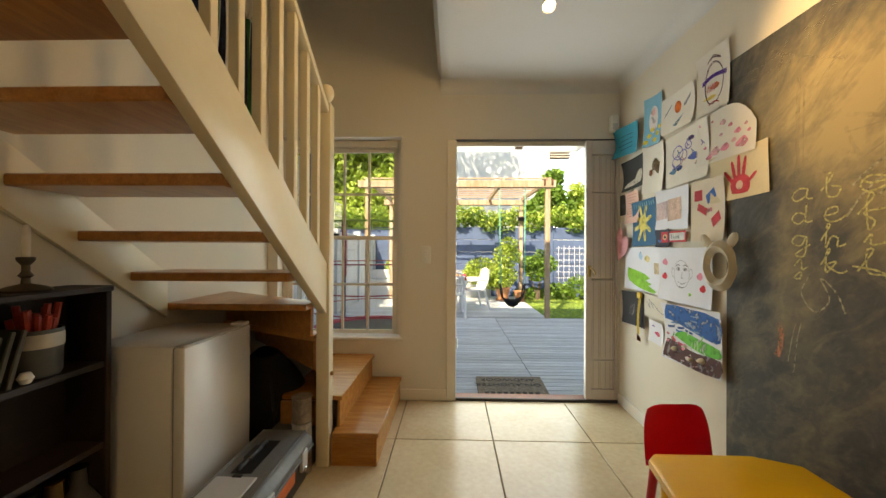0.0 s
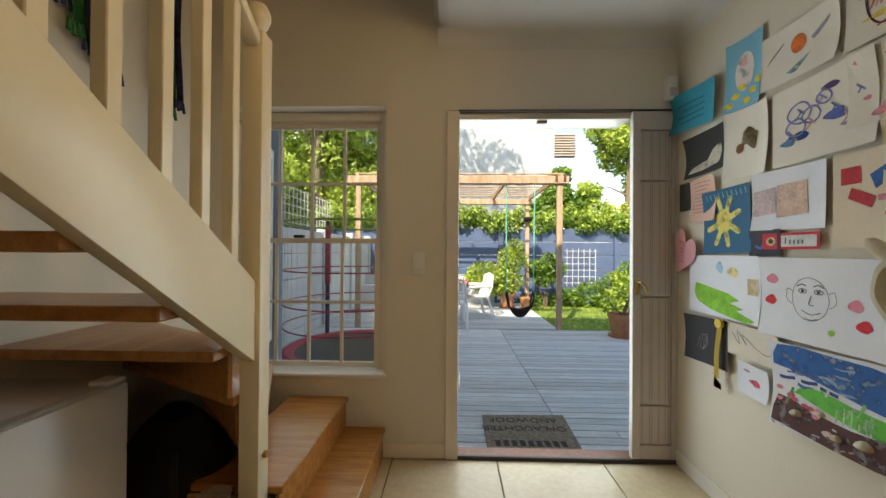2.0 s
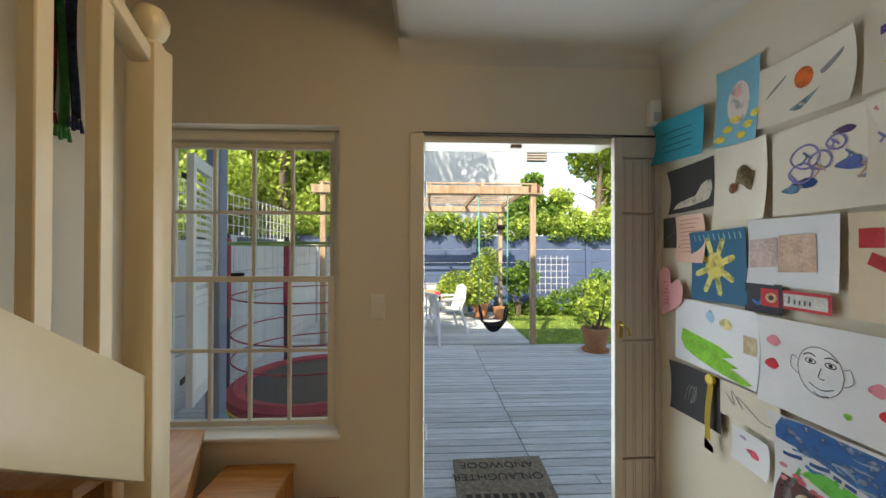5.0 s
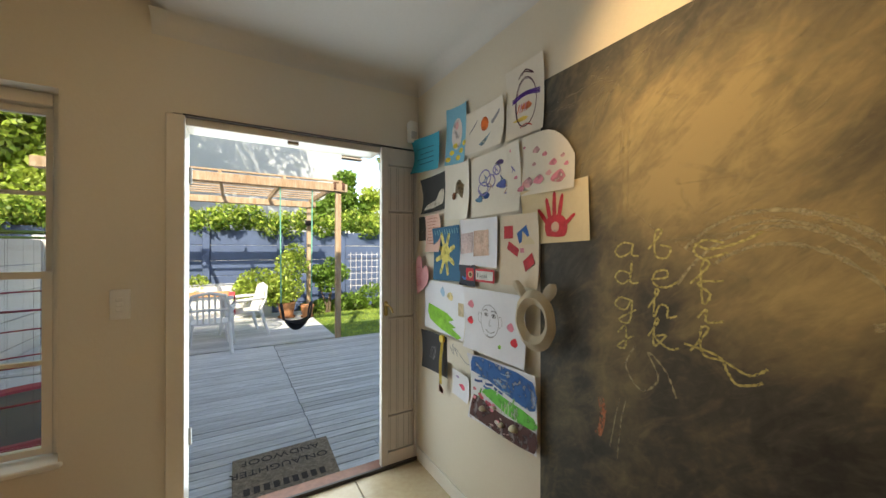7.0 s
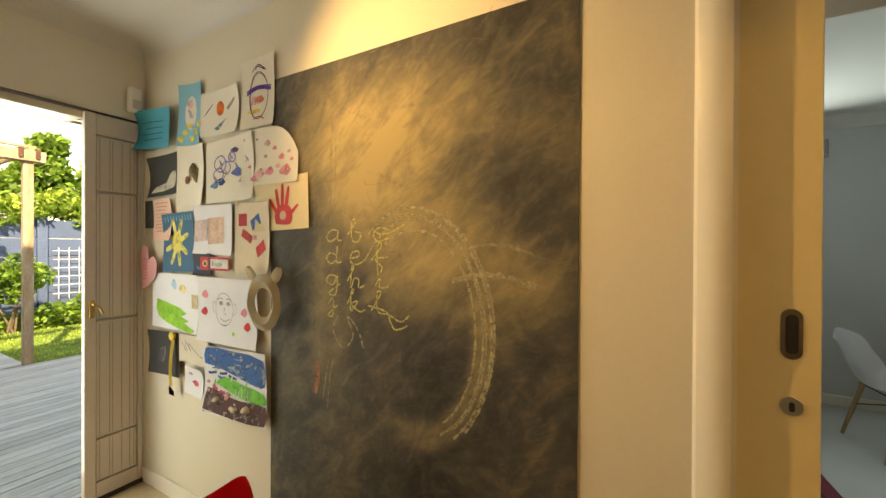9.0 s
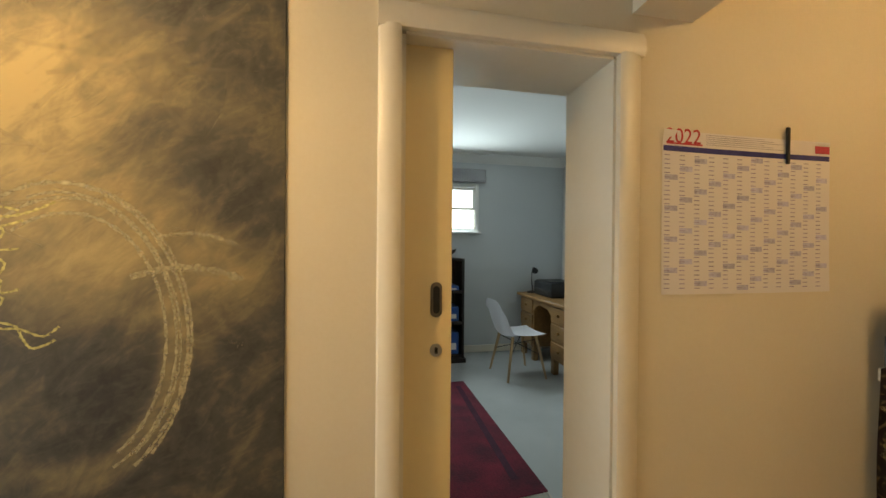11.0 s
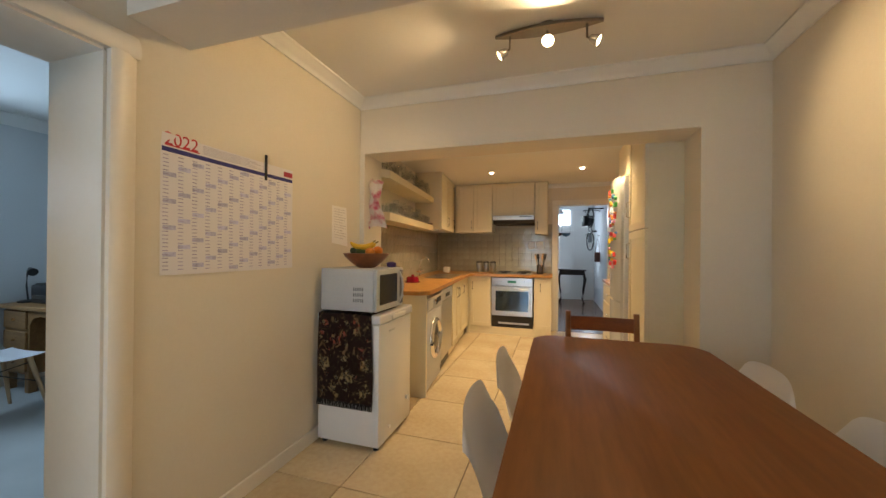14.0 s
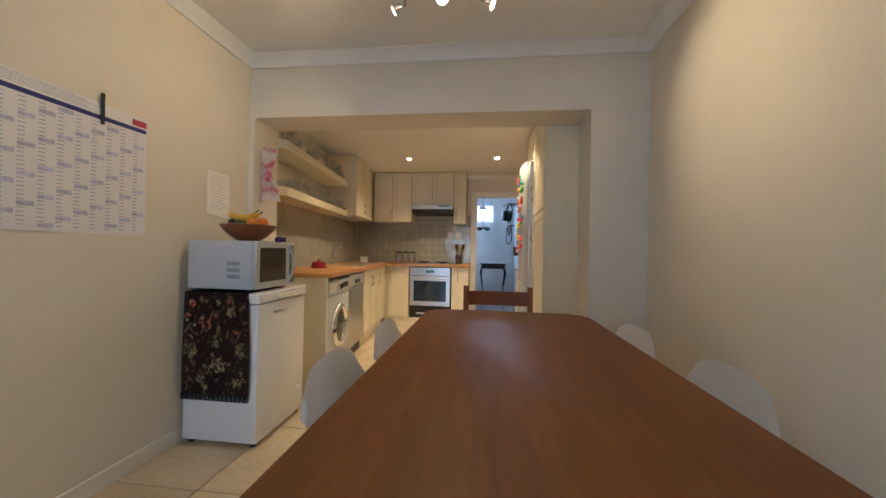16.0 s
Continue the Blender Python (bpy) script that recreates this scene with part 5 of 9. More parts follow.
# heart
stack[0] += 1
heart = thing("paper_heart", "pink paper heart with red scribbles", "picture", group="pictures on the wall")
HP = [(0.0, -1.0), (-0.55, -0.35), (-0.95, 0.25), (-0.75, 0.8), (-0.3, 0.85), (0.0, 0.5), (0.3, 0.85), (0.75, 0.8), (0.95, 0.25), (0.55, -0.35)]
part("sheet", bm_prism([(2.745 - 0.10 * (p * math.cos(-0.5) - q * math.sin(-0.5)), 1.22 + 0.13 * (p * math.sin(-0.5) + q * math.cos(-0.5))) for p, q in smooth_pts(HP + [HP[0]], 4)[:-1]], "x", XR - 0.032, XR - 0.0305), paper_mat((0.74, 0.36, 0.38)), heart)
hat = lambda u, v, lift=0.0: (XR - 0.0335 - lift, 2.82 - 0.15 * u, 1.11 + 0.2 * v)
for k in range(7):
    line(heart, hat, [(0.3 + 0.1 * (k % 3), 0.3 + 0.09 * k), (0.45 + 0.08 * (k % 2), 0.33 + 0.09 * k), (0.6, 0.28 + 0.09 * k)], (0.60, 0.08, 0.12), 0.004, lift=0.001)
t, at = paper("dark card with a red and white name strip", 2.315, 2.17, 1.21, 1.32, (0.05, 0.05, 0.07), 0, 0.004)
line(t, at, [(0.2, 0.4), (0.4, 0.3), (0.5, 0.6)], (0.06, 0.20, 0.55), 0.012)
t, at = paper("red-edged name strip glued to the wall", 2.25, 2.015, 1.238, 1.302, (0.62, 0.05, 0.07), 0.0, 0.004, name="name_tag", group="pictures on the wall")
blob(t, at, [(0.36, 0.16), (0.96, 0.16), (0.96, 0.84), (0.36, 0.84)], (0.74, 0.72, 0.70), smooth_n=0)
blob(t, at, circle(0.17, 0.5, 0.09, 0.28), (0.72, 0.50, 0.30), lift=0.0016)
blob(t, at, circle(0.17, 0.5, 0.045, 0.14), (0.04, 0.04, 0.05), lift=0.002)
for u in (0.44, 0.52, 0.59, 0.66, 0.73):
    line(t, at, [(u, 0.32), (u + 0.005, 0.55 if u > 0.45 else 0.7)], (0.10, 0.10, 0.12), 0.006, name="lettering_bar", lift=0.002)
t, at = paper("white paper with a bright green painted field", 2.7, 2.25, 0.915, 1.21, WHITEP, 0.0, 0.015)
blob(t, at, [(0.10, 0.52), (0.30, 0.47), (0.58, 0.40), (0.74, 0.31), (0.62, 0.25), (0.80, 0.19), (0.70, 0.14), (0.96, 0.05), (0.88, 0.0), (0.62, 0.03), (0.34, 0.10), (0.14, 0.20), (0.08, 0.34)], GREENC, smooth_n=0)
blob(t, at, circle(0.66, 0.74, 0.07, 0.08, 8, 0.2), (0.75, 0.62, 0.30))
blob(t, at, circle(0.48, 0.80, 0.05, 0.10, 8, 0.3), (0.36, 0.55, 0.72))
blob(t, at, [(0.84, 0.42), (0.97, 0.42), (0.97, 0.66), (0.84, 0.66)], (0.62, 0.50, 0.32), smooth_n=0)
t, at = paper("white paper with a pencil-drawn face and red dabs", 2.245, 1.8, 0.895, 1.205, WHITEP, 0.0, 0.018)
line(t, at, circle(0.44, 0.52, 0.15, 0.25, 12) + [(0.59, 0.52)], (0.30, 0.29, 0.30), 0.0025)
for u in (0.38, 0.51):
    line(t, at, circle(u, 0.61, 0.035, 0.025, 8) + [(u + 0.035, 0.61)], (0.12, 0.12, 0.14), 0.003)
for s2 in (-1, 1):
    line(t, at, [(0.44 + s2 * 0.15, 0.60), (0.44 + s2 * 0.19, 0.62), (0.44 + s2 * 0.20, 0.50), (0.44 + s2 * 0.15, 0.44)], (0.30, 0.29, 0.30), 0.0022)
    blob(t, at, circle(0.445 + s2 * 0.065, 0.61, 0.015, 0.018, 6), (0.05, 0.05, 0.06), smooth_n=0, lift=0.0016)
    line(t, at, [(0.445 + s2 * 0.03, 0.67), (0.445 + s2 * 0.07, 0.69), (0.445 + s2 * 0.11, 0.66)], (0.15, 0.14, 0.15), 0.004, lift=0.0015)
line(t, at, [(0.40, 0.30), (0.45, 0.28), (0.50, 0.30)], (0.2, 0.2, 0.2), 0.003)
line(t, at, [(0.45, 0.56), (0.43, 0.46), (0.47, 0.45)], (0.2, 0.2, 0.2), 0.003)
line(t, at, [(0.37, 0.38), (0.45, 0.34), (0.53, 0.38)], (0.2, 0.2, 0.2), 0.003)
for k, (u, v, c) in enumerate(((0.10, 0.45, REDC), (0.12, 0.72, PINKC), (0.84, 0.30, REDC), (0.78, 0.5, PINKC), (0.62, 0.18, GREENC))):
    blob(t, at, circle(u, v, 0.05, 0.07, 7, 0.3) if c != GREENC else circle(u, v, 0.025, 0.03, 7), c, lift=0.0012 + 0.0001 * k)
t, at = paper("black card with pale chalk scribbles", 2.735, 2.43, 0.66, 0.895, (0.04, 0.04, 0.045), 0.03, 0.012)
for k in range(4):
    line(t, at, [(0.3 + 0.06 * k, 0.3), (0.4 + 0.05 * k, 0.62), (0.55, 0.45 + 0.06 * k), (0.42, 0.28)], (0.28, 0.28, 0.28), 0.002, lift=0.0014 + 0.0001 * k)
t, at = paper("buff paper with a dark ink scribble", 2.43, 2.17, 0.76, 0.9, (0.68, 0.62, 0.52), 0.0, 0.01)
line(t, at, [(0.1, 0.7), (0.25, 0.4), (0.2, 0.8), (0.4, 0.4), (0.3, 0.7), (0.7, 0.3), (0.95, 0.35)], (0.12, 0.14, 0.2), 0.003)
t, at = paper("white paper with pink and red scribbles", 2.37, 2.21, 0.605, 0.742, WHITEP, -0.03, 0.012)
blob(t, at, circle(0.55, 0.45, 0.16, 0.10, 9, 0.35), (0.72, 0.10, 0.18))
blob(t, at, circle(0.3, 0.75, 0.10, 0.05, 8, 0.3), (0.45, 0.35, 0.60))
t, at = paper("collage painting of blue sky, green field and shells", 2.185, 1.73, 0.565, 0.885, WHITEP, 0.03, 0.025)
blob(t, at, [(0.02, 0.72), (0.10, 0.98), (0.5, 0.97), (0.97, 0.90), (0.98, 0.55), (0.80, 0.52), (0.55, 0.58), (0.3, 0.66)], (0.03, 0.13, 0.38), smooth_n=2)
blob(t, at, [(0.15, 0.62), (0.12, 0.78), (0.30, 0.80), (0.26, 0.66)], (0.60, 0.64, 0.74), smooth_n=2, lift=0.0016)
blob(t, at, [(0.18, 0.44), (0.30, 0.56), (0.60, 0.50), (0.96, 0.44), (0.98, 0.30), (0.70, 0.28), (0.45, 0.34)], (0.12, 0.50, 0.08), smooth_n=2, lift=0.0017)
for k in range(9):
    line(t, at, [(0.5 + 0.05 * k, 0.28), (0.505 + 0.05 * k, 0.46)], (0.55, 0.70, 0.45), 0.005, lift=0.002)
blob(t, at, [(0.02, 0.05), (0.05, 0.36), (0.30, 0.30), (0.6, 0.26), (0.98, 0.28), (0.97, 0.02), (0.5, 0.0)], (0.10, 0.05, 0.05), smooth_n=2, lift=0.0014)
rp5 = random.Random(9)
for k in range(16):
    u, v = rp5.uniform(0.05, 0.85), rp5.uniform(0.55, 0.96)
    line(t, at, [(u, v), (u + 0.05, v + rp5.uniform(-0.03, 0.03)), (u + 0.13, v + rp5.uniform(-0.05, 0.03))], ((0.05, 0.20, 0.50), (0.02, 0.08, 0.28), (0.35, 0.48, 0.66))[k % 3], 0.012, lift=0.0016 + 0.00004 * k)
for k in range(12):
    u, v = rp5.uniform(0.1, 0.9), rp5.uniform(0.26, 0.5)
    line(t, at, [(u, v), (u + 0.02, v + 0.06), (u + 0.03, v + 0.10)], ((0.10, 0.42, 0.08), (0.30, 0.62, 0.25), (0.70, 0.72, 0.66))[k % 3], 0.009, lift=0.0019 + 0.00004 * k)
for k in range(26):
    u, v = rp5.uniform(0.02, 0.95), rp5.uniform(0.02, 0.28)
    line(t, at, [(u, v), (u + 0.03, v + rp5.uniform(-0.03, 0.03))], ((0.55, 0.40, 0.40), (0.06, 0.03, 0.03), (0.70, 0.62, 0.55))[k % 3], 0.008, lift=0.0019 + 0.00004 * k)
for k in range(16):
    blob(t, at, circle(rp5.uniform(0.05, 0.5), rp5.uniform(0.12, 0.45), 0.03, 0.025, 6), ((0.70, 0.25, 0.32), (0.70, 0.66, 0.62), (0.6, 0.1, 0.15))[k % 3], lift=0.0021 + 0.0001 * k)
for k, (u, v, r) in enumerate(((0.22, 0.20, 0.022), (0.52, 0.12, 0.018), (0.70, 0.16, 0.026), (0.40, 0.30, 0.013))):
    c = at(u, v, 0.004)
    part("shell", bm_lathe([(0.0, -0.4 * r), (0.7 * r, -0.2 * r), (r, 0.1 * r), (0.8 * r, 0.5 * r), (0.4 * r, 0.75 * r), (0.0, 0.85 * r)], 12, at=c), mat("sea_shell", (0.72, 0.62, 0.46), 0.5, 0.3, 30, 80, 0.2) if k == 0 else bpy.data.materials["sea_shell"], t)
# ribbon and paper plate mask
rb = thing("ribbon", "yellow ribbon rosette hanging from a card", "ribbon")
part("streamer", bm_sheet(lambda u, v: (XR - 0.035 - 0.006 * math.sin(4 * v), 2.485 - 0.03 * u + 0.012 * (1 - v), 0.62 + 0.26 * v), 3, 8, 0.001), mat("yellow_ribbon", (0.72, 0.50, 0.02), 0.5, 0.1), rb)
part("button", bm_tube([(XR - 0.03, 2.465, 0.885), (XR - 0.044, 2.465, 0.885)], 0.022, 14), bpy.data.materials["yellow_ribbon"], rb)
part("tip", bm_sheet(lambda u, v: (XR - 0.037, 2.50 - 0.05 * u, 0.575 + 0.05 * v * (1 - 0.5 * u)), 3, 3, 0.001), ink((0.75, 0.25, 0.15)), rb)
pm = thing("paper_plate_mask", "cream paper plate mask with two ears", "mask")
PL = mat("paper_plate", (0.72, 0.63, 0.48), 0.8, 0.08, 8, 60, 0.1)


def plate_fn(u, v):
    a = 2 * math.pi * u
    r = 0.065 + 0.062 * v
    return (XR - 0.05 - 0.018 * (1 - abs(2 * v - 1)) - 0.002 * math.sin(40 * a) * v, 1.724 + r * math.cos(a) * 0.86, 1.118 + r * math.sin(a) * 0.95)


part("plate_rim", bm_sheet(plate_fn, 48, 6, 0.0012), PL, pm)
for y, tl in ((1.80, 0.15), (1.66, -0.1)):
    part("ear", bm_sheet(lambda u, v, y=y, tl=tl: (XR - 0.045 - 0.008 * math.sin(math.pi * u), y + tl * (v - 0.2) * 0.3 + 0.033 * (2 * u - 1) * math.sin(math.pi * (0.08 + 0.84 * v)) ** 0.6, 1.20 + 0.07 * v), 8, 10, 0.001), mat("buff_ear", (0.66, 0.52, 0.36), 0.8, 0.1) if y > 1.8 else PL, pm)

# ---- wall calendar in the dining room ----
cal = thing("wall_calendar", "large white 2022 year planner taped to the wall", "calendar")
CY0, CY1, CZ0, CZ1 = -0.778, -1.545, 1.168, 1.755


def cal_at(u, v, lift=0.0):
    return (XR - 0.003 - lift - 0.006 * (1 - v) ** 3 * (0.5 + 0.5 * math.sin(7 * u)) - 0.012 * max(0, 0.12 - u) * max(0, v - 0.9) * 60, CY0 + (CY1 - CY0) * u, CZ0 + (CZ1 - CZ0) * v + 0.008 * (u - 0.5) ** 2)


part("sheet", bm_sheet(lambda u, v: cal_at(u, v), 16, 12), mat("glossy_white_paper", (0.76, 0.74, 0.76), 0.3, 0.03, 3, 40, 0.02), cal)


def cal_bar(bm, u0, v0, u1, v1, lift=0.0012):
    n = 6 if u1 - u0 > 0.3 else 1
    for k in range(n):
        a, b = u0 + (u1 - u0) * k / n, u0 + (u1 - u0) * (k + 1) / n
        vs = [bm.verts.new(cal_at(u, v, lift)) for u, v in ((a, v0), (b, v0), (b, v1), (a, v1))]
        bm.faces.new(vs)
    return bm


part("header_bar", cal_bar(bmesh.new(), 0.005, 0.872, 0.995, 0.905), ink((0.05, 0.05, 0.25)), cal)
bmd, bmw = bmesh.new(), bmesh.new()
rc = random.Random(3)
for c in range(12):
    for r in range(31):
        v = 0.845 - 0.027 * r
        u = 0.012 + 0.0815 * c
        cal_bar(bmd, u, v, u + 0.03, v + 0.006)
        if (r + 2 * c) % 7 in (5,):
            cal_bar(bmw, u + 0.002, v - 0.012, u + 0.072, v + 0.02, 0.0009)
tagged(part("date_print", bmd, ink((0.48, 0.44, 0.62)), cal), kind="stuff")
tagged(part("weekend_shading", bmw, ink((0.64, 0.64, 0.84)), cal), kind="stuff")
for r in range(6):
    part("printed_line", cal_bar(bmesh.new(), 0.24, 0.925 + 0.012 * r, 0.70 - 0.06 * (r % 3), 0.928 + 0.012 * r), ink((0.45, 0.42, 0.50)), cal)
part("red_badge", cal_bar(bmesh.new(), 0.90, 0.92, 0.995, 0.97), ink((0.55, 0.06, 0.10)), cal)
part("red_rule", cal_bar(bmesh.new(), 0.02, 0.915, 0.22, 0.925), ink((0.62, 0.06, 0.08)), cal)
part("pen_clip", bm_box(XR - 0.014, -1.335, 1.66, XR - 0.006, -1.32, 1.80, 0.002), BLACK, cal)
year = bpy.data.curves.new("year_lettering", "FONT")
year.body, year.size, year.extrude = "2022", 0.075, 0.0004
year.materials.append(ink((0.65, 0.05, 0.07)))
yo = new("year_lettering", year)
yo.parent = cal
yo.matrix_world = Matrix(((0, 0, -1, XR - 0.0052), (-1, 0, 0, -0.79), (0, 1, 0, 1.712), (0, 0, 0, 1)))
dep = bpy.context.evaluated_depsgraph_get()
ym = bpy.data.meshes.new_from_object(yo.evaluated_get(dep))
bpy.data.objects.remove(yo)
part("year_lettering", ym, None, cal).matrix_world = Matrix(((0, 0, -1, XR - 0.0052), (-1, 0, 0, -0.79), (0, 1, 0, 1.712), (0, 0, 0, 1)))
nl = thing("notice_sheet", "white typed notice stuck on the dining wall", "notice")
nat = lambda u, v, lift=0.0: (XR - 0.004 - lift - 0.012 * u * (1 - v), -1.95 - 0.185 * u, 1.33 + 0.27 * v - 0.025 * u * (1 - v))
part("sheet", bm_sheet(lambda u, v: nat(u, v), 6, 6), paper_mat((0.88, 0.85, 0.82)), nl)
for k in range(12):
    line(nl, nat, [(0.12, 0.92 - 0.068 * k), (0.5, 0.92 - 0.068 * k), (0.9 - 0.2 * (k % 3 == 2), 0.92 - 0.068 * k)], (0.62, 0.56, 0.56), 0.003, name="text_bar")

# ---- dining room ----
tbl = thing("dining_table", "long red-brown wooden dining table with rounded corners", "table")


def round_rect(x0, y0, x1, y1, r, n=6):
    pts = []
    for cx, cy, a0 in ((x1 - r, y1 - r, 0), (x0 + r, y1 - r, 90), (x0 + r, y0 + r, 180), (x1 - r, y0 + r, 270)):
        pts += [(cx + r * math.cos(radians(a0 + 90 * k / n)), cy + r * math.sin(radians(a0 + 90 * k / n))) for k in range(n + 1)]
    return pts


part("tabletop", bm_prism(round_rect(-0.945, -1.885, -0.118, -0.07, 0.11), "z", 0.772, 0.802, bevel=0.006), TABLE, tbl)
part("apron", bm_boxes([(-0.87, -1.80, 0.69, -0.845, -0.15, 0.772), (-0.215, -1.80, 0.69, -0.19, -0.15, 0.772), (-0.845, -1.80, 0.69, -0.215, -1.775, 0.772), (-0.845, -0.175, 0.69, -0.215, -0.15, 0.772)]), TABLE, tbl)
for x in (-0.855, -0.205):
    for y in (-1.79, -0.16):
        part("leg", bm_lathe([(0.02, 0), (0.028, 0.03), (0.022, 0.06), (0.026, 0.10), (0.038, 0.30), (0.03, 0.48), (0.04, 0.52), (0.032, 0.56), (0.045, 0.60), (0.045, 0.771)], 18, at=(x, y, 0)), mat("dark_turned_leg", (0.05, 0.018, 0.008), 0.35, 0.3) if (x, y) == (-0.855, -1.79) else bpy.data.materials["dark_turned_leg"], tbl)


def shell_chair(m, label, group):
    """A moulded plastic shell chair on four splayed wooden legs; it faces -y in its own space."""
    c = thing("shell_chair", label, "chair", m, group)

    def shell(u, v):
        s = 2 * u - 1
        if v < 0.5:
            q = v / 0.5
            y, z = -0.22 + 0.40 * q, 0.445 - 0.02 * math.sin(math.pi * q)
            w = 0.21 + 0.02 * q
            z += 0.035 * abs(s) ** 2.5 * (0.4 + 0.6 * q)
        else:
            q = (v - 0.5) / 0.5
            bend = min(1, q / 0.3)
            y = 0.18 + 0.06 * bend + 0.075 * max(0, q - 0.15)
            z = 0.43 + 0.055 * bend ** 2 + 0.318 * max(0, q - 0.12) / 0.88
            w = 0.228 - 0.022 * q
            y -= 0.055 * abs(s) ** 2.2 * (1 - 0.5 * q)
            z += 0.03 * abs(s) ** 2 * (1 - q) - 0.085 * abs(s) ** 6 * q ** 3 - 0.02 * s * s * q ** 3
        return (w * s, y, z)

    part("shell", bm_sheet(shell, 22, 28, 0.010), SHELL, c)
    for x, y in ((-0.15, -0.13), (0.15, -0.13), (-0.15, 0.13), (0.15, 0.13)):
        part("leg", bm_tube([(x, y, 0.43), (x * 1.45, y * 1.65, 0.0)], [0.017, 0.011], 10), BEECH, c)
    for a, b in (((-0.18, -0.16, 0.24), (0.17, 0.15, 0.40)), ((0.18, -0.16, 0.24), (-0.17, 0.15, 0.40)), ((-0.18, 0.17, 0.24), (0.17, -0.15, 0.40)), ((0.18, 0.17, 0.24), (-0.17, -0.15, 0.40))):
        part("brace", bm_tube([a, b], 0.004, 6), bpy.data.materials["black_iron"], c)
    return c


first = shell_chair(pose(-0.255, -0.955, 0, 0, 0, 270), "white moulded shell chair tucked at the dining table", "chairs round the table")
copy_thing(first, pose(-0.275, -1.475, 0, 0, 0, 270))
copy_thing(first, pose(-0.835, -1.04, 0, 0, 0, 88))
copy_thing(first, pose(-0.80, -1.585, 0, 0, 0, 92))
wch = thing("folding_chair", "brown slatted wooden folding chair at the table end", "chair", pose(-0.50, -2.0, 0))
CHW = mat("brown_chair_wood", (0.30, 0.11, 0.035), 0.35, 0.25, 4, 30, 0.04, stretch=(1, 6, 6))
for x in (-0.19, 0.19):
    part("back_post", bm_tube([(x, -0.10, 0.0), (x, -0.06, 0.45), (x, -0.10, 0.915)], 0.016, 8), CHW, wch)
    part("front_leg", bm_tube([(x * 0.9, 0.20, 0.0), (x * 0.9, 0.0, 0.44)], 0.014, 8), CHW, wch)
part("top_rail", bm_sheet(lambda u, v: (-0.185 + 0.37 * u, -0.098 - 0.015 * math.sin(math.pi * u), 0.80 + 0.085 * v), 8, 2, 0.016), CHW, wch)
part("lower_rail", bm_box(-0.185, -0.085, 0.62, 0.185, -0.067, 0.67, 0.003), CHW, wch)
for k in range(5):
    part("seat_slat", bm_box(-0.18, -0.07 + 0.055 * k, 0.435, 0.18, -0.025 + 0.055 * k, 0.45, 0.003), CHW, wch)

# chest freezer with runner, microwave and fruit bowl
fz = thing("chest_freezer", "white chest freezer against the dining wall", "freezer")
part("body", bm_box(0.825, -2.29, 0.025, 1.275, -1.775, 0.80, 0.008, 2), ENAMEL, fz)
fl = part("lid", bm_box(0.815, -2.30, 0.805, 1.28, -1.765, 0.865, 0.012, 3), ENAMEL, fz)
part("lid_handle", bm_box(0.803, -2.14, 0.815, 0.817, -1.93, 0.845, 0.005), WHITE, fl)
part("maker_plate", bm_box(0.822, -2.0, 0.735, 0.8255, -1.92, 0.747), SILVER, fz)
part("drain_plug", bm_tube([(0.826, -2.21, 0.19), (0.812, -2.21, 0.19)], 0.016, 12), WHITE, fz)
part("drain_cap", bm_tube([(0.826, -1.93, 0.10), (0.818, -1.93, 0.10)], 0.012, 12), WHITE, fz)
for x in (0.86, 1.24):
    for y in (-1.81, -2.25):
        part("foot", bm_cyl(0.018, 0.018, 0.0, 0.027, 10, at=(x, y)), BLACK, fz)
# dark slab in place of the shadow between freezer and wall
part("rear_coil", bm_box(1.278, -1.85, 0.2, 1.304, -2.2, 0.98, 0.003), mat("shadow_grey_panel", (0.20, 0.21, 0.24), 0.6), fz)

run_mat = bpy.data.materials.new("floral_tapestry")
run_mat.use_nodes = True
nt = run_mat.node_tree
pbr = nt.nodes["Principled BSDF"]
pbr.inputs["Roughness"].default_value = 0.95
tc = nt.nodes.new("ShaderNodeTexCoord")
n1 = nt.nodes.new("ShaderNodeTexNoise")
n1.inputs["Scale"].default_value, n1.inputs["Detail"].default_value, n1.inputs["Distortion"].default_value = 11, 2, 3.0
nt.links.new(tc.outputs["Object"], n1.inputs["Vector"])
r1 = nt.nodes.new("ShaderNodeValToRGB")
els = r1.color_ramp.elements
els[0].position, els[0].color = 0.50, (0.034, 0.016, 0.014, 1)
els[1].position, els[1].color = 0.68, (0.24, 0.15, 0.08, 1)
mid = els.new(0.58)
mid.color = (0.05, 0.035, 0.02, 1)
nt.links.new(n1.outputs["Fac"], r1.inputs["Fac"])
nt.links.new(r1.outputs["Color"], pbr.inputs["Base Color"])
rn = thing("table_runner", "dark floral tapestry runner draped over the freezer end", "runner")


def runner(u, v, lift=0.0):
    s = v * 0.95
    x = 0.868 + 0.40 * u + 0.006 * math.sin(9 * u + 6 * v)
    if s < 0.38:
        return (x, -2.13 + s, 0.867 + lift)
    q = s - 0.38
    return (x - 0.01 * q, -1.757 + 0.004 * math.sin(20 * u) * q + lift, 0.864 - q)


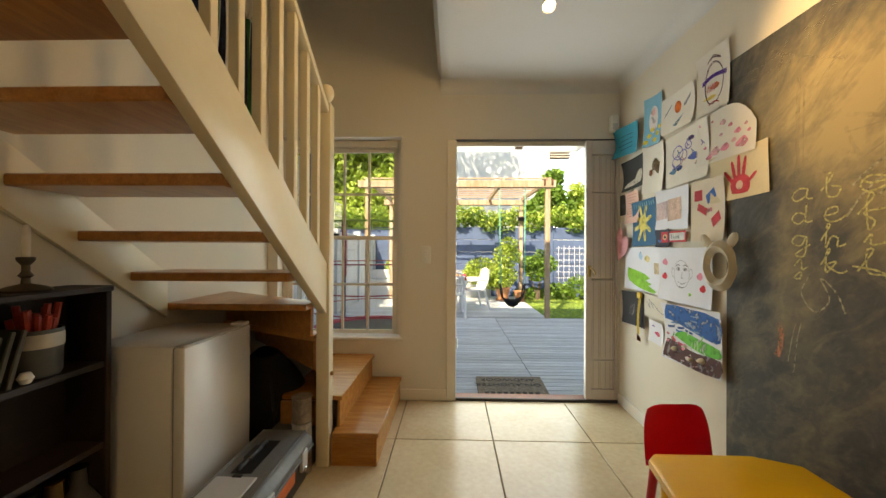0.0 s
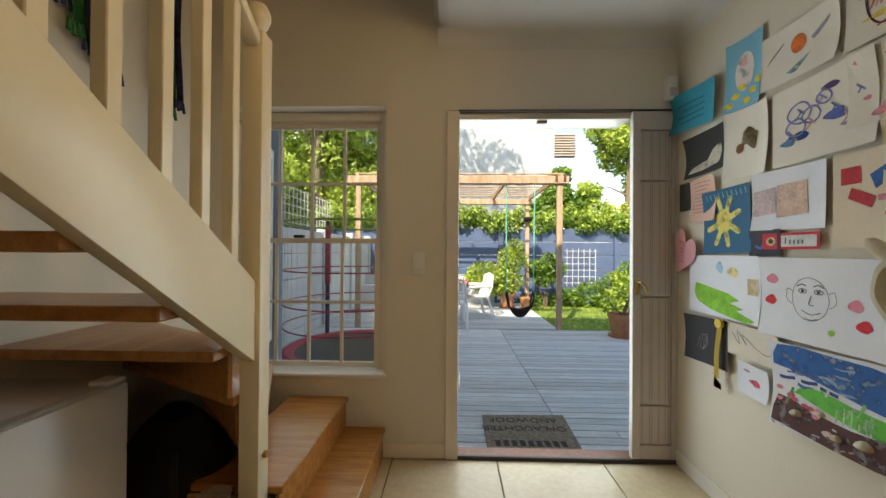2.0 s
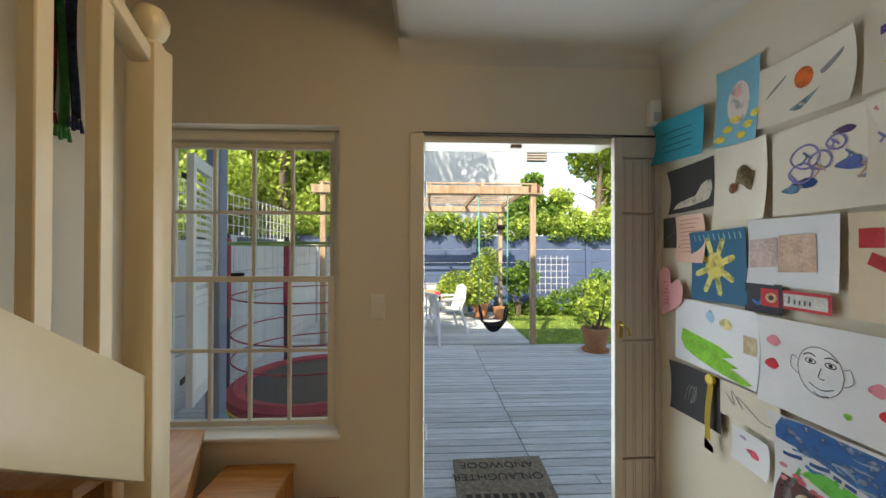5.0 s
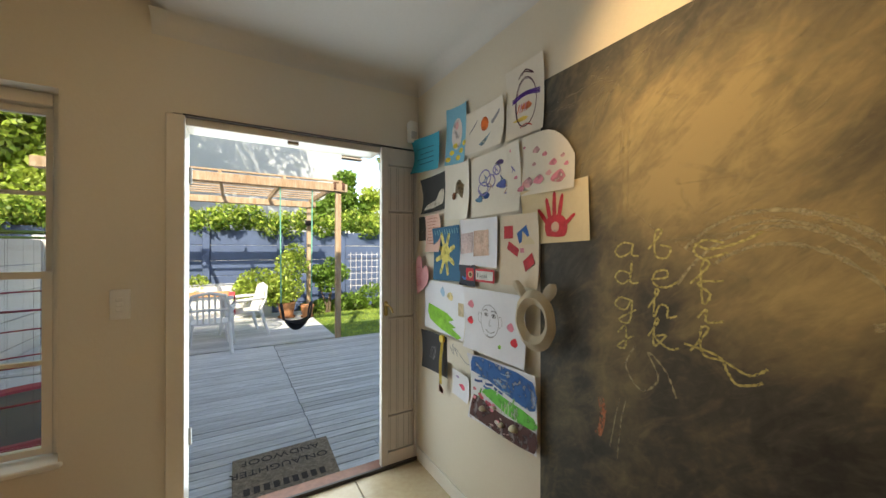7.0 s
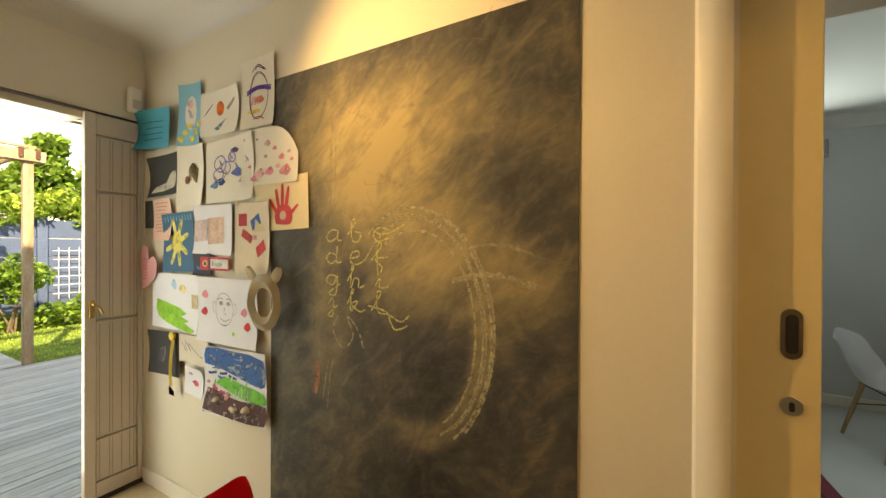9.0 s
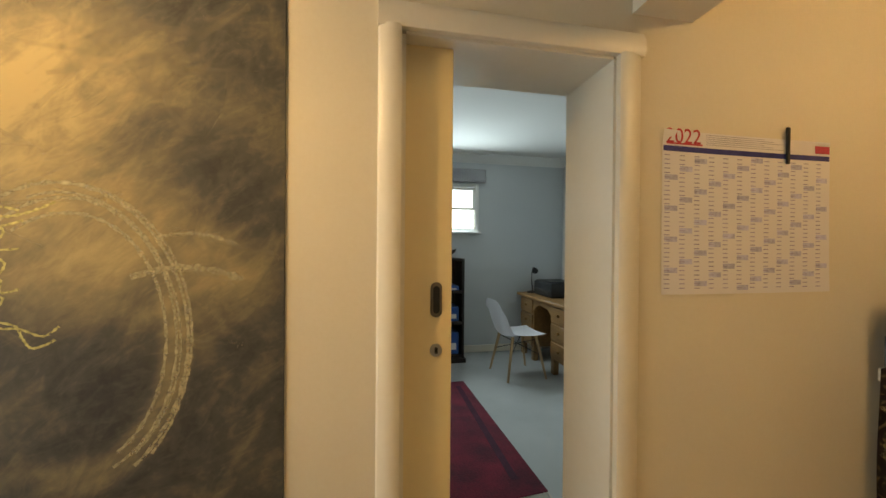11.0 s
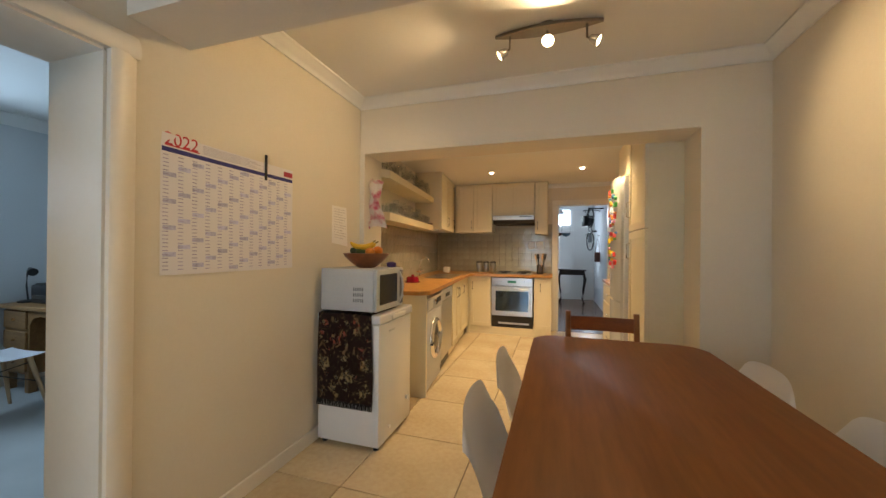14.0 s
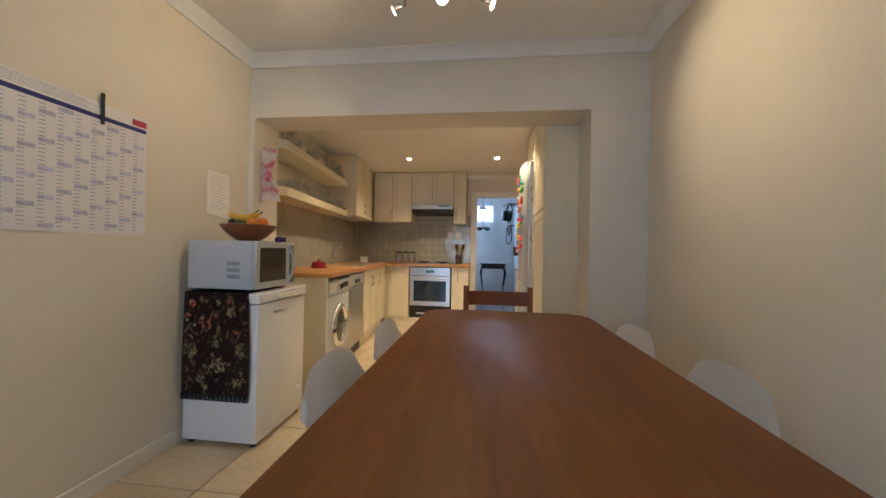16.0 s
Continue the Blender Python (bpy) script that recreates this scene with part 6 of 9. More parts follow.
part("cloth", bm_sheet(lambda u, v: runner(u, v), 14, 30, 0.004), run_mat, rn)
fringe = bmesh.new()
for k in range(46):
    x = 0.866 + 0.40 * k / 45
    bm_tube([(x, -1.757, 0.30), (x + 0.003 * math.sin(k * 2.1), -1.753, 0.262)], 0.004, 5, bm=fringe)
part("fringe", fringe, DARKCLOTH, rn)
FL = [chalk_mat("tapestry_gold", (0.30, 0.22, 0.11), 0.34, 0.66, 45), chalk_mat("tapestry_rose", (0.32, 0.09, 0.06), 0.34, 0.66, 45)]
FLOWERS = [(0.36, 0.70, 0.045, 1), (0.14, 0.54, 0.05, 0), (0.90, 0.55, 0.045, 0), (0.58, 0.46, 0.045, 0), (0.74, 0.76, 0.032, 0), (0.16, 0.80, 0.028, 1), (0.30, 0.38, 0.032, 0), (0.82, 0.37, 0.034, 0), (0.52, 0.58, 0.028, 0)]
rf2 = random.Random(17)
FLOWERS += [(rf2.uniform(0.05, 0.95), rf2.uniform(0.31, 0.84), rf2.uniform(0.010, 0.020), k % 3 == 0) for k in range(46)]
for k, (u, z, r, c) in enumerate(FLOWERS):
    bm = bmesh.new()
    cx = 0.868 + 0.40 * (1 - u)
    n = 20
    vs = []
    for i in range(n):
        rr = r * (0.62 + 0.38 * abs(math.cos(2.5 * 2 * math.pi * i / n + k)))
        vs.append(bm.verts.new((cx + rr * math.cos(2 * math.pi * i / n), -1.7495 + 0.00003 * k, z + rr * math.sin(2 * math.pi * i / n))))
    ctr = bm.verts.new((cx, -1.7495 + 0.00003 * k, z))
    for i in range(n):
        bm.faces.new((vs[i], vs[(i + 1) % n], ctr))
    part("woven_flower", bm, FL[c], rn)

mw = thing("microwave", "silver microwave oven on top of the freezer", "microwave")
part("casing", bm_box(0.865, -2.165, 0.885, 1.25, -1.762, 1.157, 0.006, 2), SILVER, mw)
mface = part("front_panel", bm_box(0.838, -2.165, 0.885, 0.864, -1.762, 1.157, 0.006), SILVER, mw)
part("door_window", bm_box(0.834, -2.06, 0.925, 0.839, -1.80, 1.12, 0.003), mat("dark_oven_glass", (0.015, 0.017, 0.02), 0.08, 0.1), mface)
part("door_handle", bm_tube([(0.836, -2.09, 0.91), (0.812, -2.095, 0.96), (0.808, -2.095, 1.02), (0.812, -2.095, 1.08), (0.836, -2.09, 1.13)], 0.008), SILVER, mface)
part("control_strip", bm_box(0.834, -2.155, 0.90, 0.839, -2.105, 1.14, 0.002), mat("grey_controls", (0.14, 0.14, 0.16), 0.4), mface)
# vent openings are not cut; grey bars carry their shade as colour
for k in range(3):
    for j in range(6):
        part("vent_slot", bm_box(0.935 + 0.013 * j, -1.7625, 0.945 + 0.036 * k, 0.942 + 0.013 * j, -1.7605, 0.967 + 0.036 * k), mat("vent_shade", (0.16, 0.17, 0.18), 0.6) if "vent_shade" not in bpy.data.materials else bpy.data.materials["vent_shade"], mw)
for x in (0.9, 1.21):
    for y in (-2.13, -1.80):
        part("foot", bm_cyl(0.012, 0.012, 0.871, 0.886, 10, at=(x, y)), BLACK, mw)

bowl = thing("fruit_bowl", "turned wooden fruit bowl on the microwave", "bowl", pose(1.03, -1.97, 1.157) @ Matrix.Scale(1.16, 4))
part("bowl_body", bm_lathe([(0.045, 0), (0.055, 0.004), (0.09, 0.03), (0.125, 0.065), (0.138, 0.085), (0.133, 0.087), (0.115, 0.066), (0.08, 0.035), (0.0, 0.014)], 36), mat("turned_red_wood", (0.24, 0.075, 0.025), 0.35, 0.3, 6, 30, 0.04), bowl)
FRUIT = "fruit in the bowl"


def fruit(name, label, x, y, z, rx, ry, rz, color):
    bm = bm_lathe([(0.0, -1), (0.35, -0.94), (0.7, -0.72), (0.95, -0.32), (1.0, 0.05), (0.88, 0.5), (0.6, 0.82), (0.25, 0.97), (0.0, 0.98)], 18)
    for v in bm.verts:
        v.co = Vector((v.co.x * rx, v.co.y * ry, v.co.z * rz))
    single(name, bm, mat(name + "_skin", color, 0.45, 0.25, 12, 90, 0.15), label, name, FRUIT, m=pose(1.03 + x, -1.97 + y, 1.175 + z, 8, 80 if name == "avocado" else 0, 30))


fruit("orange", "bright orange lying in the fruit bowl", -0.075, -0.02, 0.098, 0.036, 0.036, 0.034, (0.80, 0.22, 0.01))
fruit("orange", "second orange in the fruit bowl", -0.055, 0.05, 0.09, 0.034, 0.034, 0.032, (0.78, 0.25, 0.02))
fruit("avocado", "dark green avocado in the fruit bowl", 0.07, 0.02, 0.095, 0.03, 0.03, 0.045, (0.035, 0.06, 0.015))
fruit("avocado", "green avocado in the fruit bowl", 0.01, 0.04, 0.09, 0.03, 0.03, 0.045, (0.05, 0.09, 0.02))
fruit("avocado", "small green avocado at the bowl rim", 0.03, -0.06, 0.095, 0.028, 0.028, 0.04, (0.05, 0.08, 0.02))
for k in range(2):
    bn = thing("banana", "ripe yellow banana on top of the fruit", "banana", pose(1.04, -1.955 + 0.025 * k, 1.157 + 0.136 + 0.006 * k), group=FRUIT)
    pts = [(0.11 * math.cos(a) * 0.85, 0.01 * k, 0.06 * (1 - math.sin(a)) * 0.9) for a in [math.pi * (0.12 + 0.76 * i / 10) for i in range(11)]]
    part("banana_body", bm_tube(pts, [0.006, 0.012, 0.016, 0.018, 0.019, 0.019, 0.019, 0.018, 0.016, 0.012, 0.006], 8), mat("banana_skin", (0.80, 0.48, 0.03), 0.5, 0.2, 12, 60) if k == 0 else bpy.data.materials["banana_skin"], bn)
    part("stalk", bm_tube([pts[-1], (pts[-1][0] - 0.02, 0.01 * k, pts[-1][2] + 0.012)], 0.005, 6), mat("banana_stalk", (0.25, 0.2, 0.05), 0.7) if k == 0 else bpy.data.materials["banana_stalk"], bn)
single("purple_jar", bm_lathe([(0.03, 0), (0.035, 0.01), (0.035, 0.03), (0.02, 0.038), (0.0, 0.04)], 18), mat("purple_lid", (0.06, 0.03, 0.16), 0.4), "small purple lidded jar on the microwave", "jar", m=pose(0.91, -2.12, 1.157))

# apron hung at the opening
CLOTH = mat("white_pink_cloth", (0.82, 0.78, 0.76), 0.9, 0.3, 14, 60, 0.3, second=(0.66, 0.12, 0.22), mixlo=0.40, mixhi=0.42)
ap = thing("oven_glove", "white and pink oven glove hanging in the kitchen opening", "oven glove")
part("cloth", bm_sheet(lambda u, v: (1.262 - 0.165 * u * (0.78 + 0.22 * math.cos(5 * v)), -2.42 + 0.035 * math.sin(math.pi * u) + 0.012 * math.sin(15 * v + 6 * u), 1.455 + 0.385 * v + 0.02 * math.sin(3 * u)), 12, 16, 0.012), CLOTH, ap)
part("loop", bm_tube([(1.235, -2.43, 1.84), (1.25, -2.43, 1.875), (1.262, -2.43, 1.85)], 0.004, 6), CLOTH, ap)
part("hook", bm_tube([(1.266, -2.43, 1.86), (1.24, -2.43, 1.86), (1.238, -2.43, 1.88)], 0.004, 6), CHROME, ap)

# ---- kitchen ----
GAP = mat("dark_gap", (0.03, 0.025, 0.02), 0.8)
KX = 0.83          # front of the run along the east wall
KY = -5.22         # front of the run along the south wall
TOPZ = 0.925


def shaker_door(parent, axis, at_, a0, a1, z0, z1, handle=None, name="door"):
    """A framed cabinet door. axis x: it lies in a plane x = at_ facing -x; axis y: plane y = at_ facing +y."""
    def bx(p0, q0, p1, q1, d0, d1):
        return (at_ - d1, p0, q0, at_ - d0, p1, q1) if axis == "x" else (p0, at_ + d0, q0, p1, at_ + d1, q1)
    f = 0.055
    fr = [bx(a0, z0, a0 + f, z1, 0, 0.02), bx(a1 - f, z0, a1, z1, 0, 0.02), bx(a0 + f, z0, a1 - f, z0 + f, 0, 0.02), bx(a0 + f, z1 - f, a1 - f, z1, 0, 0.02)]
    if a1 - a0 < 0.16:
        fr = [bx(a0, z0, a1, z1, 0, 0.02)]
    d = part(name, bm_boxes(fr, 0.002), CAB, parent)
    if a1 - a0 >= 0.16:
        part("panel", bm_boxes([bx(a0 + f - 0.002, z0 + f - 0.002, a1 - f + 0.002, z1 - f + 0.002, 0.004, 0.011)]), CAB, d)
    if handle:
        ha, hz, hl = handle
        pt = (lambda z, o: (at_ - o, ha, z)) if axis == "x" else (lambda z, o: (ha, at_ + o, z))
        part("handle", bm_tube([pt(hz, 0.02), pt(hz + 0.01, 0.042), pt(hz + hl - 0.01, 0.042), pt(hz + hl, 0.02)], 0.005, 8), mat("bronze_handle", (0.09, 0.07, 0.05), 0.4, 0.1, metal=0.7) if "bronze_handle" not in bpy.data.materials else bpy.data.materials["bronze_handle"], d)
    return d


wt = thing("worktop", "L-shaped oiled wood kitchen worktop", "worktop")
part("slab", bm_prism([splayed(KW - 0.002, -2.64), splayed(0.90, -2.64), splayed(0.81, -2.70), splayed(0.81, -5.12), (0.98, -5.195), (-0.185, -5.195), (-0.185, YK + 0.001), (1.765, YK + 0.001)], "z", TOPZ - 0.038, TOPZ, bevel=0.005), WORKTOP, wt)
ep = single("end_panel", bm_box(0.835, -2.69, 0.0, KW - 0.002, -2.665, TOPZ - 0.039, 0.002), CAB, "cream end panel under the worktop", "panel")
# washing machine
wm = thing("washing_machine", "silver front-loading washing machine under the worktop", "washing machine")
part("cabinet", bm_box(0.86, -3.305, 0.02, 1.29, -2.71, 0.855, 0.006), SILVER, wm)
part("front", bm_box(0.842, -3.305, 0.10, 0.862, -2.71, 0.72, 0.008, 2), SILVER, wm)
part("kick_panel", bm_box(0.85, -3.30, 0.02, 0.861, -2.715, 0.098, 0.003), SILVER, wm)
cp = part("control_panel", bm_box(0.838, -3.305, 0.725, 0.862, -2.71, 0.85, 0.008, 2), SILVER, wm)
part("dial", bm_tube([(0.838, -2.98, 0.79), (0.815, -2.98, 0.79)], 0.026, 18), CHROME, cp)
part("drawer_front", bm_box(0.832, -2.90, 0.745, 0.839, -2.73, 0.83, 0.004), WHITE, cp)
part("display", bm_box(0.834, -3.25, 0.77, 0.839, -3.08, 0.82, 0.002), BLACK, cp)


def torus_pts(cy, cz, r, x, n=32):
    return [(x, cy + r * math.cos(2 * math.pi * k / n), cz + r * math.sin(2 * math.pi * k / n)) for k in range(n)]


dr = part("door", bm_tube(torus_pts(-3.0, 0.45, 0.165, 0.835), 0.03, 10, closed=True), CHROME, wm)
part("porthole", bm_lathe([(0.0, -0.03), (0.08, -0.025), (0.13, -0.008), (0.15, 0.0), (0.14, 0.01), (0.0, 0.01)], 28), mat("dark_door_glass", (0.03, 0.032, 0.035), 0.06, 0.1), dr).matrix_world = Matrix.Translation((0.84, -3.0, 0.45)) @ Matrix.Rotation(radians(90), 4, "Y")
part("door_grip", bm_box(0.795, -3.20, 0.41, 0.815, -3.165, 0.50, 0.005), SILVER, dr)
dw = thing("dishwasher", "silver dishwasher beside the washing machine", "dishwasher")
part("cabinet", bm_box(0.865, -3.905, 0.10, 1.29, -3.315, 0.87, 0.004), SILVER, dw)
dd = part("door", bm_box(0.842, -3.905, 0.12, 0.866, -3.315, 0.74, 0.006), STEEL, dw)
dp = part("control_panel", bm_box(0.838, -3.905, 0.745, 0.866, -3.315, 0.865, 0.006), SILVER, dw)
part("handle_recess", bm_box(0.834, -3.72, 0.77, 0.839, -3.50, 0.81, 0.003), BLACK, dp)
part("plinth", bm_box(0.88, -3.905, 0.0, 1.29, -3.315, 0.10), BLACK, dw)


def base_unit(axis, a0, a1, doors, label):
    u = thing("base_cabinet", label, "cabinet", group="kitchen base cabinets")
    if axis == "x":
        part("body", bm_box(KX + 0.022, a0, 0.11, KW - 0.002, a1, TOPZ - 0.04), CAB, u)
        part("plinth", bm_box(KX + 0.06, a0, 0.0, KX + 0.078, a1, 0.11), CAB, u)
    else:
        part("body", bm_box(a0, YK + 0.002, 0.11, a1, KY - 0.022, TOPZ - 0.04), CAB, u)
        part("plinth", bm_box(a0, KY - 0.04, 0.0, a1, KY - 0.022, 0.11), CAB, u)
    for d0, d1, h in doors:
        shaker_door(u, axis, KX + 0.022 if axis == "x" else KY - 0.022, d0, d1, 0.125, TOPZ - 0.05, (h, 0.68, 0.12))
    return u


sink_unit = base_unit("x", -4.62, -3.91, [(-4.26, -3.915, -4.22), (-4.615, -4.27, -4.31)], "cream base cabinet below the sink")
corner_unit = base_unit("x", -5.20, -4.622, [(-5.18, -4.63, -4.68)], "cream corner base cabinet")
base_unit("y", 0.715, 1.045, [(0.72, 1.04, 1.0)], "cream base cabinet beside the oven")
base_unit("y", -0.175, 0.075, [(-0.17, 0.07, -0.02)], "narrow cream base cabinet beside the oven")
single("corner_post", bm_box(1.047, KY - 0.06, 0.0, 1.10, KY - 0.015, TOPZ - 0.04, 0.002), CAB, "cream corner filler between the base cabinets", "panel")
ov = thing("built_in_oven", "stainless steel built-in oven with blue-lit glass door", "oven")
part("body", bm_box(0.085, YK + 0.05, 0.12, 0.705, KY - 0.02, TOPZ - 0.042), GAP, ov)
of = part("oven_door", bm_box(0.09, KY - 0.02, 0.30, 0.70, KY + 0.012, 0.745, 0.005), STEEL, ov)
# blue of the mirrored daylight is put into the glass colour
part("oven_glass", bm_box(0.15, KY + 0.011, 0.37, 0.64, KY + 0.016, 0.675, 0.003), mat("mirror_oven_glass", (0.10, 0.14, 0.19), 0.03, 0.05, metal=0.9), of)
part("oven_handle", bm_tube([(0.15, KY + 0.012, 0.71), (0.15, KY + 0.05, 0.712), (0.64, KY + 0.05, 0.712), (0.64, KY + 0.012, 0.71)], 0.009), STEEL, of)
oc = part("control_panel", bm_box(0.09, KY - 0.02, 0.75, 0.70, KY + 0.012, 0.875, 0.004), STEEL, ov)
for x in (0.22, 0.57):
    part("knob", bm_tube([(x, KY + 0.012, 0.815), (x, KY + 0.035, 0.815)], 0.02, 16), STEEL, oc)
part("clock", bm_box(0.33, KY + 0.011, 0.795, 0.46, KY + 0.015, 0.835), mat("clock_display", (0.02, 0.10, 0.06), 0.2, 0, emit=0.15), oc)
part("drawer_gap", bm_box(0.09, KY - 0.02, 0.165, 0.70, KY - 0.008, 0.29), GAP, ov)
part("grill_pan", bm_box(0.14, KY - 0.10, 0.17, 0.60, KY - 0.006, 0.20, 0.004), STEEL, ov)
part("plinth", bm_box(0.076, KY - 0.04, 0.0, 0.714, KY - 0.022, 0.155), CAB, ov)
hob = thing("gas_hob", "stainless four-burner gas hob in the worktop", "hob")
part("plate", bm_box(0.11, -5.70, TOPZ, 0.68, -5.26, TOPZ + 0.008, 0.003), STEEL, hob)
for x in (0.24, 0.54):
    for y in (-5.58, -5.38):
        part("burner", bm_lathe([(0.045, 0), (0.045, 0.012), (0.03, 0.016), (0.028, 0.022), (0.0, 0.024)], 18, at=(x, y, TOPZ + 0.008)), BLACK, hob)
        part("pan_support", bm_boxes([(x - 0.09, y - 0.004, TOPZ + 0.024, x + 0.09, y + 0.004, TOPZ + 0.034), (x - 0.004, y - 0.09, TOPZ + 0.024, x + 0.004, y + 0.09, TOPZ + 0.034), (x - 0.092, y - 0.004, TOPZ + 0.008, x - 0.084, y + 0.004, TOPZ + 0.034), (x + 0.084, y - 0.004, TOPZ + 0.008, x + 0.092, y + 0.004, TOPZ + 0.034)]), BLACK, hob)
ch = thing("cooker_hood", "slim steel cooker hood under the wall cabinets", "cooker hood")
part("housing", bm_prism([(YK + 0.002, 1.70), (-5.36, 1.70), (-5.33, 1.76), (-5.33, 1.815), (YK + 0.002, 1.815)], "x", 0.085, 0.71, bevel=0.003), BLACK, ch)
part("visor", bm_box(0.08, -5.335, 1.76, 0.715, -5.32, 1.83, 0.004), STEEL, ch)
part("switch_strip", bm_box(0.12, -5.322, 1.80, 0.30, -5.317, 1.815), BLACK, ch)


def wall_unit(axis, a0, a1, z0, z1, doors, label, depth=0.33):
    u = thing("wall_cabinet", label, "cabinet", group="kitchen wall cabinets")
    if axis == "x":
        part("body", bm_box(KW - depth, a0, z0, KW - 0.002, a1, z1), CAB, u)
    else:
        part("body", bm_box(a0, YK + 0.002, z0, a1, YK + depth, z1), CAB, u)
    for d0, d1, h in doors:
        shaker_door(u, axis, KW - depth if axis == "x" else YK + depth, d0, d1, z0 + 0.004, z1 - 0.004, (h, z0 + 0.06, 0.13) if h is not None else None)
    return u


east_unit = wall_unit("x", -5.52, -4.44, 1.575, 2.355, [(-4.90, -4.445, -4.86), (-5.36, -4.905, -5.32)], "cream double wall cabinet over the sink", 0.36)
wall_unit("y", 0.745, 1.36, 1.575, 2.355, [(0.75, 1.045, None), (1.05, 1.345, 1.08)], "cream double wall cabinet beside the hood")
wall_unit("y", 0.085, 0.742, 1.835, 2.355, [(0.09, 0.411, None), (0.416, 0.738, None)], "cream short wall cabinet above the hood")
wall_unit("y", -0.11, 0.08, 1.55, 2.355, [(-0.105, 0.075, 0.04)], "narrow cream wall cabinet by the door")
# under-cabinet light
ul = thing("under_cabinet_light", "slim grey light under the wall cabinet", "light")
part("casing", bm_box(1.16, -5.0, 1.547, 1.28, -4.5, 1.575, 0.006), SILVER, ul)

# glass shelves
shelves = []
for z, label in ((1.555, "cream wall shelf crowded with drinking glasses"), (1.935, "upper cream wall shelf with wine glasses")):
    sh = thing("glass_shelf", label, "shelf")
    part("shelf_board", bm_prism([(KW - 0.002, -2.645), (1.27, -2.645), (1.205, -2.72), (1.215, -4.435), (KW - 0.002, -4.435)], "z", z, z + 0.06, bevel=0.004), CAB, sh)
    part("lip", bm_prism([(1.268, -2.64), (1.199, -2.718), (1.209, -4.435), (1.215, -4.435), (1.205, -2.72), (1.27, -2.645)], "z", z - 0.004, z + 0.068), CAB, sh)
    shelves.append(sh)
wineglass = thing("wine_glass", "clear stemmed wine glass on the shelf", "glass", K_TURN @ pose(1.26, -2.85, 1.996), "glasses on the shelves")
part("glass_body", bm_lathe([(0.03, 0), (0.03, 0.003), (0.004, 0.006), (0.004, 0.07), (0.025, 0.09), (0.034, 0.12), (0.03, 0.16)], 14, top=False), THINGLASS, wineglass)
tumbler = thing("tumbler", "clear drinking glass on the shelf", "glass", K_TURN @ pose(1.26, -2.85, 1.616), "glasses on the shelves")
part("glass_body", bm_lathe([(0.027, 0), (0.03, 0.06), (0.033, 0.11)], 14, top=False), THINGLASS, tumbler)
rg = random.Random(4)
for row in range(2):
    for k in range(15):
        if row == 0 and k == 0:
            continue
        x, y = 1.255 + 0.11 * row + rg.uniform(-0.01, 0.01), -2.80 - 0.105 * k + rg.uniform(-0.012, 0.012)
        copy_thing(wineglass if rg.random() < 0.75 else tumbler, K_TURN @ pose(x, y, 1.996))
        copy_thing(tumbler if rg.random() < 0.6 else wineglass, K_TURN @ pose(x, y, 1.616))
kb = thing("small_bowl", "small brown bowl at the end of the shelf", "bowl", K_TURN @ pose(1.25, -4.38, 1.616))
part("bowl_body", bm_lathe([(0.02, 0), (0.03, 0.005), (0.045, 0.03), (0.04, 0.03), (0.0, 0.008)], 16), mat("brown_bowl_glaze", (0.12, 0.05, 0.03), 0.4), kb)

# splash-back tiles are pieces, built last
wall_sp = tagged(new("tile_splashback"), "glossy grey-beige square tiles above the worktop", "tiles", kind="structure")

# things on the worktop
sk = thing("kitchen_sink", "stainless steel sink with drainer", "sink")
part("rim", bm_boxes([(0.89, -4.95, TOPZ, 1.24, -4.93, TOPZ + 0.006), (0.89, -4.12, TOPZ, 1.24, -4.10, TOPZ + 0.006), (0.89, -4.93, TOPZ, 0.91, -4.12, TOPZ + 0.006), (1.22, -4.93, TOPZ, 1.24, -4.12, TOPZ + 0.006)], 0.002), STEEL, sk)
part("drainer", bm_boxes([(0.91, -4.93 + 0.04 * k, TOPZ, 1.22, -4.905 + 0.04 * k, TOPZ + 0.004) for k in range(9)]), STEEL, sk)
part("basin", bm_box(0.91, -4.50, TOPZ, 1.22, -4.12, TOPZ + 0.003), STEEL, sk)
tap = thing("kitchen_tap", "chrome swan-neck mixer tap at the sink", "tap", pose(1.40, -4.45, TOPZ))
part("spout", bm_tube([(0, 0, 0), (0, 0, 0.16), (-0.02, 0, 0.23), (-0.07, 0, 0.26), (-0.12, 0, 0.235), (-0.13, 0, 0.19)], 0.010, 10), CHROME, tap)
part("body", bm_tube([(0, -0.09, 0.07), (0, 0.09, 0.07)], 0.014, 10), CHROME, tap)
for y in (-0.1, 0.1):
    part("tap_handle", bm_tube([(-0.02, y, 0.07), (0, y, 0.075), (0.02, y, 0.07)], 0.016, 10), CHROME, tap)
for k in range(3):
    cn = thing("canister", "brushed steel kitchen canister with glass lid", "canister", pose(0.985 - 0.115 * k, -5.64, TOPZ), group="three steel canisters")
    part("body", bm_lathe([(0.045, 0), (0.047, 0.005), (0.047, 0.15), (0.045, 0.155)], 20), STEEL, cn)
    part("lid", bm_lathe([(0.048, 0.155), (0.048, 0.175), (0.02, 0.185), (0.0, 0.187)], 20), mat("dark_lid", (0.06, 0.05, 0.04), 0.3) if k == 0 else bpy.data.materials["dark_lid"], cn)
up = thing("utensil_pot", "dark pot of wooden and black kitchen utensils", "utensil pot", pose(0.0, -5.55, TOPZ))
part("pot", bm_lathe([(0.045, 0), (0.05, 0.005), (0.05, 0.14), (0.046, 0.14), (0.045, 0.02)], 20), mat("dark_pot", (0.05, 0.035, 0.03), 0.4), up)
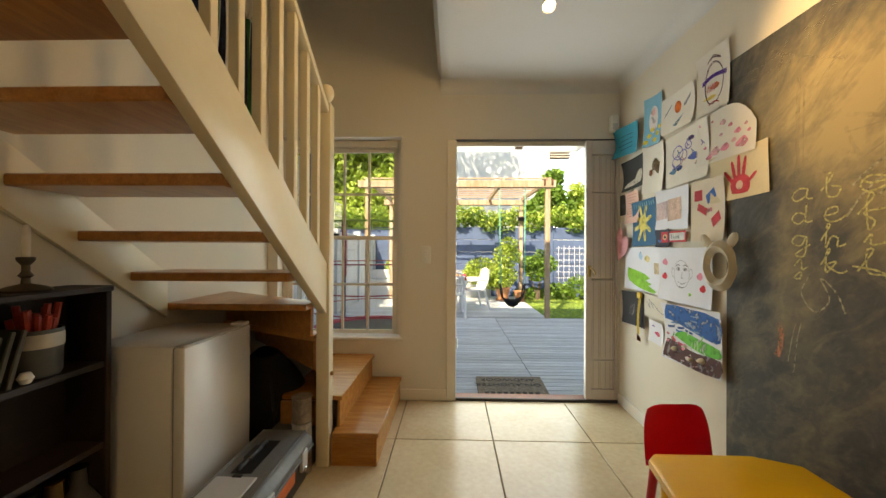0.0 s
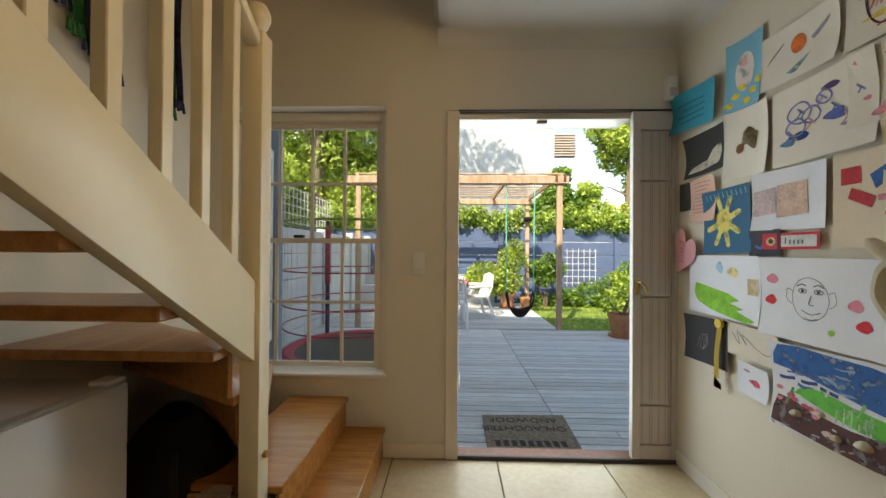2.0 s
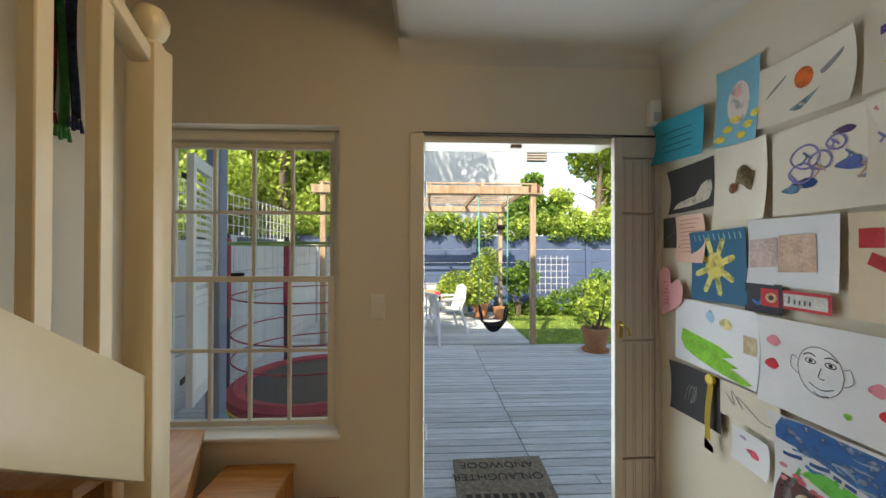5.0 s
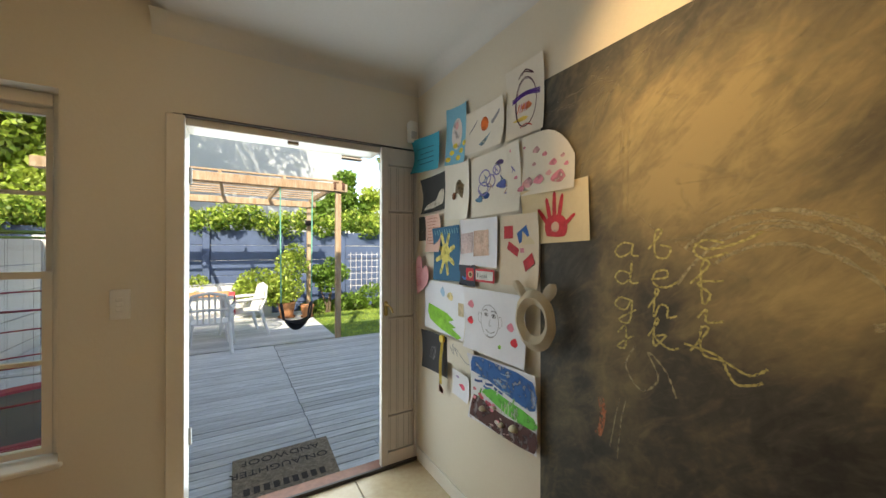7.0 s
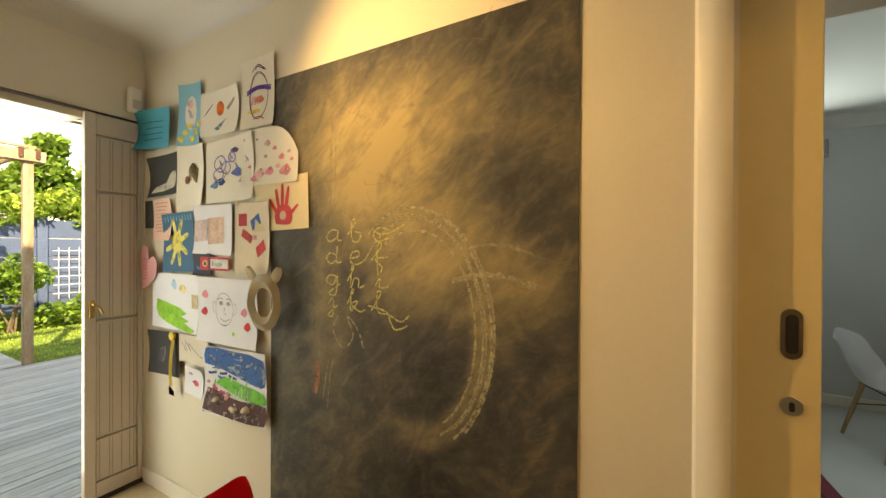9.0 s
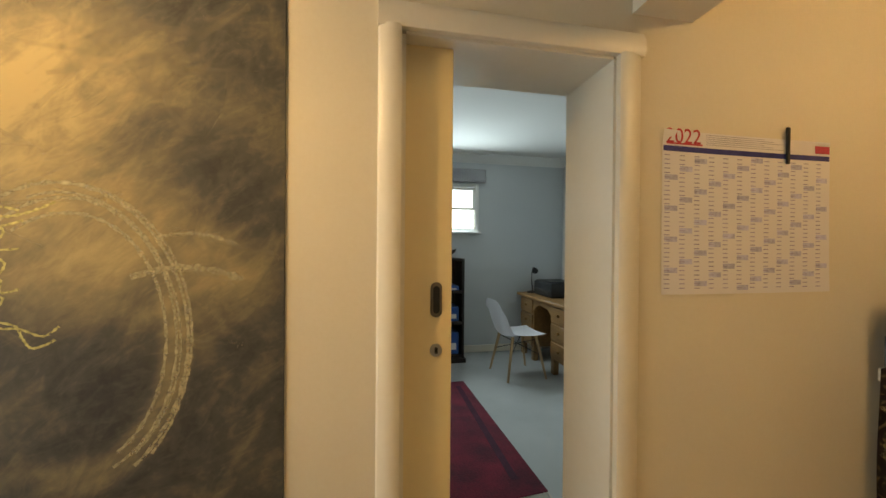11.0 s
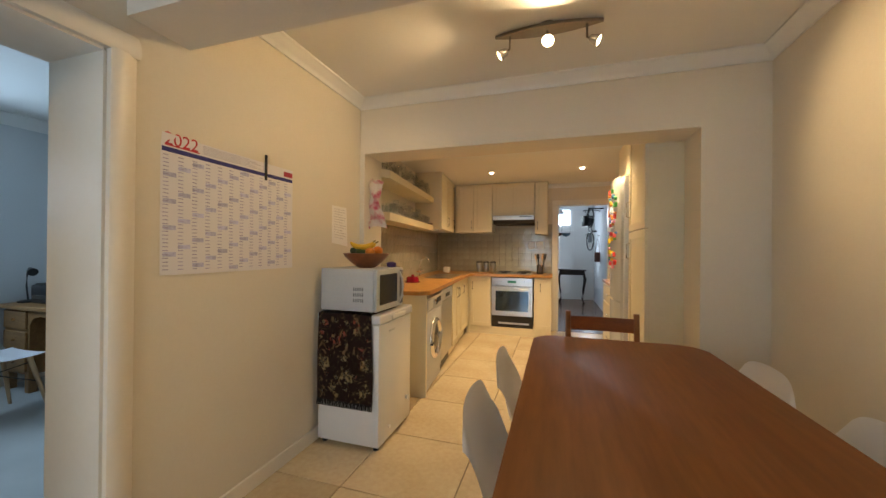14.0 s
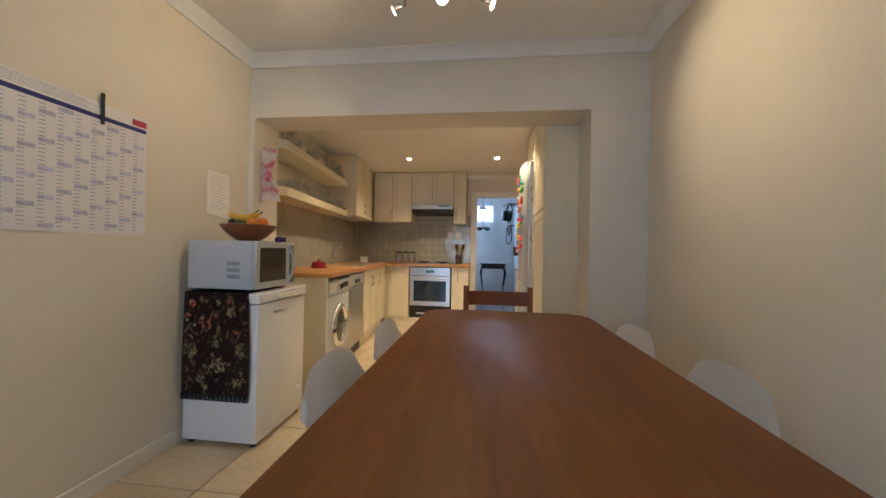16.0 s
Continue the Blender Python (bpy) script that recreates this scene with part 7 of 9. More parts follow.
for k in range(6):
    a = k * 1.05
    px, py = 0.03 * math.cos(a), 0.03 * math.sin(a)
    ut = part("utensil", bm_tube([(px, py, 0.02), (px * 2.0, py * 2.0, 0.22), (px * 2.3, py * 2.3, 0.25), (px * 2.6, py * 2.6, 0.31)], [0.006, 0.006, 0.02, 0.012], 8), BLACK if k % 2 else BEECH, up)
bell = thing("butter_dish", "dark red lidded butter dish on the worktop", "dish", pose(1.20, -3.45, TOPZ))
part("dish", bm_lathe([(0.075, 0), (0.085, 0.006), (0.085, 0.012), (0.0, 0.012)], 24), mat("dark_red_glaze", (0.28, 0.008, 0.035), 0.2, 0.1), bell)
part("lid", bm_lathe([(0.07, 0.012), (0.07, 0.045), (0.055, 0.065), (0.015, 0.07), (0.018, 0.085), (0.0, 0.09)], 24), bpy.data.materials["dark_red_glaze"], bell)
single("soap_tub", bm_prism(round_rect(-0.05, -0.035, 0.05, 0.035, 0.01), "z", 0, 0.09, bevel=0.004), WHITE, "small white tub beside the sink", "tub", m=pose(1.45, -5.30, TOPZ))
for ob in (ep, wm, dw, sink_unit, corner_unit, east_unit, ul, *shelves, sk, tap, bell):
    ob.matrix_world = K_TURN @ ob.matrix_world
for x in (0.155, 0.02):
    so = thing("wall_socket", "white double wall socket on the tiles", "socket", group="sockets on the splashback")
    part("plate", bm_box(x - 0.06, YK + 0.008, 1.32, x + 0.05, YK + 0.02, 1.44, 0.004), WHITE, so)
    part("socket_switch", bm_box(x - 0.03, YK + 0.019, 1.40, x - 0.01, YK + 0.024, 1.42, 0.001), TRIM, so)

# tall units and fridge on the west side
TX = -0.845
tu = thing("larder_cabinet", "tall cream larder cabinet beside the fridge", "cabinet")
part("body", bm_box(XL + 0.002, -3.25, 0.10, TX - 0.02, YB - 0.302, 2.34), CAB, tu)
part("plinth", bm_box(XL + 0.002, -3.25, 0, TX - 0.06, YB - 0.302, 0.10), CAB, tu)


def east_door(parent, y0, y1, z0, z1, hz):
    d = part("door", bm_boxes([(TX - 0.02, y0, z0, TX, y0 + 0.06, z1), (TX - 0.02, y1 - 0.06, z0, TX, y1, z1), (TX - 0.02, y0 + 0.06, z0, TX, y1 - 0.06, z0 + 0.06), (TX - 0.02, y0 + 0.06, z1 - 0.06, TX, y1 - 0.06, z1)], 0.002), CAB, parent)
    part("panel", bm_box(TX - 0.018, y0 + 0.058, z0 + 0.058, TX - 0.009, y1 - 0.058, z1 - 0.058), CAB, d)
    part("handle", bm_tube([(TX, y0 + 0.04, hz), (TX + 0.024, y0 + 0.04, hz + 0.01), (TX + 0.024, y0 + 0.04, hz + 0.13), (TX, y0 + 0.04, hz + 0.14)], 0.005, 8), CHROME, d)


east_door(tu, -3.245, YB - 0.305, 0.11, 1.45, 1.22)
east_door(tu, -3.245, YB - 0.305, 1.46, 2.335, 1.58)
fg = thing("fridge_freezer", "tall white fridge-freezer covered with colourful magnets", "fridge")
part("body", bm_box(XL + 0.03, -3.90, 0.02, -0.81, -3.27, 1.97, 0.008), ENAMEL, fg)
fdr = part("fridge_door", bm_sheet(lambda u, v: (-0.805 + 0.05 * math.sin(math.pi * (0.12 + 0.76 * u)), -3.90 + 0.63 * u, 0.84 + 1.13 * v), 10, 4, 0.012), ENAMEL, fg)
part("freezer_door", bm_sheet(lambda u, v: (-0.805 + 0.05 * math.sin(math.pi * (0.12 + 0.76 * u)), -3.90 + 0.63 * u, 0.05 + 0.77 * v), 10, 4, 0.012), ENAMEL, fg)
rm = random.Random(11)
MAG = [(0.7, 0.05, 0.05), (0.75, 0.55, 0.02), (0.1, 0.45, 0.1), (0.75, 0.25, 0.02), (0.7, 0.3, 0.4), (0.7, 0.7, 0.66), (0.05, 0.2, 0.5)]
MM = [mat("magnet_plastic", c, 0.4, 0.1) for c in MAG]
for k in range(60):
    u, z = rm.uniform(0.2, 0.84), 1.12 + 0.75 * rm.random()
    x = -0.802 + 0.05 * math.sin(math.pi * (0.12 + 0.76 * u)) + 0.012
    w, h = rm.uniform(0.012, 0.03), rm.uniform(0.015, 0.04)
    y = -3.90 + 0.63 * u
    mg = thing("fridge_magnet", "small bright plastic magnet on the fridge door", "magnet", pose(x, y, z, rm.uniform(-30, 30), 0, 0), group="magnets on the fridge")
    part("magnet_body", bm_box(-0.020, -w * 0.6, -h * 0.6, 0.008, w * 0.6, h * 0.6, 0.003), MM[k % 7], mg)
bo = thing("bridging_cabinet", "cream cabinet above the fridge", "cabinet")
part("body", bm_box(XL + 0.03, -3.90, 2.0, TX - 0.02, -3.26, 2.34), CAB, bo)
du = thing("drawer_unit", "cream drawer unit with wooden top by the hall door", "drawers")
part("body", bm_box(XL + 0.002, -5.0, 0.02, TX - 0.02, -3.93, 0.88), CAB, du)
part("top", bm_box(XL + 0.002, -5.01, 0.88, TX + 0.01, -3.925, 0.915, 0.004), WORKTOP, du)
for z0, z1 in ((0.66, 0.86), (0.40, 0.64), (0.12, 0.38)):
    dwr = part("drawer", bm_box(TX - 0.02, -4.98, z0, TX, -3.95, z1, 0.003), CAB, du)
    part("handle", bm_tube([(TX, -4.55, (z0 + z1) / 2), (TX + 0.022, -4.53, (z0 + z1) / 2), (TX + 0.022, -4.41, (z0 + z1) / 2), (TX, -4.39, (z0 + z1) / 2)], 0.005, 8), CHROME, dwr)

# recessed ceiling lights
for x in (0.62, -0.55):
    for y in (-4.65, -3.4):
        dl = thing("downlight", "small round recessed lit ceiling light", "ceiling light", pose(x, y, 2.36), group="kitchen downlights")
        part("ring", bm_lathe([(0.028, -0.004), (0.042, -0.006), (0.044, 0.0), (0.028, 0.0)], 24), WHITE, dl)
        part("bulb", bm_lathe([(0.0, -0.024), (0.016, -0.021), (0.027, -0.010), (0.027, -0.001)], 20), BULB, dl)
        lamp("SPOT", 29, WARM, look((x, y, 2.325), (x, y + 0.001, 0)), 0.03, 120, 0.8)
# hall door frame
hd = tagged(new("door_3"), "cream architrave of the doorway to the hall", "door frame", kind="structure")
for x0, x1 in ((-0.262, -0.175), (-1.105, -1.018)):
    part("architrave_side", bm_box(x0, YK, 0, x1, YK + 0.02, 2.018, 0.004), TRIM, hd)
part("architrave_head", bm_box(-1.105, YK, 2.018, -0.175, YK + 0.02, 2.105, 0.004), TRIM, hd)
part("lining", bm_boxes([(-0.275, YK - 0.152, 0, -0.261, YK - 0.001, 2.018), (-1.019, YK - 0.152, 0, -1.005, YK - 0.001, 2.018)]), TRIM, hd)

# ---- hall ----
ht = thing("hall_table", "small dark wooden table with curved legs", "table", pose(-0.62, -9.3, 0))
part("top", bm_prism(round_rect(-0.33, -0.18, 0.33, 0.18, 0.03), "z", 0.80, 0.83, bevel=0.005), DARKWOOD, ht)
part("apron", bm_box(-0.29, -0.15, 0.70, 0.29, 0.15, 0.80), DARKWOOD, ht)
for x in (-0.27, 0.27):
    for y in (-0.13, 0.13):
        s = 1 if x > 0 else -1
        part("leg", bm_tube([(x, y, 0.76), (x + 0.04 * s, y, 0.6), (x, y, 0.3), (x - 0.02 * s, y, 0.1), (x + 0.02 * s, y, 0.0)], [0.03, 0.028, 0.018, 0.014, 0.02], 10), DARKWOOD, ht)
bk = thing("bicycle", "black bicycle hung on the hall wall", "bicycle", pose(-0.93, -8.0, 1.72, 0, 0, 14) @ Matrix.Scale(0.68, 4))
TYRE = mat("tyre_rubber", (0.015, 0.015, 0.016), 0.7, 0.2)
FRAME = mat("bike_frame_paint", (0.02, 0.022, 0.03), 0.3, 0.1)
for z in (-0.30, 0.42):
    wl = part("wheel", bm_tube([(0.03 * math.sin(0), 0.30 * math.cos(2 * math.pi * k / 28), z + 0.30 * math.sin(2 * math.pi * k / 28)) for k in range(28)], 0.018, 8, closed=True), TYRE, bk)
    part("spokes", bm_boxes([(-0.001, -0.29, z - 0.001, 0.001, 0.29, z + 0.001), (-0.001, -0.001, z - 0.29, 0.001, 0.001, z + 0.29)]), STEEL, wl)
    part("hub", bm_tube([(-0.03, 0, z), (0.03, 0, z)], 0.02, 10), STEEL, wl)
part("frame", bm_tube([(0.02, 0.0, -0.30), (0.02, 0.22, 0.02), (0.02, 0.05, 0.42), (0.02, -0.1, 0.15), (0.02, 0.0, -0.30)], 0.018, 8), FRAME, bk)
part("handlebar", bm_tube([(-0.26, 0.12, 0.62), (-0.1, 0.06, 0.66), (0.1, 0.06, 0.66), (0.26, 0.12, 0.62)], 0.014, 8), FRAME, bk)
part("fork", bm_tube([(0.05, 0.0, 0.42), (0.05, 0.03, 0.60), (0.02, 0.06, 0.68)], 0.014, 8), FRAME, bk)
part("chain_guard", bm_box(0.03, -0.06, -0.36, 0.045, 0.24, -0.06, 0.01), FRAME, bk)
part("pannier", bm_box(-0.12, -0.36, 0.16, 0.16, -0.08, 0.50, 0.03, 2), BLACK, bk)
part("crank", bm_tube([(0.03, 0.05, 0.02), (0.09, 0.08, -0.12), (0.16, 0.08, -0.12)], 0.012, 6), FRAME, bk)
part("brake_cable", bm_tube([(0.2, 0.10, 0.63), (0.16, 0.16, 0.45), (0.06, 0.1, 0.3), (0.02, 0.05, 0.1)], 0.006, 6), BLACK, bk)
part("saddle", bm_box(-0.06, 0.2, -0.05, 0.08, 0.42, 0.0, 0.02, 2), BLACK, bk)
part("wall_bracket", bm_boxes([(-0.58, -0.05, 0.70, 0.05, -0.01, 0.74), (0.0, -0.06, 0.66, 0.05, 0.0, 0.74)]), bpy.data.materials["black_iron"], bk)
for k, (x, c) in enumerate(((-0.40, (0.05, 0.12, 0.16)), (-0.22, (0.10, 0.03, 0.02)))):
    hb = thing("hanging_basket", "dark bowl hanging in the hall", "basket", pose(x - 0.05, -8.4, 1.62))
    part("bowl", bm_lathe([(0.02, 0), (0.08, 0.03), (0.1, 0.08), (0.09, 0.08), (0.0, 0.02)], 18), mat("hanging_bowl", c, 0.5), hb)
    part("cord", bm_boxes([(-0.09, -0.002, 0.08, -0.086, 0.002, 1.08), (0.086, -0.002, 0.08, 0.09, 0.002, 1.08)]), BLACK, hb)
st = thing("hanging_strap", "brown leather bag hanging on the hall wall", "bag", pose(-1.135, -8.6, 1.05))
part("pouch", bm_box(-0.06, -0.04, 0, 0.06, 0.04, 0.22, 0.02, 2), mat("brown_leather", (0.16, 0.05, 0.03), 0.5, 0.2), st)
part("strap", bm_tube([(-0.05, 0, 0.2), (-0.01, 0, 0.6), (0.05, 0, 0.2)], 0.008, 6), bpy.data.materials["brown_leather"], st)
part("hook", bm_tube([(-0.066, 0, 0.6), (-0.01, 0, 0.595), (-0.005, 0, 0.62)], 0.006, 6), bpy.data.materials["black_iron"], st)
pn = thing("pendant_lamp", "white pendant lamp hanging in the hall", "lamp", pose(-0.33, -9.0, 2.2))
part("shade", bm_lathe([(0.02, 0.12), (0.06, 0.08), (0.11, 0.0), (0.105, 0.0), (0.055, 0.075), (0.015, 0.115)], 20), WHITE, pn)
part("cord", bm_tube([(0, 0, 0.11), (0, 0, 0.50)], 0.004, 6), BLACK, pn)
fd4 = tagged(new("door_4"), "white panelled front door with fanlight at the hall end", "door", kind="structure")
part("leaf", bm_boxes([(-0.68, -9.998, 0.0, 0.12, -9.96, 1.95)], 0.004), WHITE, fd4)
for x0, x1 in ((-0.62, -0.32), (-0.24, 0.06)):
    for z0, z1 in ((0.15, 0.85), (1.0, 1.85)):
        part("panel", bm_box(x0, -9.962, z0, x1, -9.95, z1, 0.006), WHITE, fd4)
part("knob", bm_lathe([(0.01, 0), (0.025, 0.02), (0.028, 0.035), (0.0, 0.05)], 16), BLACK, fd4).matrix_world = Matrix.Translation((0.04, -9.958, 1.0)) @ Matrix.Rotation(radians(-90), 4, "X")
# pane glows by itself on the solid wall, standing in for daylight outside
part("fanlight", bm_box(-0.60, -9.998, 2.0, 0.05, -9.985, 2.4), mat("glowing_daylight_pane", (0.62, 0.78, 1.0), 0.3, 0, emit=1.1), fd4)
lamp("AREA", 6, (0.72, 0.85, 1.0), look((-0.28, -9.94, 2.2), (-0.28, -7, 1.2)), (0.6, 0.4))
# added fill light with no fixture or opening, brightens the hall
lamp("AREA", 6, (0.75, 0.86, 1.0), look((-0.95, -9.4, 1.6), (0.3, -8.0, 1.0)), (0.3, 1.0))

# ---- study ----
w2 = tagged(new("window_2"), "white study window with open top pane", "window", kind="structure")
part("window_frame", bm_boxes([(4.58, -1.085, 1.53, 4.68, -1.04, 2.13), (4.58, -0.125, 1.53, 4.68, -0.08, 2.13), (4.58, -1.04, 1.53, 4.68, -0.125, 1.575), (4.58, -1.04, 2.085, 4.68, -0.125, 2.13)], 0.003), WHITE, w2)
part("window_sill", bm_box(4.54, -1.11, 1.505, 4.62, -0.055, 1.53, 0.004), WHITE, w2)
part("pane", bm_box(4.66, -1.04, 1.575, 4.664, -0.125, 2.085), GLASS, w2).visible_shadow = False
part("top_sash", bm_boxes([(4.55, -1.03, 1.80, 4.58, -1.0, 2.07), (4.55, -0.165, 1.80, 4.58, -0.135, 2.07), (4.55, -1.0, 1.80, 4.58, -0.165, 1.825), (4.55, -1.0, 2.05, 4.58, -0.165, 2.07)], 0.002), WHITE, w2)
lamp("AREA", 18, (0.52, 0.75, 1.0), look((4.545, -0.58, 1.83), (2.0, -0.58, 1.2)), (0.85, 0.45))
rbl = thing("roman_blind", "folded grey fabric blind above the study window", "blind")
part("fabric", bm_box(4.535, -1.17, 2.15, 4.598, 0.0, 2.315, 0.02, 3), mat("grey_blind_fabric", (0.36, 0.36, 0.38), 0.9, 0.2, 6, 60, 0.2), rbl)
part("fold", bm_box(4.525, -1.165, 2.15, 4.537, -0.005, 2.18, 0.005), bpy.data.materials["grey_blind_fabric"], rbl)
bs = thing("study_bookcase", "dark wooden shelf unit holding blue files", "bookcase")
part("side", bm_box(4.22, -0.815, 0.0, 4.585, -0.785, 1.20, 0.003), DARKWOOD, bs)
part("side", bm_box(4.22, 0.30, 0.0, 4.585, 0.33, 1.20, 0.003), DARKWOOD, bs)
for z in (0.06, 0.44, 0.80, 1.175):
    part("shelf", bm_box(4.22, -0.785, z, 4.585, 0.30, z + 0.03, 0.003), DARKWOOD, bs)
part("plinth", bm_box(4.20, -0.835, 0.0, 4.585, 0.34, 0.05, 0.004), DARKWOOD, bs)
part("back", bm_box(4.585, -0.815, 0.0, 4.595, 0.33, 1.20), DARKWOOD, bs)
BLU = mat("blue_file_plastic", (0.01, 0.10, 0.42), 0.4, 0.2, 6)
rf = random.Random(2)
for z, n in ((0.09, 3), (0.47, 4), (0.83, 2)):
    for k in range(n):
        y = -0.76 + 0.22 * k
        h = rf.uniform(0.16, 0.26) if z < 0.7 else 0.05
        f = thing("file_box", "blue plastic file box on the study shelf", "file box", pose(4.26, y, z), group="files on the study shelf")
        part("case", bm_box(0, 0, 0.0, 0.28, 0.19, h, 0.006), BLU, f)
        part("file_label", bm_box(-0.002, 0.03, h * 0.2, 0.001, 0.16, h * 0.5), WHITE, f)
hat = thing("paper_tray", "dark curved tray on top of the study shelf", "tray", pose(4.40, -0.5, 1.2055))
part("tray_body", bm_sheet(lambda u, v: (0.16 * (2 * v - 1), 0.22 * (2 * u - 1), 0.06 * abs(2 * v - 1) ** 2 + 0.05 * (2 * u - 1) ** 2 + 0.002), 12, 8, 0.01), DARKWOOD, hat)
wp = single("white_folder", bm_box(0, 0, 0, 0.02, 0.22, 0.30, 0.003), WHITE, "white folder standing on the study shelf", "folder", m=pose(4.45, -0.2, 1.2055, 0, -6, 0))
DESKW = mat("oak_desk_wood", (0.32, 0.165, 0.06), 0.4, 0.3, 4, 24, 0.05, stretch=(1, 6, 6))
dk = thing("study_desk", "oak pedestal desk with drawers on both sides", "desk")
part("top", bm_box(3.30, -2.22, 0.73, 4.56, -1.60, 0.765, 0.006), DESKW, dk)
for x0 in (3.36, 4.14):
    part("pedestal", bm_box(x0, -2.18, 0.16, x0 + 0.36, -1.64, 0.73, 0.003), DESKW, dk)
    for j, z in enumerate((0.19, 0.38, 0.56)):
        dwr = part("drawer", bm_box(x0 + 0.02, -1.64, z, x0 + 0.34, -1.622, z + 0.155, 0.003), DESKW, dk)
        part("knob", bm_tube([(x0 + 0.18, -1.622, z + 0.08), (x0 + 0.18, -1.60, z + 0.08)], 0.014, 10), DESKW, dwr)
    for dx in (0.03, 0.33):
        for y in (-2.15, -1.67):
            part("leg", bm_box(x0 + dx - 0.03, y - 0.03, 0.0, x0 + dx + 0.03, y + 0.03, 0.17, 0.004), DESKW, dk)
part("knee_arch", bm_prism([(3.72, 0.72), (3.72, 0.60), (3.80, 0.66), (3.99, 0.68), (4.08, 0.66), (4.14, 0.60), (4.14, 0.72)], "y", -1.66, -1.64), DESKW, dk)
pr = thing("printer", "black desktop printer on the study desk", "printer", pose(4.12, -1.90, 0.765))
part("body", bm_box(-0.22, -0.17, 0, 0.22, 0.17, 0.17, 0.02, 3), BLACK, pr)
part("paper_slot", bm_box(-0.18, 0.165, 0.04, 0.18, 0.176, 0.08, 0.003), GAP, pr)
part("lid", bm_box(-0.2, -0.16, 0.17, 0.2, 0.15, 0.182, 0.006), BLACK, pr)
dlp = thing("desk_lamp", "black gooseneck desk lamp", "lamp", pose(4.46, -1.77, 0.765))
part("base", bm_lathe([(0.07, 0), (0.07, 0.012), (0.02, 0.025), (0.0, 0.026)], 20), BLACK, dlp)
part("neck", bm_tube([(0, 0, 0.02), (0.03, 0, 0.15), (0.02, 0.0, 0.26), (-0.05, 0.02, 0.31), (-0.1, 0.03, 0.30)], 0.007, 8), BLACK, dlp)
part("shade", bm_tube([(-0.08, 0.026, 0.315), (-0.12, 0.035, 0.295), (-0.17, 0.045, 0.285)], [0.015, 0.03, 0.036], 12), BLACK, dlp)
copy_thing(first, pose(3.77, -1.28, 0, 0, 0, 5))["label"] = "white moulded shell chair at the study desk"
RUG = mat("dark_red_rug", (0.20, 0.012, 0.03), 0.95, 0.5, 5, 90, 0.4, second=(0.07, 0.008, 0.018))
rug = thing("persian_rug", "worn dark red woven rug on the study floor", "rug")
part("rug_field", bm_prism([(2.0, -0.72), (3.64, -0.66), (3.60, 0.72), (1.85, 0.66)], "z", 0.001, 0.010, bevel=0.003), RUG, rug)
RUGB = mat("rug_border", (0.07, 0.01, 0.03), 0.95, 0.4, 20, 90, 0.3)
part("border", bm_box(2.12, -0.60, 0.0101, 3.52, -0.555, 0.0112), RUGB, rug)
part("border", bm_box(2.12, 0.52, 0.0101, 3.50, 0.56, 0.0112), RUGB, rug)
fb = bmesh.new()
for k in range(70):
    y = -0.715 + 1.37 * k / 69
    bm_box(1.945 - 0.09 * k / 69, y - 0.006, 0.001, 2.0 - 0.15 * k / 69, y + 0.006, 0.005, bm=fb)
part("fringe", fb, mat("wool_fringe", (0.50, 0.46, 0.38), 0.95, 0.2), rug)

# ---- garden ----
DZ = -0.08
setting("ground", bm_box(-400, YD + 0.24, -1.0, 400, 900, -0.16), SOIL, "brown garden soil reaching to the distance", "ground")
lawn = setting("lawn", bm_box(1.78, 6.80, -0.16, 9.0, 9.4, -0.10), GRASS, "short green lawn beside the deck", "lawn")
rgx = np.random.default_rng(3)
nb = 9000
gp = np.stack([rgx.uniform(1.8, 5.5, nb), rgx.uniform(6.85, 9.4, nb), np.full(nb, -0.101)], 1)
gd = rgx.normal(size=(nb, 3)) * np.array([0.02, 0.02, 0.0]) + np.array([0, 0, 0.035])
gs = rgx.normal(size=(nb, 3)) * np.array([0.004, 0.004, 0])
gv = np.stack([gp - gs, gp + gs, gp + gd], 1).reshape(-1, 3)
gm = bpy.data.meshes.new("grass_blades")
gm.from_pydata(gv.tolist(), [], np.arange(nb * 3).reshape(-1, 3).tolist())
gm.materials.append(LEAF2)
tagged(part("grass_blades", gm, None), "short green grass blades on the lawn", "grass", kind="stuff")

mt = thing("doormat", "brown coir doormat with dark lettering on the deck", "doormat")
COIR = mat("coir_fibre", (0.29, 0.23, 0.17), 0.95, 0.5, 40, 160, 0.8)
part("mat_body", bm_prism([(0.23, 3.035), (0.845, 3.03), (0.870, 3.57), (0.235, 3.55)], "z", DZ + 0.001, DZ + 0.022, bevel=0.004), COIR, mt)
# the mat reads the right way up from the garden: AND WOOF / ON LAUGHTER / a third worn line
MATINK = mat("dark_mat_paint", (0.05, 0.04, 0.035), 0.95, 0.4, 60, 140, 0.4)
for body, x, y in (("AND", 0.69, 3.47), ("WOOF", 0.43, 3.47), ("ON", 0.75, 3.34), ("LAUGHTER", 0.455, 3.34)):
    cu = bpy.data.curves.new("lettering", "FONT")
    cu.body, cu.size, cu.extrude, cu.align_x = body, 0.095, 0.001, "CENTER"
    cu.materials.append(MATINK)
    co = new("lettering", cu)
    ev = bpy.data.meshes.new_from_object(co.evaluated_get(bpy.context.evaluated_depsgraph_get()))
    bpy.data.objects.remove(co)
    part("lettering", ev, None, mt).matrix_world = pose(x, y + 0.03, DZ + 0.0225, 0, 0, 180)
for k in range(9):
    part("worn_lettering", bm_box(0.29 + 0.055 * k, 3.10, DZ + 0.0215, 0.325 + 0.055 * k, 3.17, DZ + 0.0232), MATINK, mt)

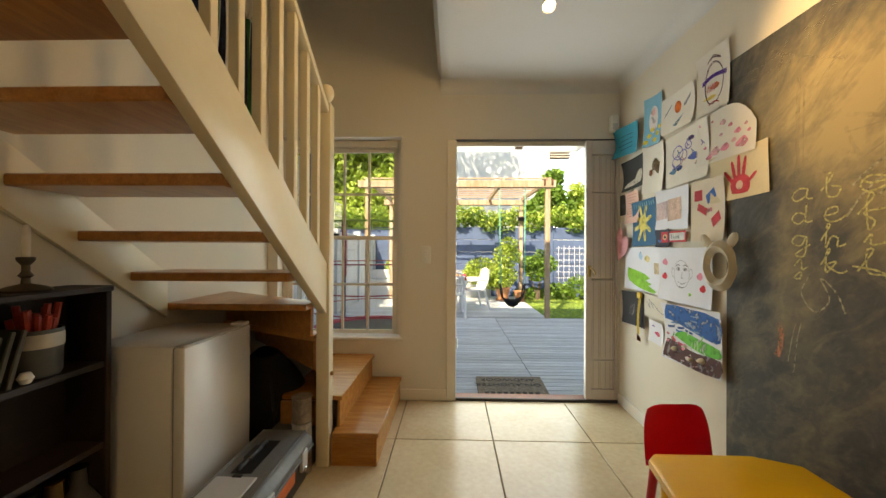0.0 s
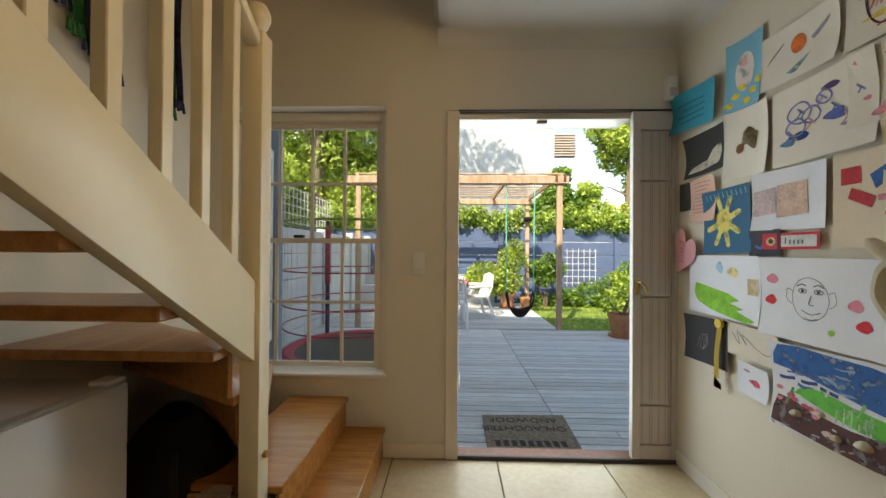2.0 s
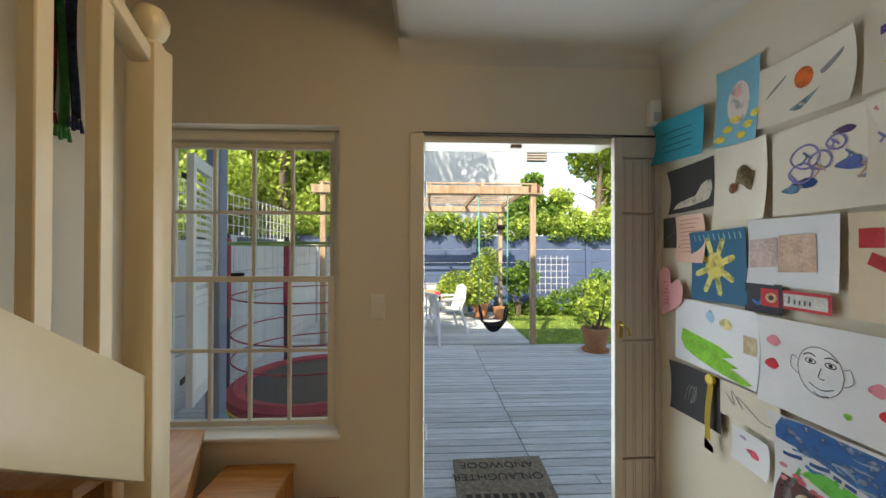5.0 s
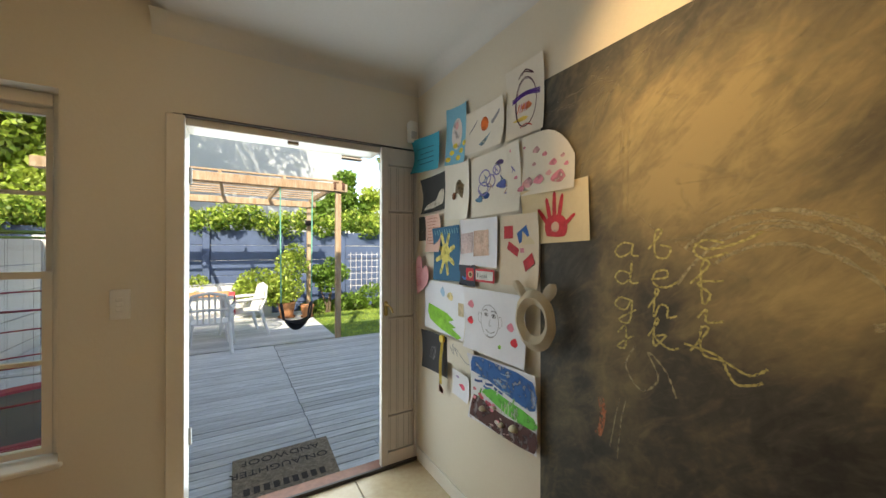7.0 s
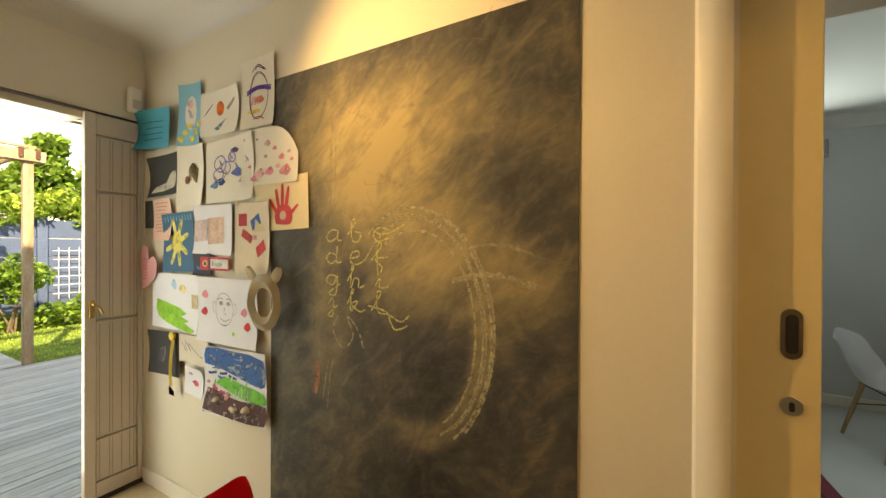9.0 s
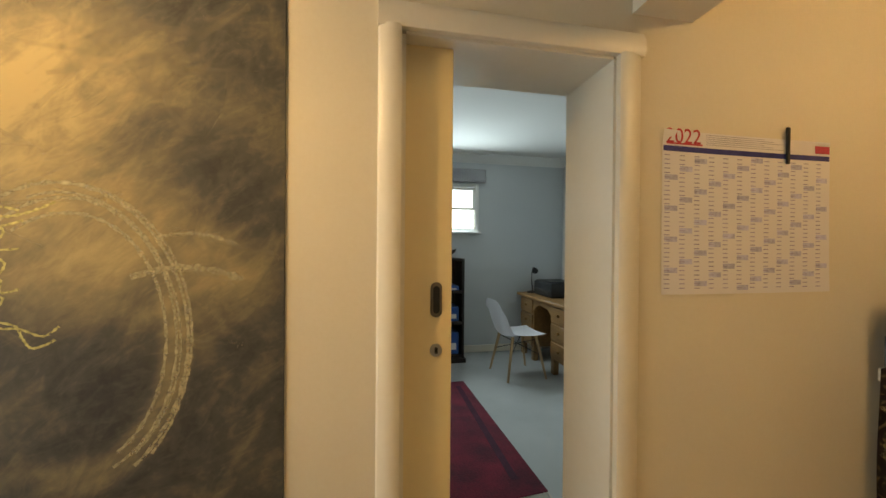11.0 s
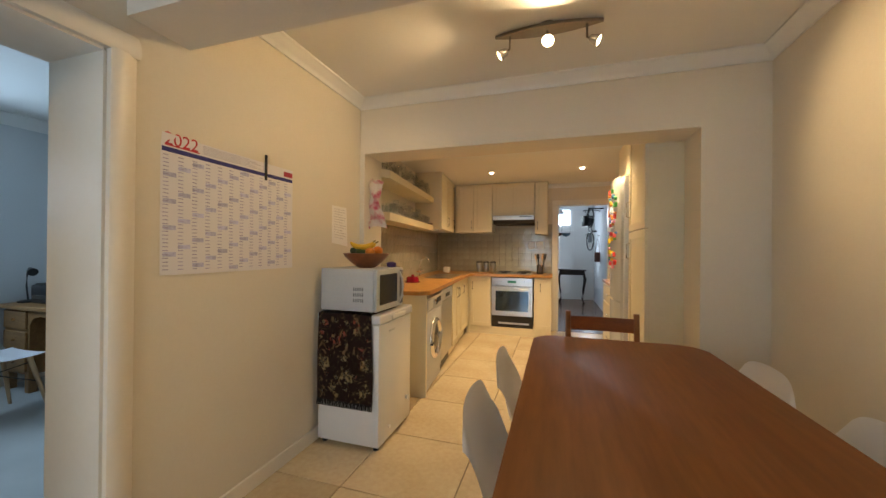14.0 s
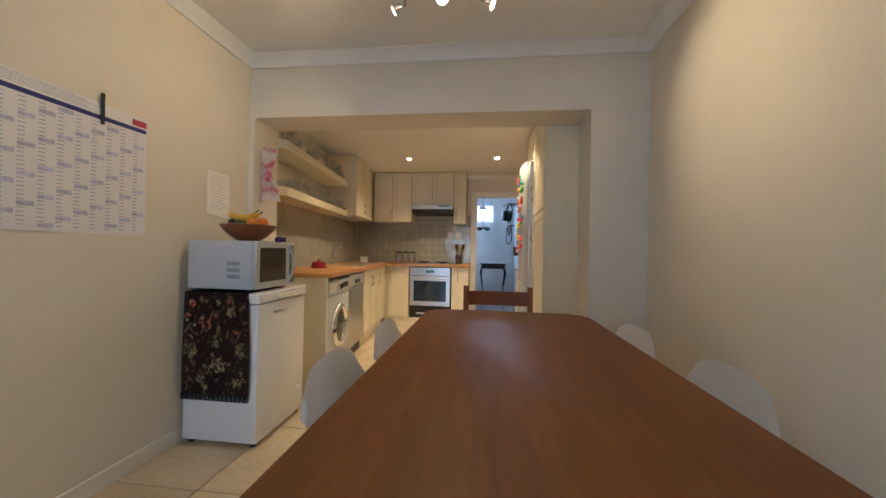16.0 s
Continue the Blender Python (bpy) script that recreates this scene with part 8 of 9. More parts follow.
# pergola
pg = thing("pergola", "weathered timber pergola over the deck", "pergola")
PX, PXL, PY0, PY1 = 1.79, -1.62, 6.82, 9.45
for x, y in ((PX, PY0), (PX, PY1), (PXL, PY0), (PXL, PY1)):
    part("post", bm_box(x - 0.043, y - 0.043, DZ - 0.05, x + 0.043, y + 0.043, 2.46, 0.006), TIMBER, pg)
for y in (PY0, PY1):
    part("beam", bm_box(PXL - 0.18, y - 0.075, 2.37, PX + 0.14, y - 0.035, 2.50, 0.004), TIMBER, pg)
    part("beam", bm_box(PXL - 0.18, y + 0.035, 2.37, PX + 0.14, y + 0.075, 2.50, 0.004), TIMBER, pg)
for k in range(5):
    x = PX + 0.03 - 0.865 * k
    part("rafter", bm_box(x - 0.022, PY0 - 0.03, 2.47, x + 0.022, PY1 + 0.1, 2.56, 0.003), TIMBER, pg)
for k in range(9):
    y = PY0 + 0.12 + 0.31 * k
    part("lath", bm_box(PXL - 0.1, y - 0.02, 2.56, PX + 0.1, y + 0.02, 2.585, 0.002), TIMBER, pg)
RUST = mat("rusty_bracket", (0.16, 0.07, 0.04), 0.7, 0.4)
for s in (-1, 1):
    part("bracket", bm_box(PX + s * 0.07 - 0.02, PY0 - 0.09, 2.40, PX + s * 0.07 + 0.02, PY0 + 0.09, 2.52, 0.004), RUST, pg)
part("bird_box", bm_box(PX - 0.09, PY1 - 0.16, 1.95, PX + 0.09, PY1 - 0.05, 2.06, 0.01), DARKWOOD, pg)

# tyre swing
ROPE = mat("green_rope", (0.20, 0.55, 0.42), 0.8, 0.2, 30)
swg = thing("rubber_swing", "black rubber bucket swing on green ropes", "swing")
SCX, SCY, SCZ = 1.13, 6.80, 0.22


def seat_fn(u, v):
    a, h = 2 * math.pi * u, v
    rx, ry = 0.215 * (0.12 + 0.88 * h ** 0.55), 0.16 * (0.12 + 0.88 * h ** 0.55)
    return (SCX + rx * math.cos(a), SCY + ry * math.sin(a), SCZ - 0.10 + 0.13 * h + 0.10 * h * abs(math.cos(a)) ** 3)


RUBBER = mat("black_rubber", (0.014, 0.014, 0.016), 0.6, 0.2)
part("seat", bm_sheet(seat_fn, 28, 10, 0.014), RUBBER, swg)
for s in (-1, 1):
    part("ring", bm_tube([(SCX + s * (0.205 + 0.02 * math.sin(a)), SCY + 0.09 * math.cos(a), SCZ + 0.20 + 0.13 * math.sin(a)) for a in [2 * math.pi * k / 20 for k in range(20)]], 0.016, 8, closed=True), RUBBER, swg)
    part("rope", bm_tube([(SCX + s * 0.225, SCY, SCZ + 0.33), (SCX + s * 0.24, SCY, 2.40)], 0.010, 8), ROPE, swg)

# white plastic table and chairs
PLASTIC = mat("white_garden_plastic", (0.78, 0.79, 0.80), 0.35, 0.05)


def garden_chair(m):
    c = thing("garden_chair", "white plastic garden armchair on the deck", "chair", m, "garden chairs")
    part("seat", bm_prism(round_rect(-0.24, -0.22, 0.24, 0.24, 0.05), "z", 0.41, 0.43, bevel=0.004), PLASTIC, c)
    bt = part("back_frame", bm_tube([(-0.24, 0.22, 0.42), (-0.25, 0.30, 0.65), (-0.2, 0.33, 0.83), (0.0, 0.34, 0.87), (0.2, 0.33, 0.83), (0.25, 0.30, 0.65), (0.24, 0.22, 0.42)], 0.022, 8), PLASTIC, c)
    for k in range(5):
        x = -0.14 + 0.07 * k
        part("back_slat", bm_tube([(x, 0.23, 0.43), (x, 0.29, 0.64), (x, 0.33, 0.86 - 0.3 * x * x)], 0.012, 6), PLASTIC, bt)
    part("back_band", bm_tube([(-0.235, 0.285, 0.62), (0, 0.30, 0.63), (0.235, 0.285, 0.62)], 0.02, 6), PLASTIC, bt)
    for s in (-1, 1):
        part("armrest", bm_tube([(s * 0.25, 0.29, 0.64), (s * 0.29, 0.1, 0.64), (s * 0.29, -0.2, 0.62), (s * 0.27, -0.24, 0.55)], [0.022, 0.028, 0.03, 0.024], 8), PLASTIC, c)
        part("front_leg", bm_tube([(s * 0.27, -0.23, 0.58), (s * 0.25, -0.22, 0.42), (s * 0.29, -0.27, 0.0)], [0.024, 0.03, 0.022], 8), PLASTIC, c)
        part("rear_leg", bm_tube([(s * 0.24, 0.22, 0.43), (s * 0.28, 0.34, 0.0)], [0.03, 0.022], 8), PLASTIC, c)
    return c


gc = garden_chair(pose(-0.02, 6.95, DZ, 0, 0, 178))
copy_thing(gc, pose(0.40, 7.80, DZ, 0, 0, 285))
gt = thing("garden_table", "white plastic garden table with orange cloth", "table", pose(-0.35, 7.75, DZ))
part("top", bm_prism(round_rect(-0.62, -0.42, 0.62, 0.42, 0.08), "z", 0.70, 0.73, bevel=0.005), PLASTIC, gt)
for x in (-0.52, 0.52):
    for y in (-0.33, 0.33):
        part("leg", bm_tube([(x, y, 0.70), (x * 1.05, y * 1.05, 0.0)], [0.04, 0.03], 8), PLASTIC, gt)
tcl = thing("tablecloth", "orange and red cloth on the garden table", "tablecloth")
part("cloth", bm_box(-0.95, 7.34, DZ + 0.731, 0.22, 8.16, DZ + 0.736, 0.002), mat("orange_cloth", (0.62, 0.32, 0.14), 0.9, 0.3, 8), tcl)
part("overhang", bm_sheet(lambda u, v: (0.285 + 0.012 * math.sin(10 * u), 7.40 + 0.55 * u, DZ + 0.735 - 0.32 * v), 10, 5, 0.004), mat("red_cloth", (0.60, 0.06, 0.08), 0.9, 0.2), tcl)
part("overhang_edge", bm_box(0.20, 7.4, DZ + 0.7315, 0.292, 7.95, DZ + 0.738), bpy.data.materials["red_cloth"], tcl)

# low white bench wall
setting("bench_wall", bm_boxes([(-2.4, 9.75, -0.2, 1.05, 10.25, 0.35), (-2.4, 10.15, 0.35, 1.05, 10.28, 0.62)], 0.02), GARDENWHITE, "low white rendered garden bench", "bench")

# boundary wall of precast panels
gw = tagged(new("garden_wall"), "slate blue precast concrete garden wall", "wall", kind="structure")
for k in range(13):
    x = -8.0 + 1.55 * k
    part("wall_post", bm_box(x - 0.07, 10.44, -0.3, x + 0.07, 10.62, 1.90, 0.01), BLUEWALL, gw)
for k in range(12):
    for j in range(6):
        part("wall_panel", bm_box(-7.93 + 1.55 * k, 10.50, -0.3 + 0.36 * j, -6.52 + 1.55 * k, 10.56, 0.052 + 0.36 * j, 0.008), BLUEWALL, gw)
tr = thing("trellis", "white square wire trellis on the blue wall", "trellis")
for k in range(6):
    part("upright_bar", bm_box(3.05 + 0.15 * k, 10.40, 0.30, 3.059 + 0.15 * k, 10.41, 1.32), WHITE, tr)
for k in range(6):
    part("cross_bar", bm_box(2.98, 10.412, 0.40 + 0.17 * k, 3.85, 10.42, 0.409 + 0.17 * k), WHITE, tr)

# side wall with lattice and the trampoline, seen through the window
sg = tagged(new("side_wall"), "white precast garden wall with lattice on top", "wall", kind="structure")
for k in range(5):
    part("wall_post", bm_box(-2.42, 3.6 + 1.7 * k, -0.3, -2.26, 3.74 + 1.7 * k, 1.62, 0.008), GARDENWHITE, sg)
for k in range(4):
    for j in range(5):
        part("wall_panel", bm_box(-2.37, 3.74 + 1.7 * k, -0.3 + 0.37 * j, -2.31, 5.29 + 1.7 * k, 0.062 + 0.37 * j, 0.006), GARDENWHITE, sg)
lat = thing("lattice", "white diagonal lattice above the side wall", "lattice")
for k in range(26):
    part("lattice_bar", bm_box(-2.345, 4.2 + 0.13 * k, 1.60, -2.338, 4.209 + 0.13 * k, 2.15), WHITE, lat)
for k in range(5):
    part("lattice_rail", bm_box(-2.335, 4.2, 1.62 + 0.125 * k, -2.328, 7.5, 1.629 + 0.125 * k), WHITE, lat)
part("corner_column", bm_box(-1.535, 3.60, -0.1, -1.432, 3.70, 2.6, 0.008), mat("grey_blue_post", (0.24, 0.28, 0.36), 0.7), thing("porch_column", "grey-blue porch column by the window", "column"))
tp = thing("trampoline", "round trampoline with red padding and safety net", "trampoline")
TCX, TCY, TR = -1.04, 4.62, 0.74
REDPAD = mat("faded_red_pad", (0.42, 0.05, 0.08), 0.7, 0.3, 5, 40, 0.2)
YTRIM = mat("yellow_piping", (0.65, 0.50, 0.05), 0.7)
part("jumping_mat", bm_lathe([(TR - 0.10, 0.158), (TR - 0.095, 0.166), (0.0, 0.163)], 40, at=(TCX, TCY, 0)), mat("black_mat", (0.035, 0.04, 0.05), 0.5, 0.2), tp)
pad = part("pad", bm_lathe([(TR - 0.10, 0.155), (TR - 0.08, 0.185), (TR, 0.20), (TR + 0.06, 0.16), (TR + 0.06, 0.08), (TR + 0.03, 0.08), (TR, 0.14)], 48, at=(TCX, TCY, 0)), REDPAD, tp, "faded red padding")
part("piping", bm_tube([(TCX + (TR + 0.062) * math.cos(2 * math.pi * k / 40), TCY + (TR + 0.062) * math.sin(2 * math.pi * k / 40), 0.075) for k in range(40)], 0.012, 6, closed=True), YTRIM, pad)
part("skirt", bm_lathe([(TR + 0.02, -0.08), (TR + 0.03, 0.08), (TR + 0.02, 0.08), (TR + 0.01, -0.08)], 40, at=(TCX, TCY, 0)), mat("black_skirt", (0.012, 0.012, 0.014), 0.8, 0.3), tp)
for k in range(4):
    a = radians(12 + 60 * k)
    x, y = TCX + (TR + 0.08) * math.cos(a), TCY + (TR + 0.08) * math.sin(a)
    po = part("net_pole", bm_tube([(x, y, DZ), (x, y, 1.60)], 0.028, 8), mat("dark_foam", (0.05, 0.05, 0.08), 0.8) if k == 0 else bpy.data.materials["dark_foam"], tp)
    part("foam_sleeve", bm_tube([(x, y, 0.80), (x, y, 1.55)], 0.036, 8), REDPAD, po)
for z in (0.45, 0.68, 1.02):
    part("net_strap", bm_tube([(TCX + (TR + 0.02) * math.cos(2 * math.pi * k / 36), TCY + (TR + 0.02) * math.sin(2 * math.pi * k / 36), z) for k in range(36)], 0.007, 5, closed=True), REDPAD, tp)
part("top_ring", bm_tube([(TCX + (TR + 0.05) * math.cos(2 * math.pi * k / 36), TCY + (TR + 0.05) * math.sin(2 * math.pi * k / 36), 1.5) for k in range(36)], 0.012, 5, closed=True), mat("green_net_edge", (0.20, 0.30, 0.06), 0.7), tp)
net = bmesh.new()
for k in range(44):
    a = 2 * math.pi * k / 44
    bm_tube([(TCX + TR * math.cos(a), TCY + TR * math.sin(a), 0.27), (TCX + TR * math.cos(a), TCY + TR * math.sin(a), 1.5)], 0.0006, 3, bm=net)
tagged(part("safety_net", net, BLACK, tp), kind="stuff")

# window shutter
sht = thing("window_shutter", "white louvred wooden shutter folded open outside the window", "shutter", pose(-1.36, YD + 0.32, 0, 0, 0, 106))
part("shutter_frame", bm_boxes([(0.0, -0.02, 0.50, 0.05, 0.02, 2.02), (0.38, -0.02, 0.50, 0.43, 0.02, 2.02), (0.05, -0.02, 0.50, 0.38, 0.02, 0.58), (0.05, -0.02, 1.22, 0.38, 0.02, 1.30), (0.05, -0.02, 1.94, 0.38, 0.02, 2.02)], 0.003), WHITE, sht)
for k in range(28):
    z = 0.60 + 0.047 * k
    if 1.19 < z < 1.31:
        continue
    part("louvre", bm_prism([(-0.018, z - 0.012), (-0.012, z - 0.016), (0.018, z + 0.014), (0.012, z + 0.018)], "x", 0.05, 0.38), WHITE, sht)
for z in (0.66, 1.86):
    part("strap_hinge", bm_box(-0.06, 0.018, z, 0.06, 0.028, z + 0.035, 0.003), bpy.data.materials["black_iron"], sht)

# plants
def plant_pot(m, r, h, label):
    t = thing("plant_pot", label, "plant pot", m)
    part("pot", bm_lathe([(r * 0.7, 0.02), (r * 0.98, h * 0.85), (r * 1.06, h * 0.86), (r * 1.06, h), (r * 0.95, h), (r * 0.9, h * 0.88)], 24), TERRACOTTA, t)
    part("saucer", bm_lathe([(r * 0.85, 0), (r * 0.95, 0.0), (r * 1.0, 0.035), (r * 0.9, 0.02)], 24), TERRACOTTA, t)
    part("soil", bm_cyl(r * 0.9, r * 0.9, h * 0.8, h * 0.9, 20), SOIL, t)
    return t


def shrub(label, x, y, z, blobs, count, size, material, seed, stems=4, category="shrub", pot=None):
    t = thing("shrub", label, category, pose(x, y, z))
    rs2 = random.Random(seed)
    for k in range(stems):
        c = blobs[k % len(blobs)]
        part("stem", bm_tube([(0.03 * (k - 1), 0.02 * (k % 2), 0.0), (c[0] * 0.5 + rs2.uniform(-0.05, 0.05), c[1] * 0.5, c[2] * 0.55), (c[0], c[1], c[2])], [0.018, 0.012, 0.005], 6), BARK, t)
    part("crown", leaves("crown", blobs, count, size, material, seed), material, t)
    return t


p1 = plant_pot(pose(1.28, 9.15, DZ), 0.18, 0.34, "terracotta pot holding a bushy herb")
shrub("bushy yellow-green potted herb on the deck", 1.25, 9.15, DZ + 0.28, [(0, 0, 0.35, 0.38), (-0.5, 0.0, 0.45, 0.42), (0.15, 0.1, 0.85, 0.34), (-0.2, 0.1, 0.3, 0.4), (-0.75, 0.1, 0.32, 0.28), (0.2, 0.05, 1.15, 0.22)], 3600, 0.05, LEAF2, 21, 6)
plant_pot(pose(1.68, 9.0, DZ), 0.14, 0.26, "small terracotta pot beside the bushy herb")
shrub("small dark-leaved shrub by the blue wall", 2.25, 9.6, -0.12, [(0, 0, 0.75, 0.30), (0.25, 0, 0.95, 0.28), (-0.2, 0, 0.95, 0.26), (0.1, 0, 1.15, 0.2)], 1300, 0.055, LEAF, 22, 4)
p3 = plant_pot(pose(2.62, 6.35, DZ), 0.20, 0.36, "large terracotta pot on a saucer beside the lawn")
shrub("sprawling shrub in the large terracotta pot", 2.62, 6.35, DZ + 0.3, [(-0.15, 0, 0.16, 0.12), (0.05, 0, 0.40, 0.13), (0.16, 0, 0.62, 0.15), (-0.22, 0, 0.30, 0.12), (0.25, 0, 0.3, 0.12)], 300, 0.03, LEAF2, 23, 5)
shrub("leafy border shrubs below the trellis", 3.4, 9.7, -0.14, [(0, 0, 0.3, 0.42), (0.7, 0, 0.45, 0.5), (-0.6, 0, 0.2, 0.3), (1.4, 0, 0.6, 0.55), (0.35, -0.2, 0.15, 0.35), (1.0, 0.1, 0.9, 0.3)], 3800, 0.055, LEAF, 24, 6)
shrub("light green border shrub by the lawn", 3.6, 8.6, -0.12, [(0, 0, 0.3, 0.34), (0.3, 0, 0.5, 0.34), (0.1, 0.1, 0.75, 0.25), (0.55, 0, 0.7, 0.3)], 1600, 0.05, LEAF2, 25, 5)
shrub("low border plants along the blue wall", 2.2, 9.9, -0.14, [(0, 0, 0.1, 0.25), (0.45, 0, 0.12, 0.26), (-0.3, 0.1, 0.1, 0.2), (0.9, 0.1, 0.14, 0.26)], 1600, 0.05, LEAF, 26, 4)
shrub("rounded shrubs behind the white bench", -0.9, 10.35, 0.3, [(0, 0, 0.35, 0.3), (0.5, 0, 0.3, 0.25), (-0.7, 0, 0.4, 0.35)], 1500, 0.045, LEAF2, 27, 4)
# creeper along the top of the wall
rv = random.Random(8)
ivy_blobs = [(-6.5 + 0.42 * k, 10.62 + rv.uniform(-0.08, 0.1), 2.0 + rv.uniform(-0.08, 0.22), rv.uniform(0.26, 0.42)) for k in range(40)]
ivy = thing("ivy_hedge", "dense ivy spilling over the top of the blue wall", "ivy")
part("foliage", leaves("foliage", ivy_blobs, 15000, 0.055, LEAF, 31), LEAF, ivy)
part("light_foliage", leaves("light_foliage", [(x, y - 0.05, z + 0.1, r) for x, y, z, r in ivy_blobs], 9000, 0.055, LEAF2, 32), LEAF2, ivy)
for k in range(8):
    part("stem", bm_tube([(-6.2 + 2.1 * k, 10.66, -0.2), (-6.1 + 2.1 * k, 10.68, 1.0), (-6.3 + 2.1 * k, 10.66, 2.1)], 0.02, 6), BARK, ivy)


def tree(label, x, y, h, blobs, count, size, material, seed, lean=0.0):
    t = thing("tree", label, "tree", pose(x, y, -0.16))
    part("trunk", bm_tube([(0, 0, 0), (0.05 + lean * 0.3, 0, h * 0.3), (lean * 0.7, 0.05, h * 0.6), (lean, 0, h)], [0.16, 0.13, 0.10, 0.05], 10), BARK, t)
    for k, b in enumerate(blobs):
        z0 = h * (0.4 + 0.08 * (k % 6))
        part("limb", bm_tube([(lean * 0.6, 0, z0), ((b[0] + lean) * 0.5, b[1] * 0.5, (z0 + b[2]) / 2 + 0.2), (b[0], b[1], b[2])], [0.035, 0.02, 0.006], 6), BARK, t)
    part("crown", leaves("crown", blobs, count, size, material, seed), material, t)
    return t


tree("tall leafy tree behind the blue wall", 6.6, 13.0, 5.2, [(-0.8, 0, 4.8, 0.9), (0.6, 0, 5.4, 1.0), (0.0, 0, 6.2, 1.1), (-1.4, -0.3, 5.6, 0.8), (1.5, 0, 4.6, 1.0), (1.2, 0, 6.2, 1.0), (-0.5, -0.5, 3.6, 0.6), (2.3, 0, 5.4, 1.0), (-1.9, 0, 6.6, 0.7)], 15000, 0.10, LEAF2, 41)
tree("smaller tree between the wall and the neighbouring house", 3.3, 12.2, 3.0, [(0, 0, 3.2, 0.5), (-0.5, 0, 2.7, 0.5), (0.5, 0, 2.6, 0.55), (0.1, 0, 3.8, 0.35), (0.9, 0, 3.1, 0.35)], 4200, 0.085, LEAF, 42)
tree("broad green tree at the end of the wall", 10.0, 12.5, 3.6, [(0, 0, 3.2, 1.0), (-1.4, 0, 2.6, 0.9), (1.2, 0, 3.0, 1.1), (-2.6, 0, 2.4, 0.8), (-3.4, 0.2, 2.1, 0.6)], 10000, 0.10, LEAF, 43)
tree("dense green trees beyond the side wall", -5.2, 11.8, 4.4, [(0, 0, 3.6, 1.2), (1.4, 0, 4.2, 1.1), (-1.4, 0, 3.6, 1.3), (2.6, 0, 3.2, 1.0), (0.6, 0, 5.0, 1.1), (2.4, 0, 4.8, 0.9), (3.2, 0.3, 4.0, 0.8), (-2.8, 0, 4.0, 1.3), (1.0, -0.3, 3.0, 0.9), (2.0, -0.3, 2.6, 0.8), (-0.6, -0.4, 2.8, 0.9)], 30000, 0.085, LEAF2, 44)
tree("tall dark tree beyond the garden corner", -8.4, 9.2, 4.8, [(0, 0, 3.8, 1.3), (0.8, 0.5, 4.8, 1.2), (-0.8, 0, 5.2, 1.2), (1.6, 0, 3.2, 1.0), (1.8, 1.2, 4.4, 1.0), (2.6, 0.6, 2.6, 0.9), (3.4, 0.8, 3.4, 0.9)], 15000, 0.085, LEAF2, 45)
# high crown clumps are out of view, added to dapple the neighbouring house
tree("tall leafy tree whose branch hangs over the deck", -3.9, 10.9, 10.0, [(0.6, 0, 5.6, 1.0), (2.0, -0.4, 6.2, 0.9), (-0.8, 0, 5.6, 1.0), (3.4, -0.6, 6.3, 0.6), (4.6, -0.6, 6.2, 0.5), (1.2, 0, 6.8, 1.0), (-3.6, 0, 10.6, 1.9), (-0.8, 0, 11.4, 1.8), (1.4, 0.3, 10.2, 1.5), (-2.0, 0, 13.2, 1.8), (3.2, 0, 11.8, 1.3), (0.6, 0, 13.4, 1.5)], 10500, 0.13, LEAF2, 46)

tree("pale-trunked leafy tree behind the blue wall", 5.2, 12.0, 4.4, [(-0.7, 0, 2.6, 0.55), (0.5, 0, 2.5, 0.6), (1.3, 0, 2.9, 0.7), (0.9, 0, 3.7, 0.5), (-0.9, 0.2, 3.3, 0.4), (2.2, 0, 3.2, 0.7), (0.2, 0, 4.9, 0.6)], 6500, 0.085, LEAF2, 47, 0.3)

hedge_blobs = [(-7.5 + 0.55 * k, 12.4 + rv.uniform(-0.3, 0.3), 1.9 + 0.55 * (k % 5) + rv.uniform(-0.2, 0.2), rv.uniform(0.5, 0.8)) for k in range(12)] * 1
hedge_blobs += [(-7.3 + 0.6 * k, 12.6, 3.6 + rv.uniform(-0.4, 0.7), rv.uniform(0.6, 0.9)) for k in range(10)]
hedge_blobs += [(-7.0 + 0.6 * k, 12.2, 2.3 + rv.uniform(-0.3, 0.4), rv.uniform(0.5, 0.75)) for k in range(9)]
hg = thing("hedge", "tall yellow-green hedge of trees beyond the wall", "hedge")
part("foliage", leaves("foliage", hedge_blobs, 34000, 0.075, LEAF2, 51), LEAF2, hg)
for k in range(5):
    part("stem", bm_tube([(-7.2 + 1.3 * k, 12.6, -0.2), (-7.1 + 1.3 * k, 12.5, 1.6), (-7.3 + 1.3 * k, 12.6, 3.4)], [0.07, 0.05, 0.02], 8), BARK, hg)

# neighbouring house
nh = thing("neighbour_house", "pale rendered neighbouring house with slatted eave", "house")
NW = mat("pale_render", (0.46, 0.50, 0.53), 0.85, 0.12, 0.6, 40, 0.1)
part("wall", bm_box(-9.0, 17.0, -0.2, 4.55, 25.0, 8.4), NW, nh)
nr = part("roof", bm_prism([(-9.6, 8.4), (5.2, 8.4), (4.2, 9.6), (-8.6, 9.6)], "y", 16.4, 25.6), mat("roof_tiles", (0.20, 0.12, 0.09), 0.85, 0.3, 6), nh)
for k in range(9):
    part("eave_slat", bm_box(4.55, 16.9 + 0.01 * k, 5.55 + 0.12 * k, 5.5, 17.3, 5.60 + 0.12 * k), mat("eave_board", (0.52, 0.46, 0.40), 0.8, 0.2) if k == 0 else bpy.data.materials["eave_board"], nh)

# ---- pieces of floors, deck and tiled walls ----
def shared(name, bm, material):
    return mesh_of(name, bm, material)


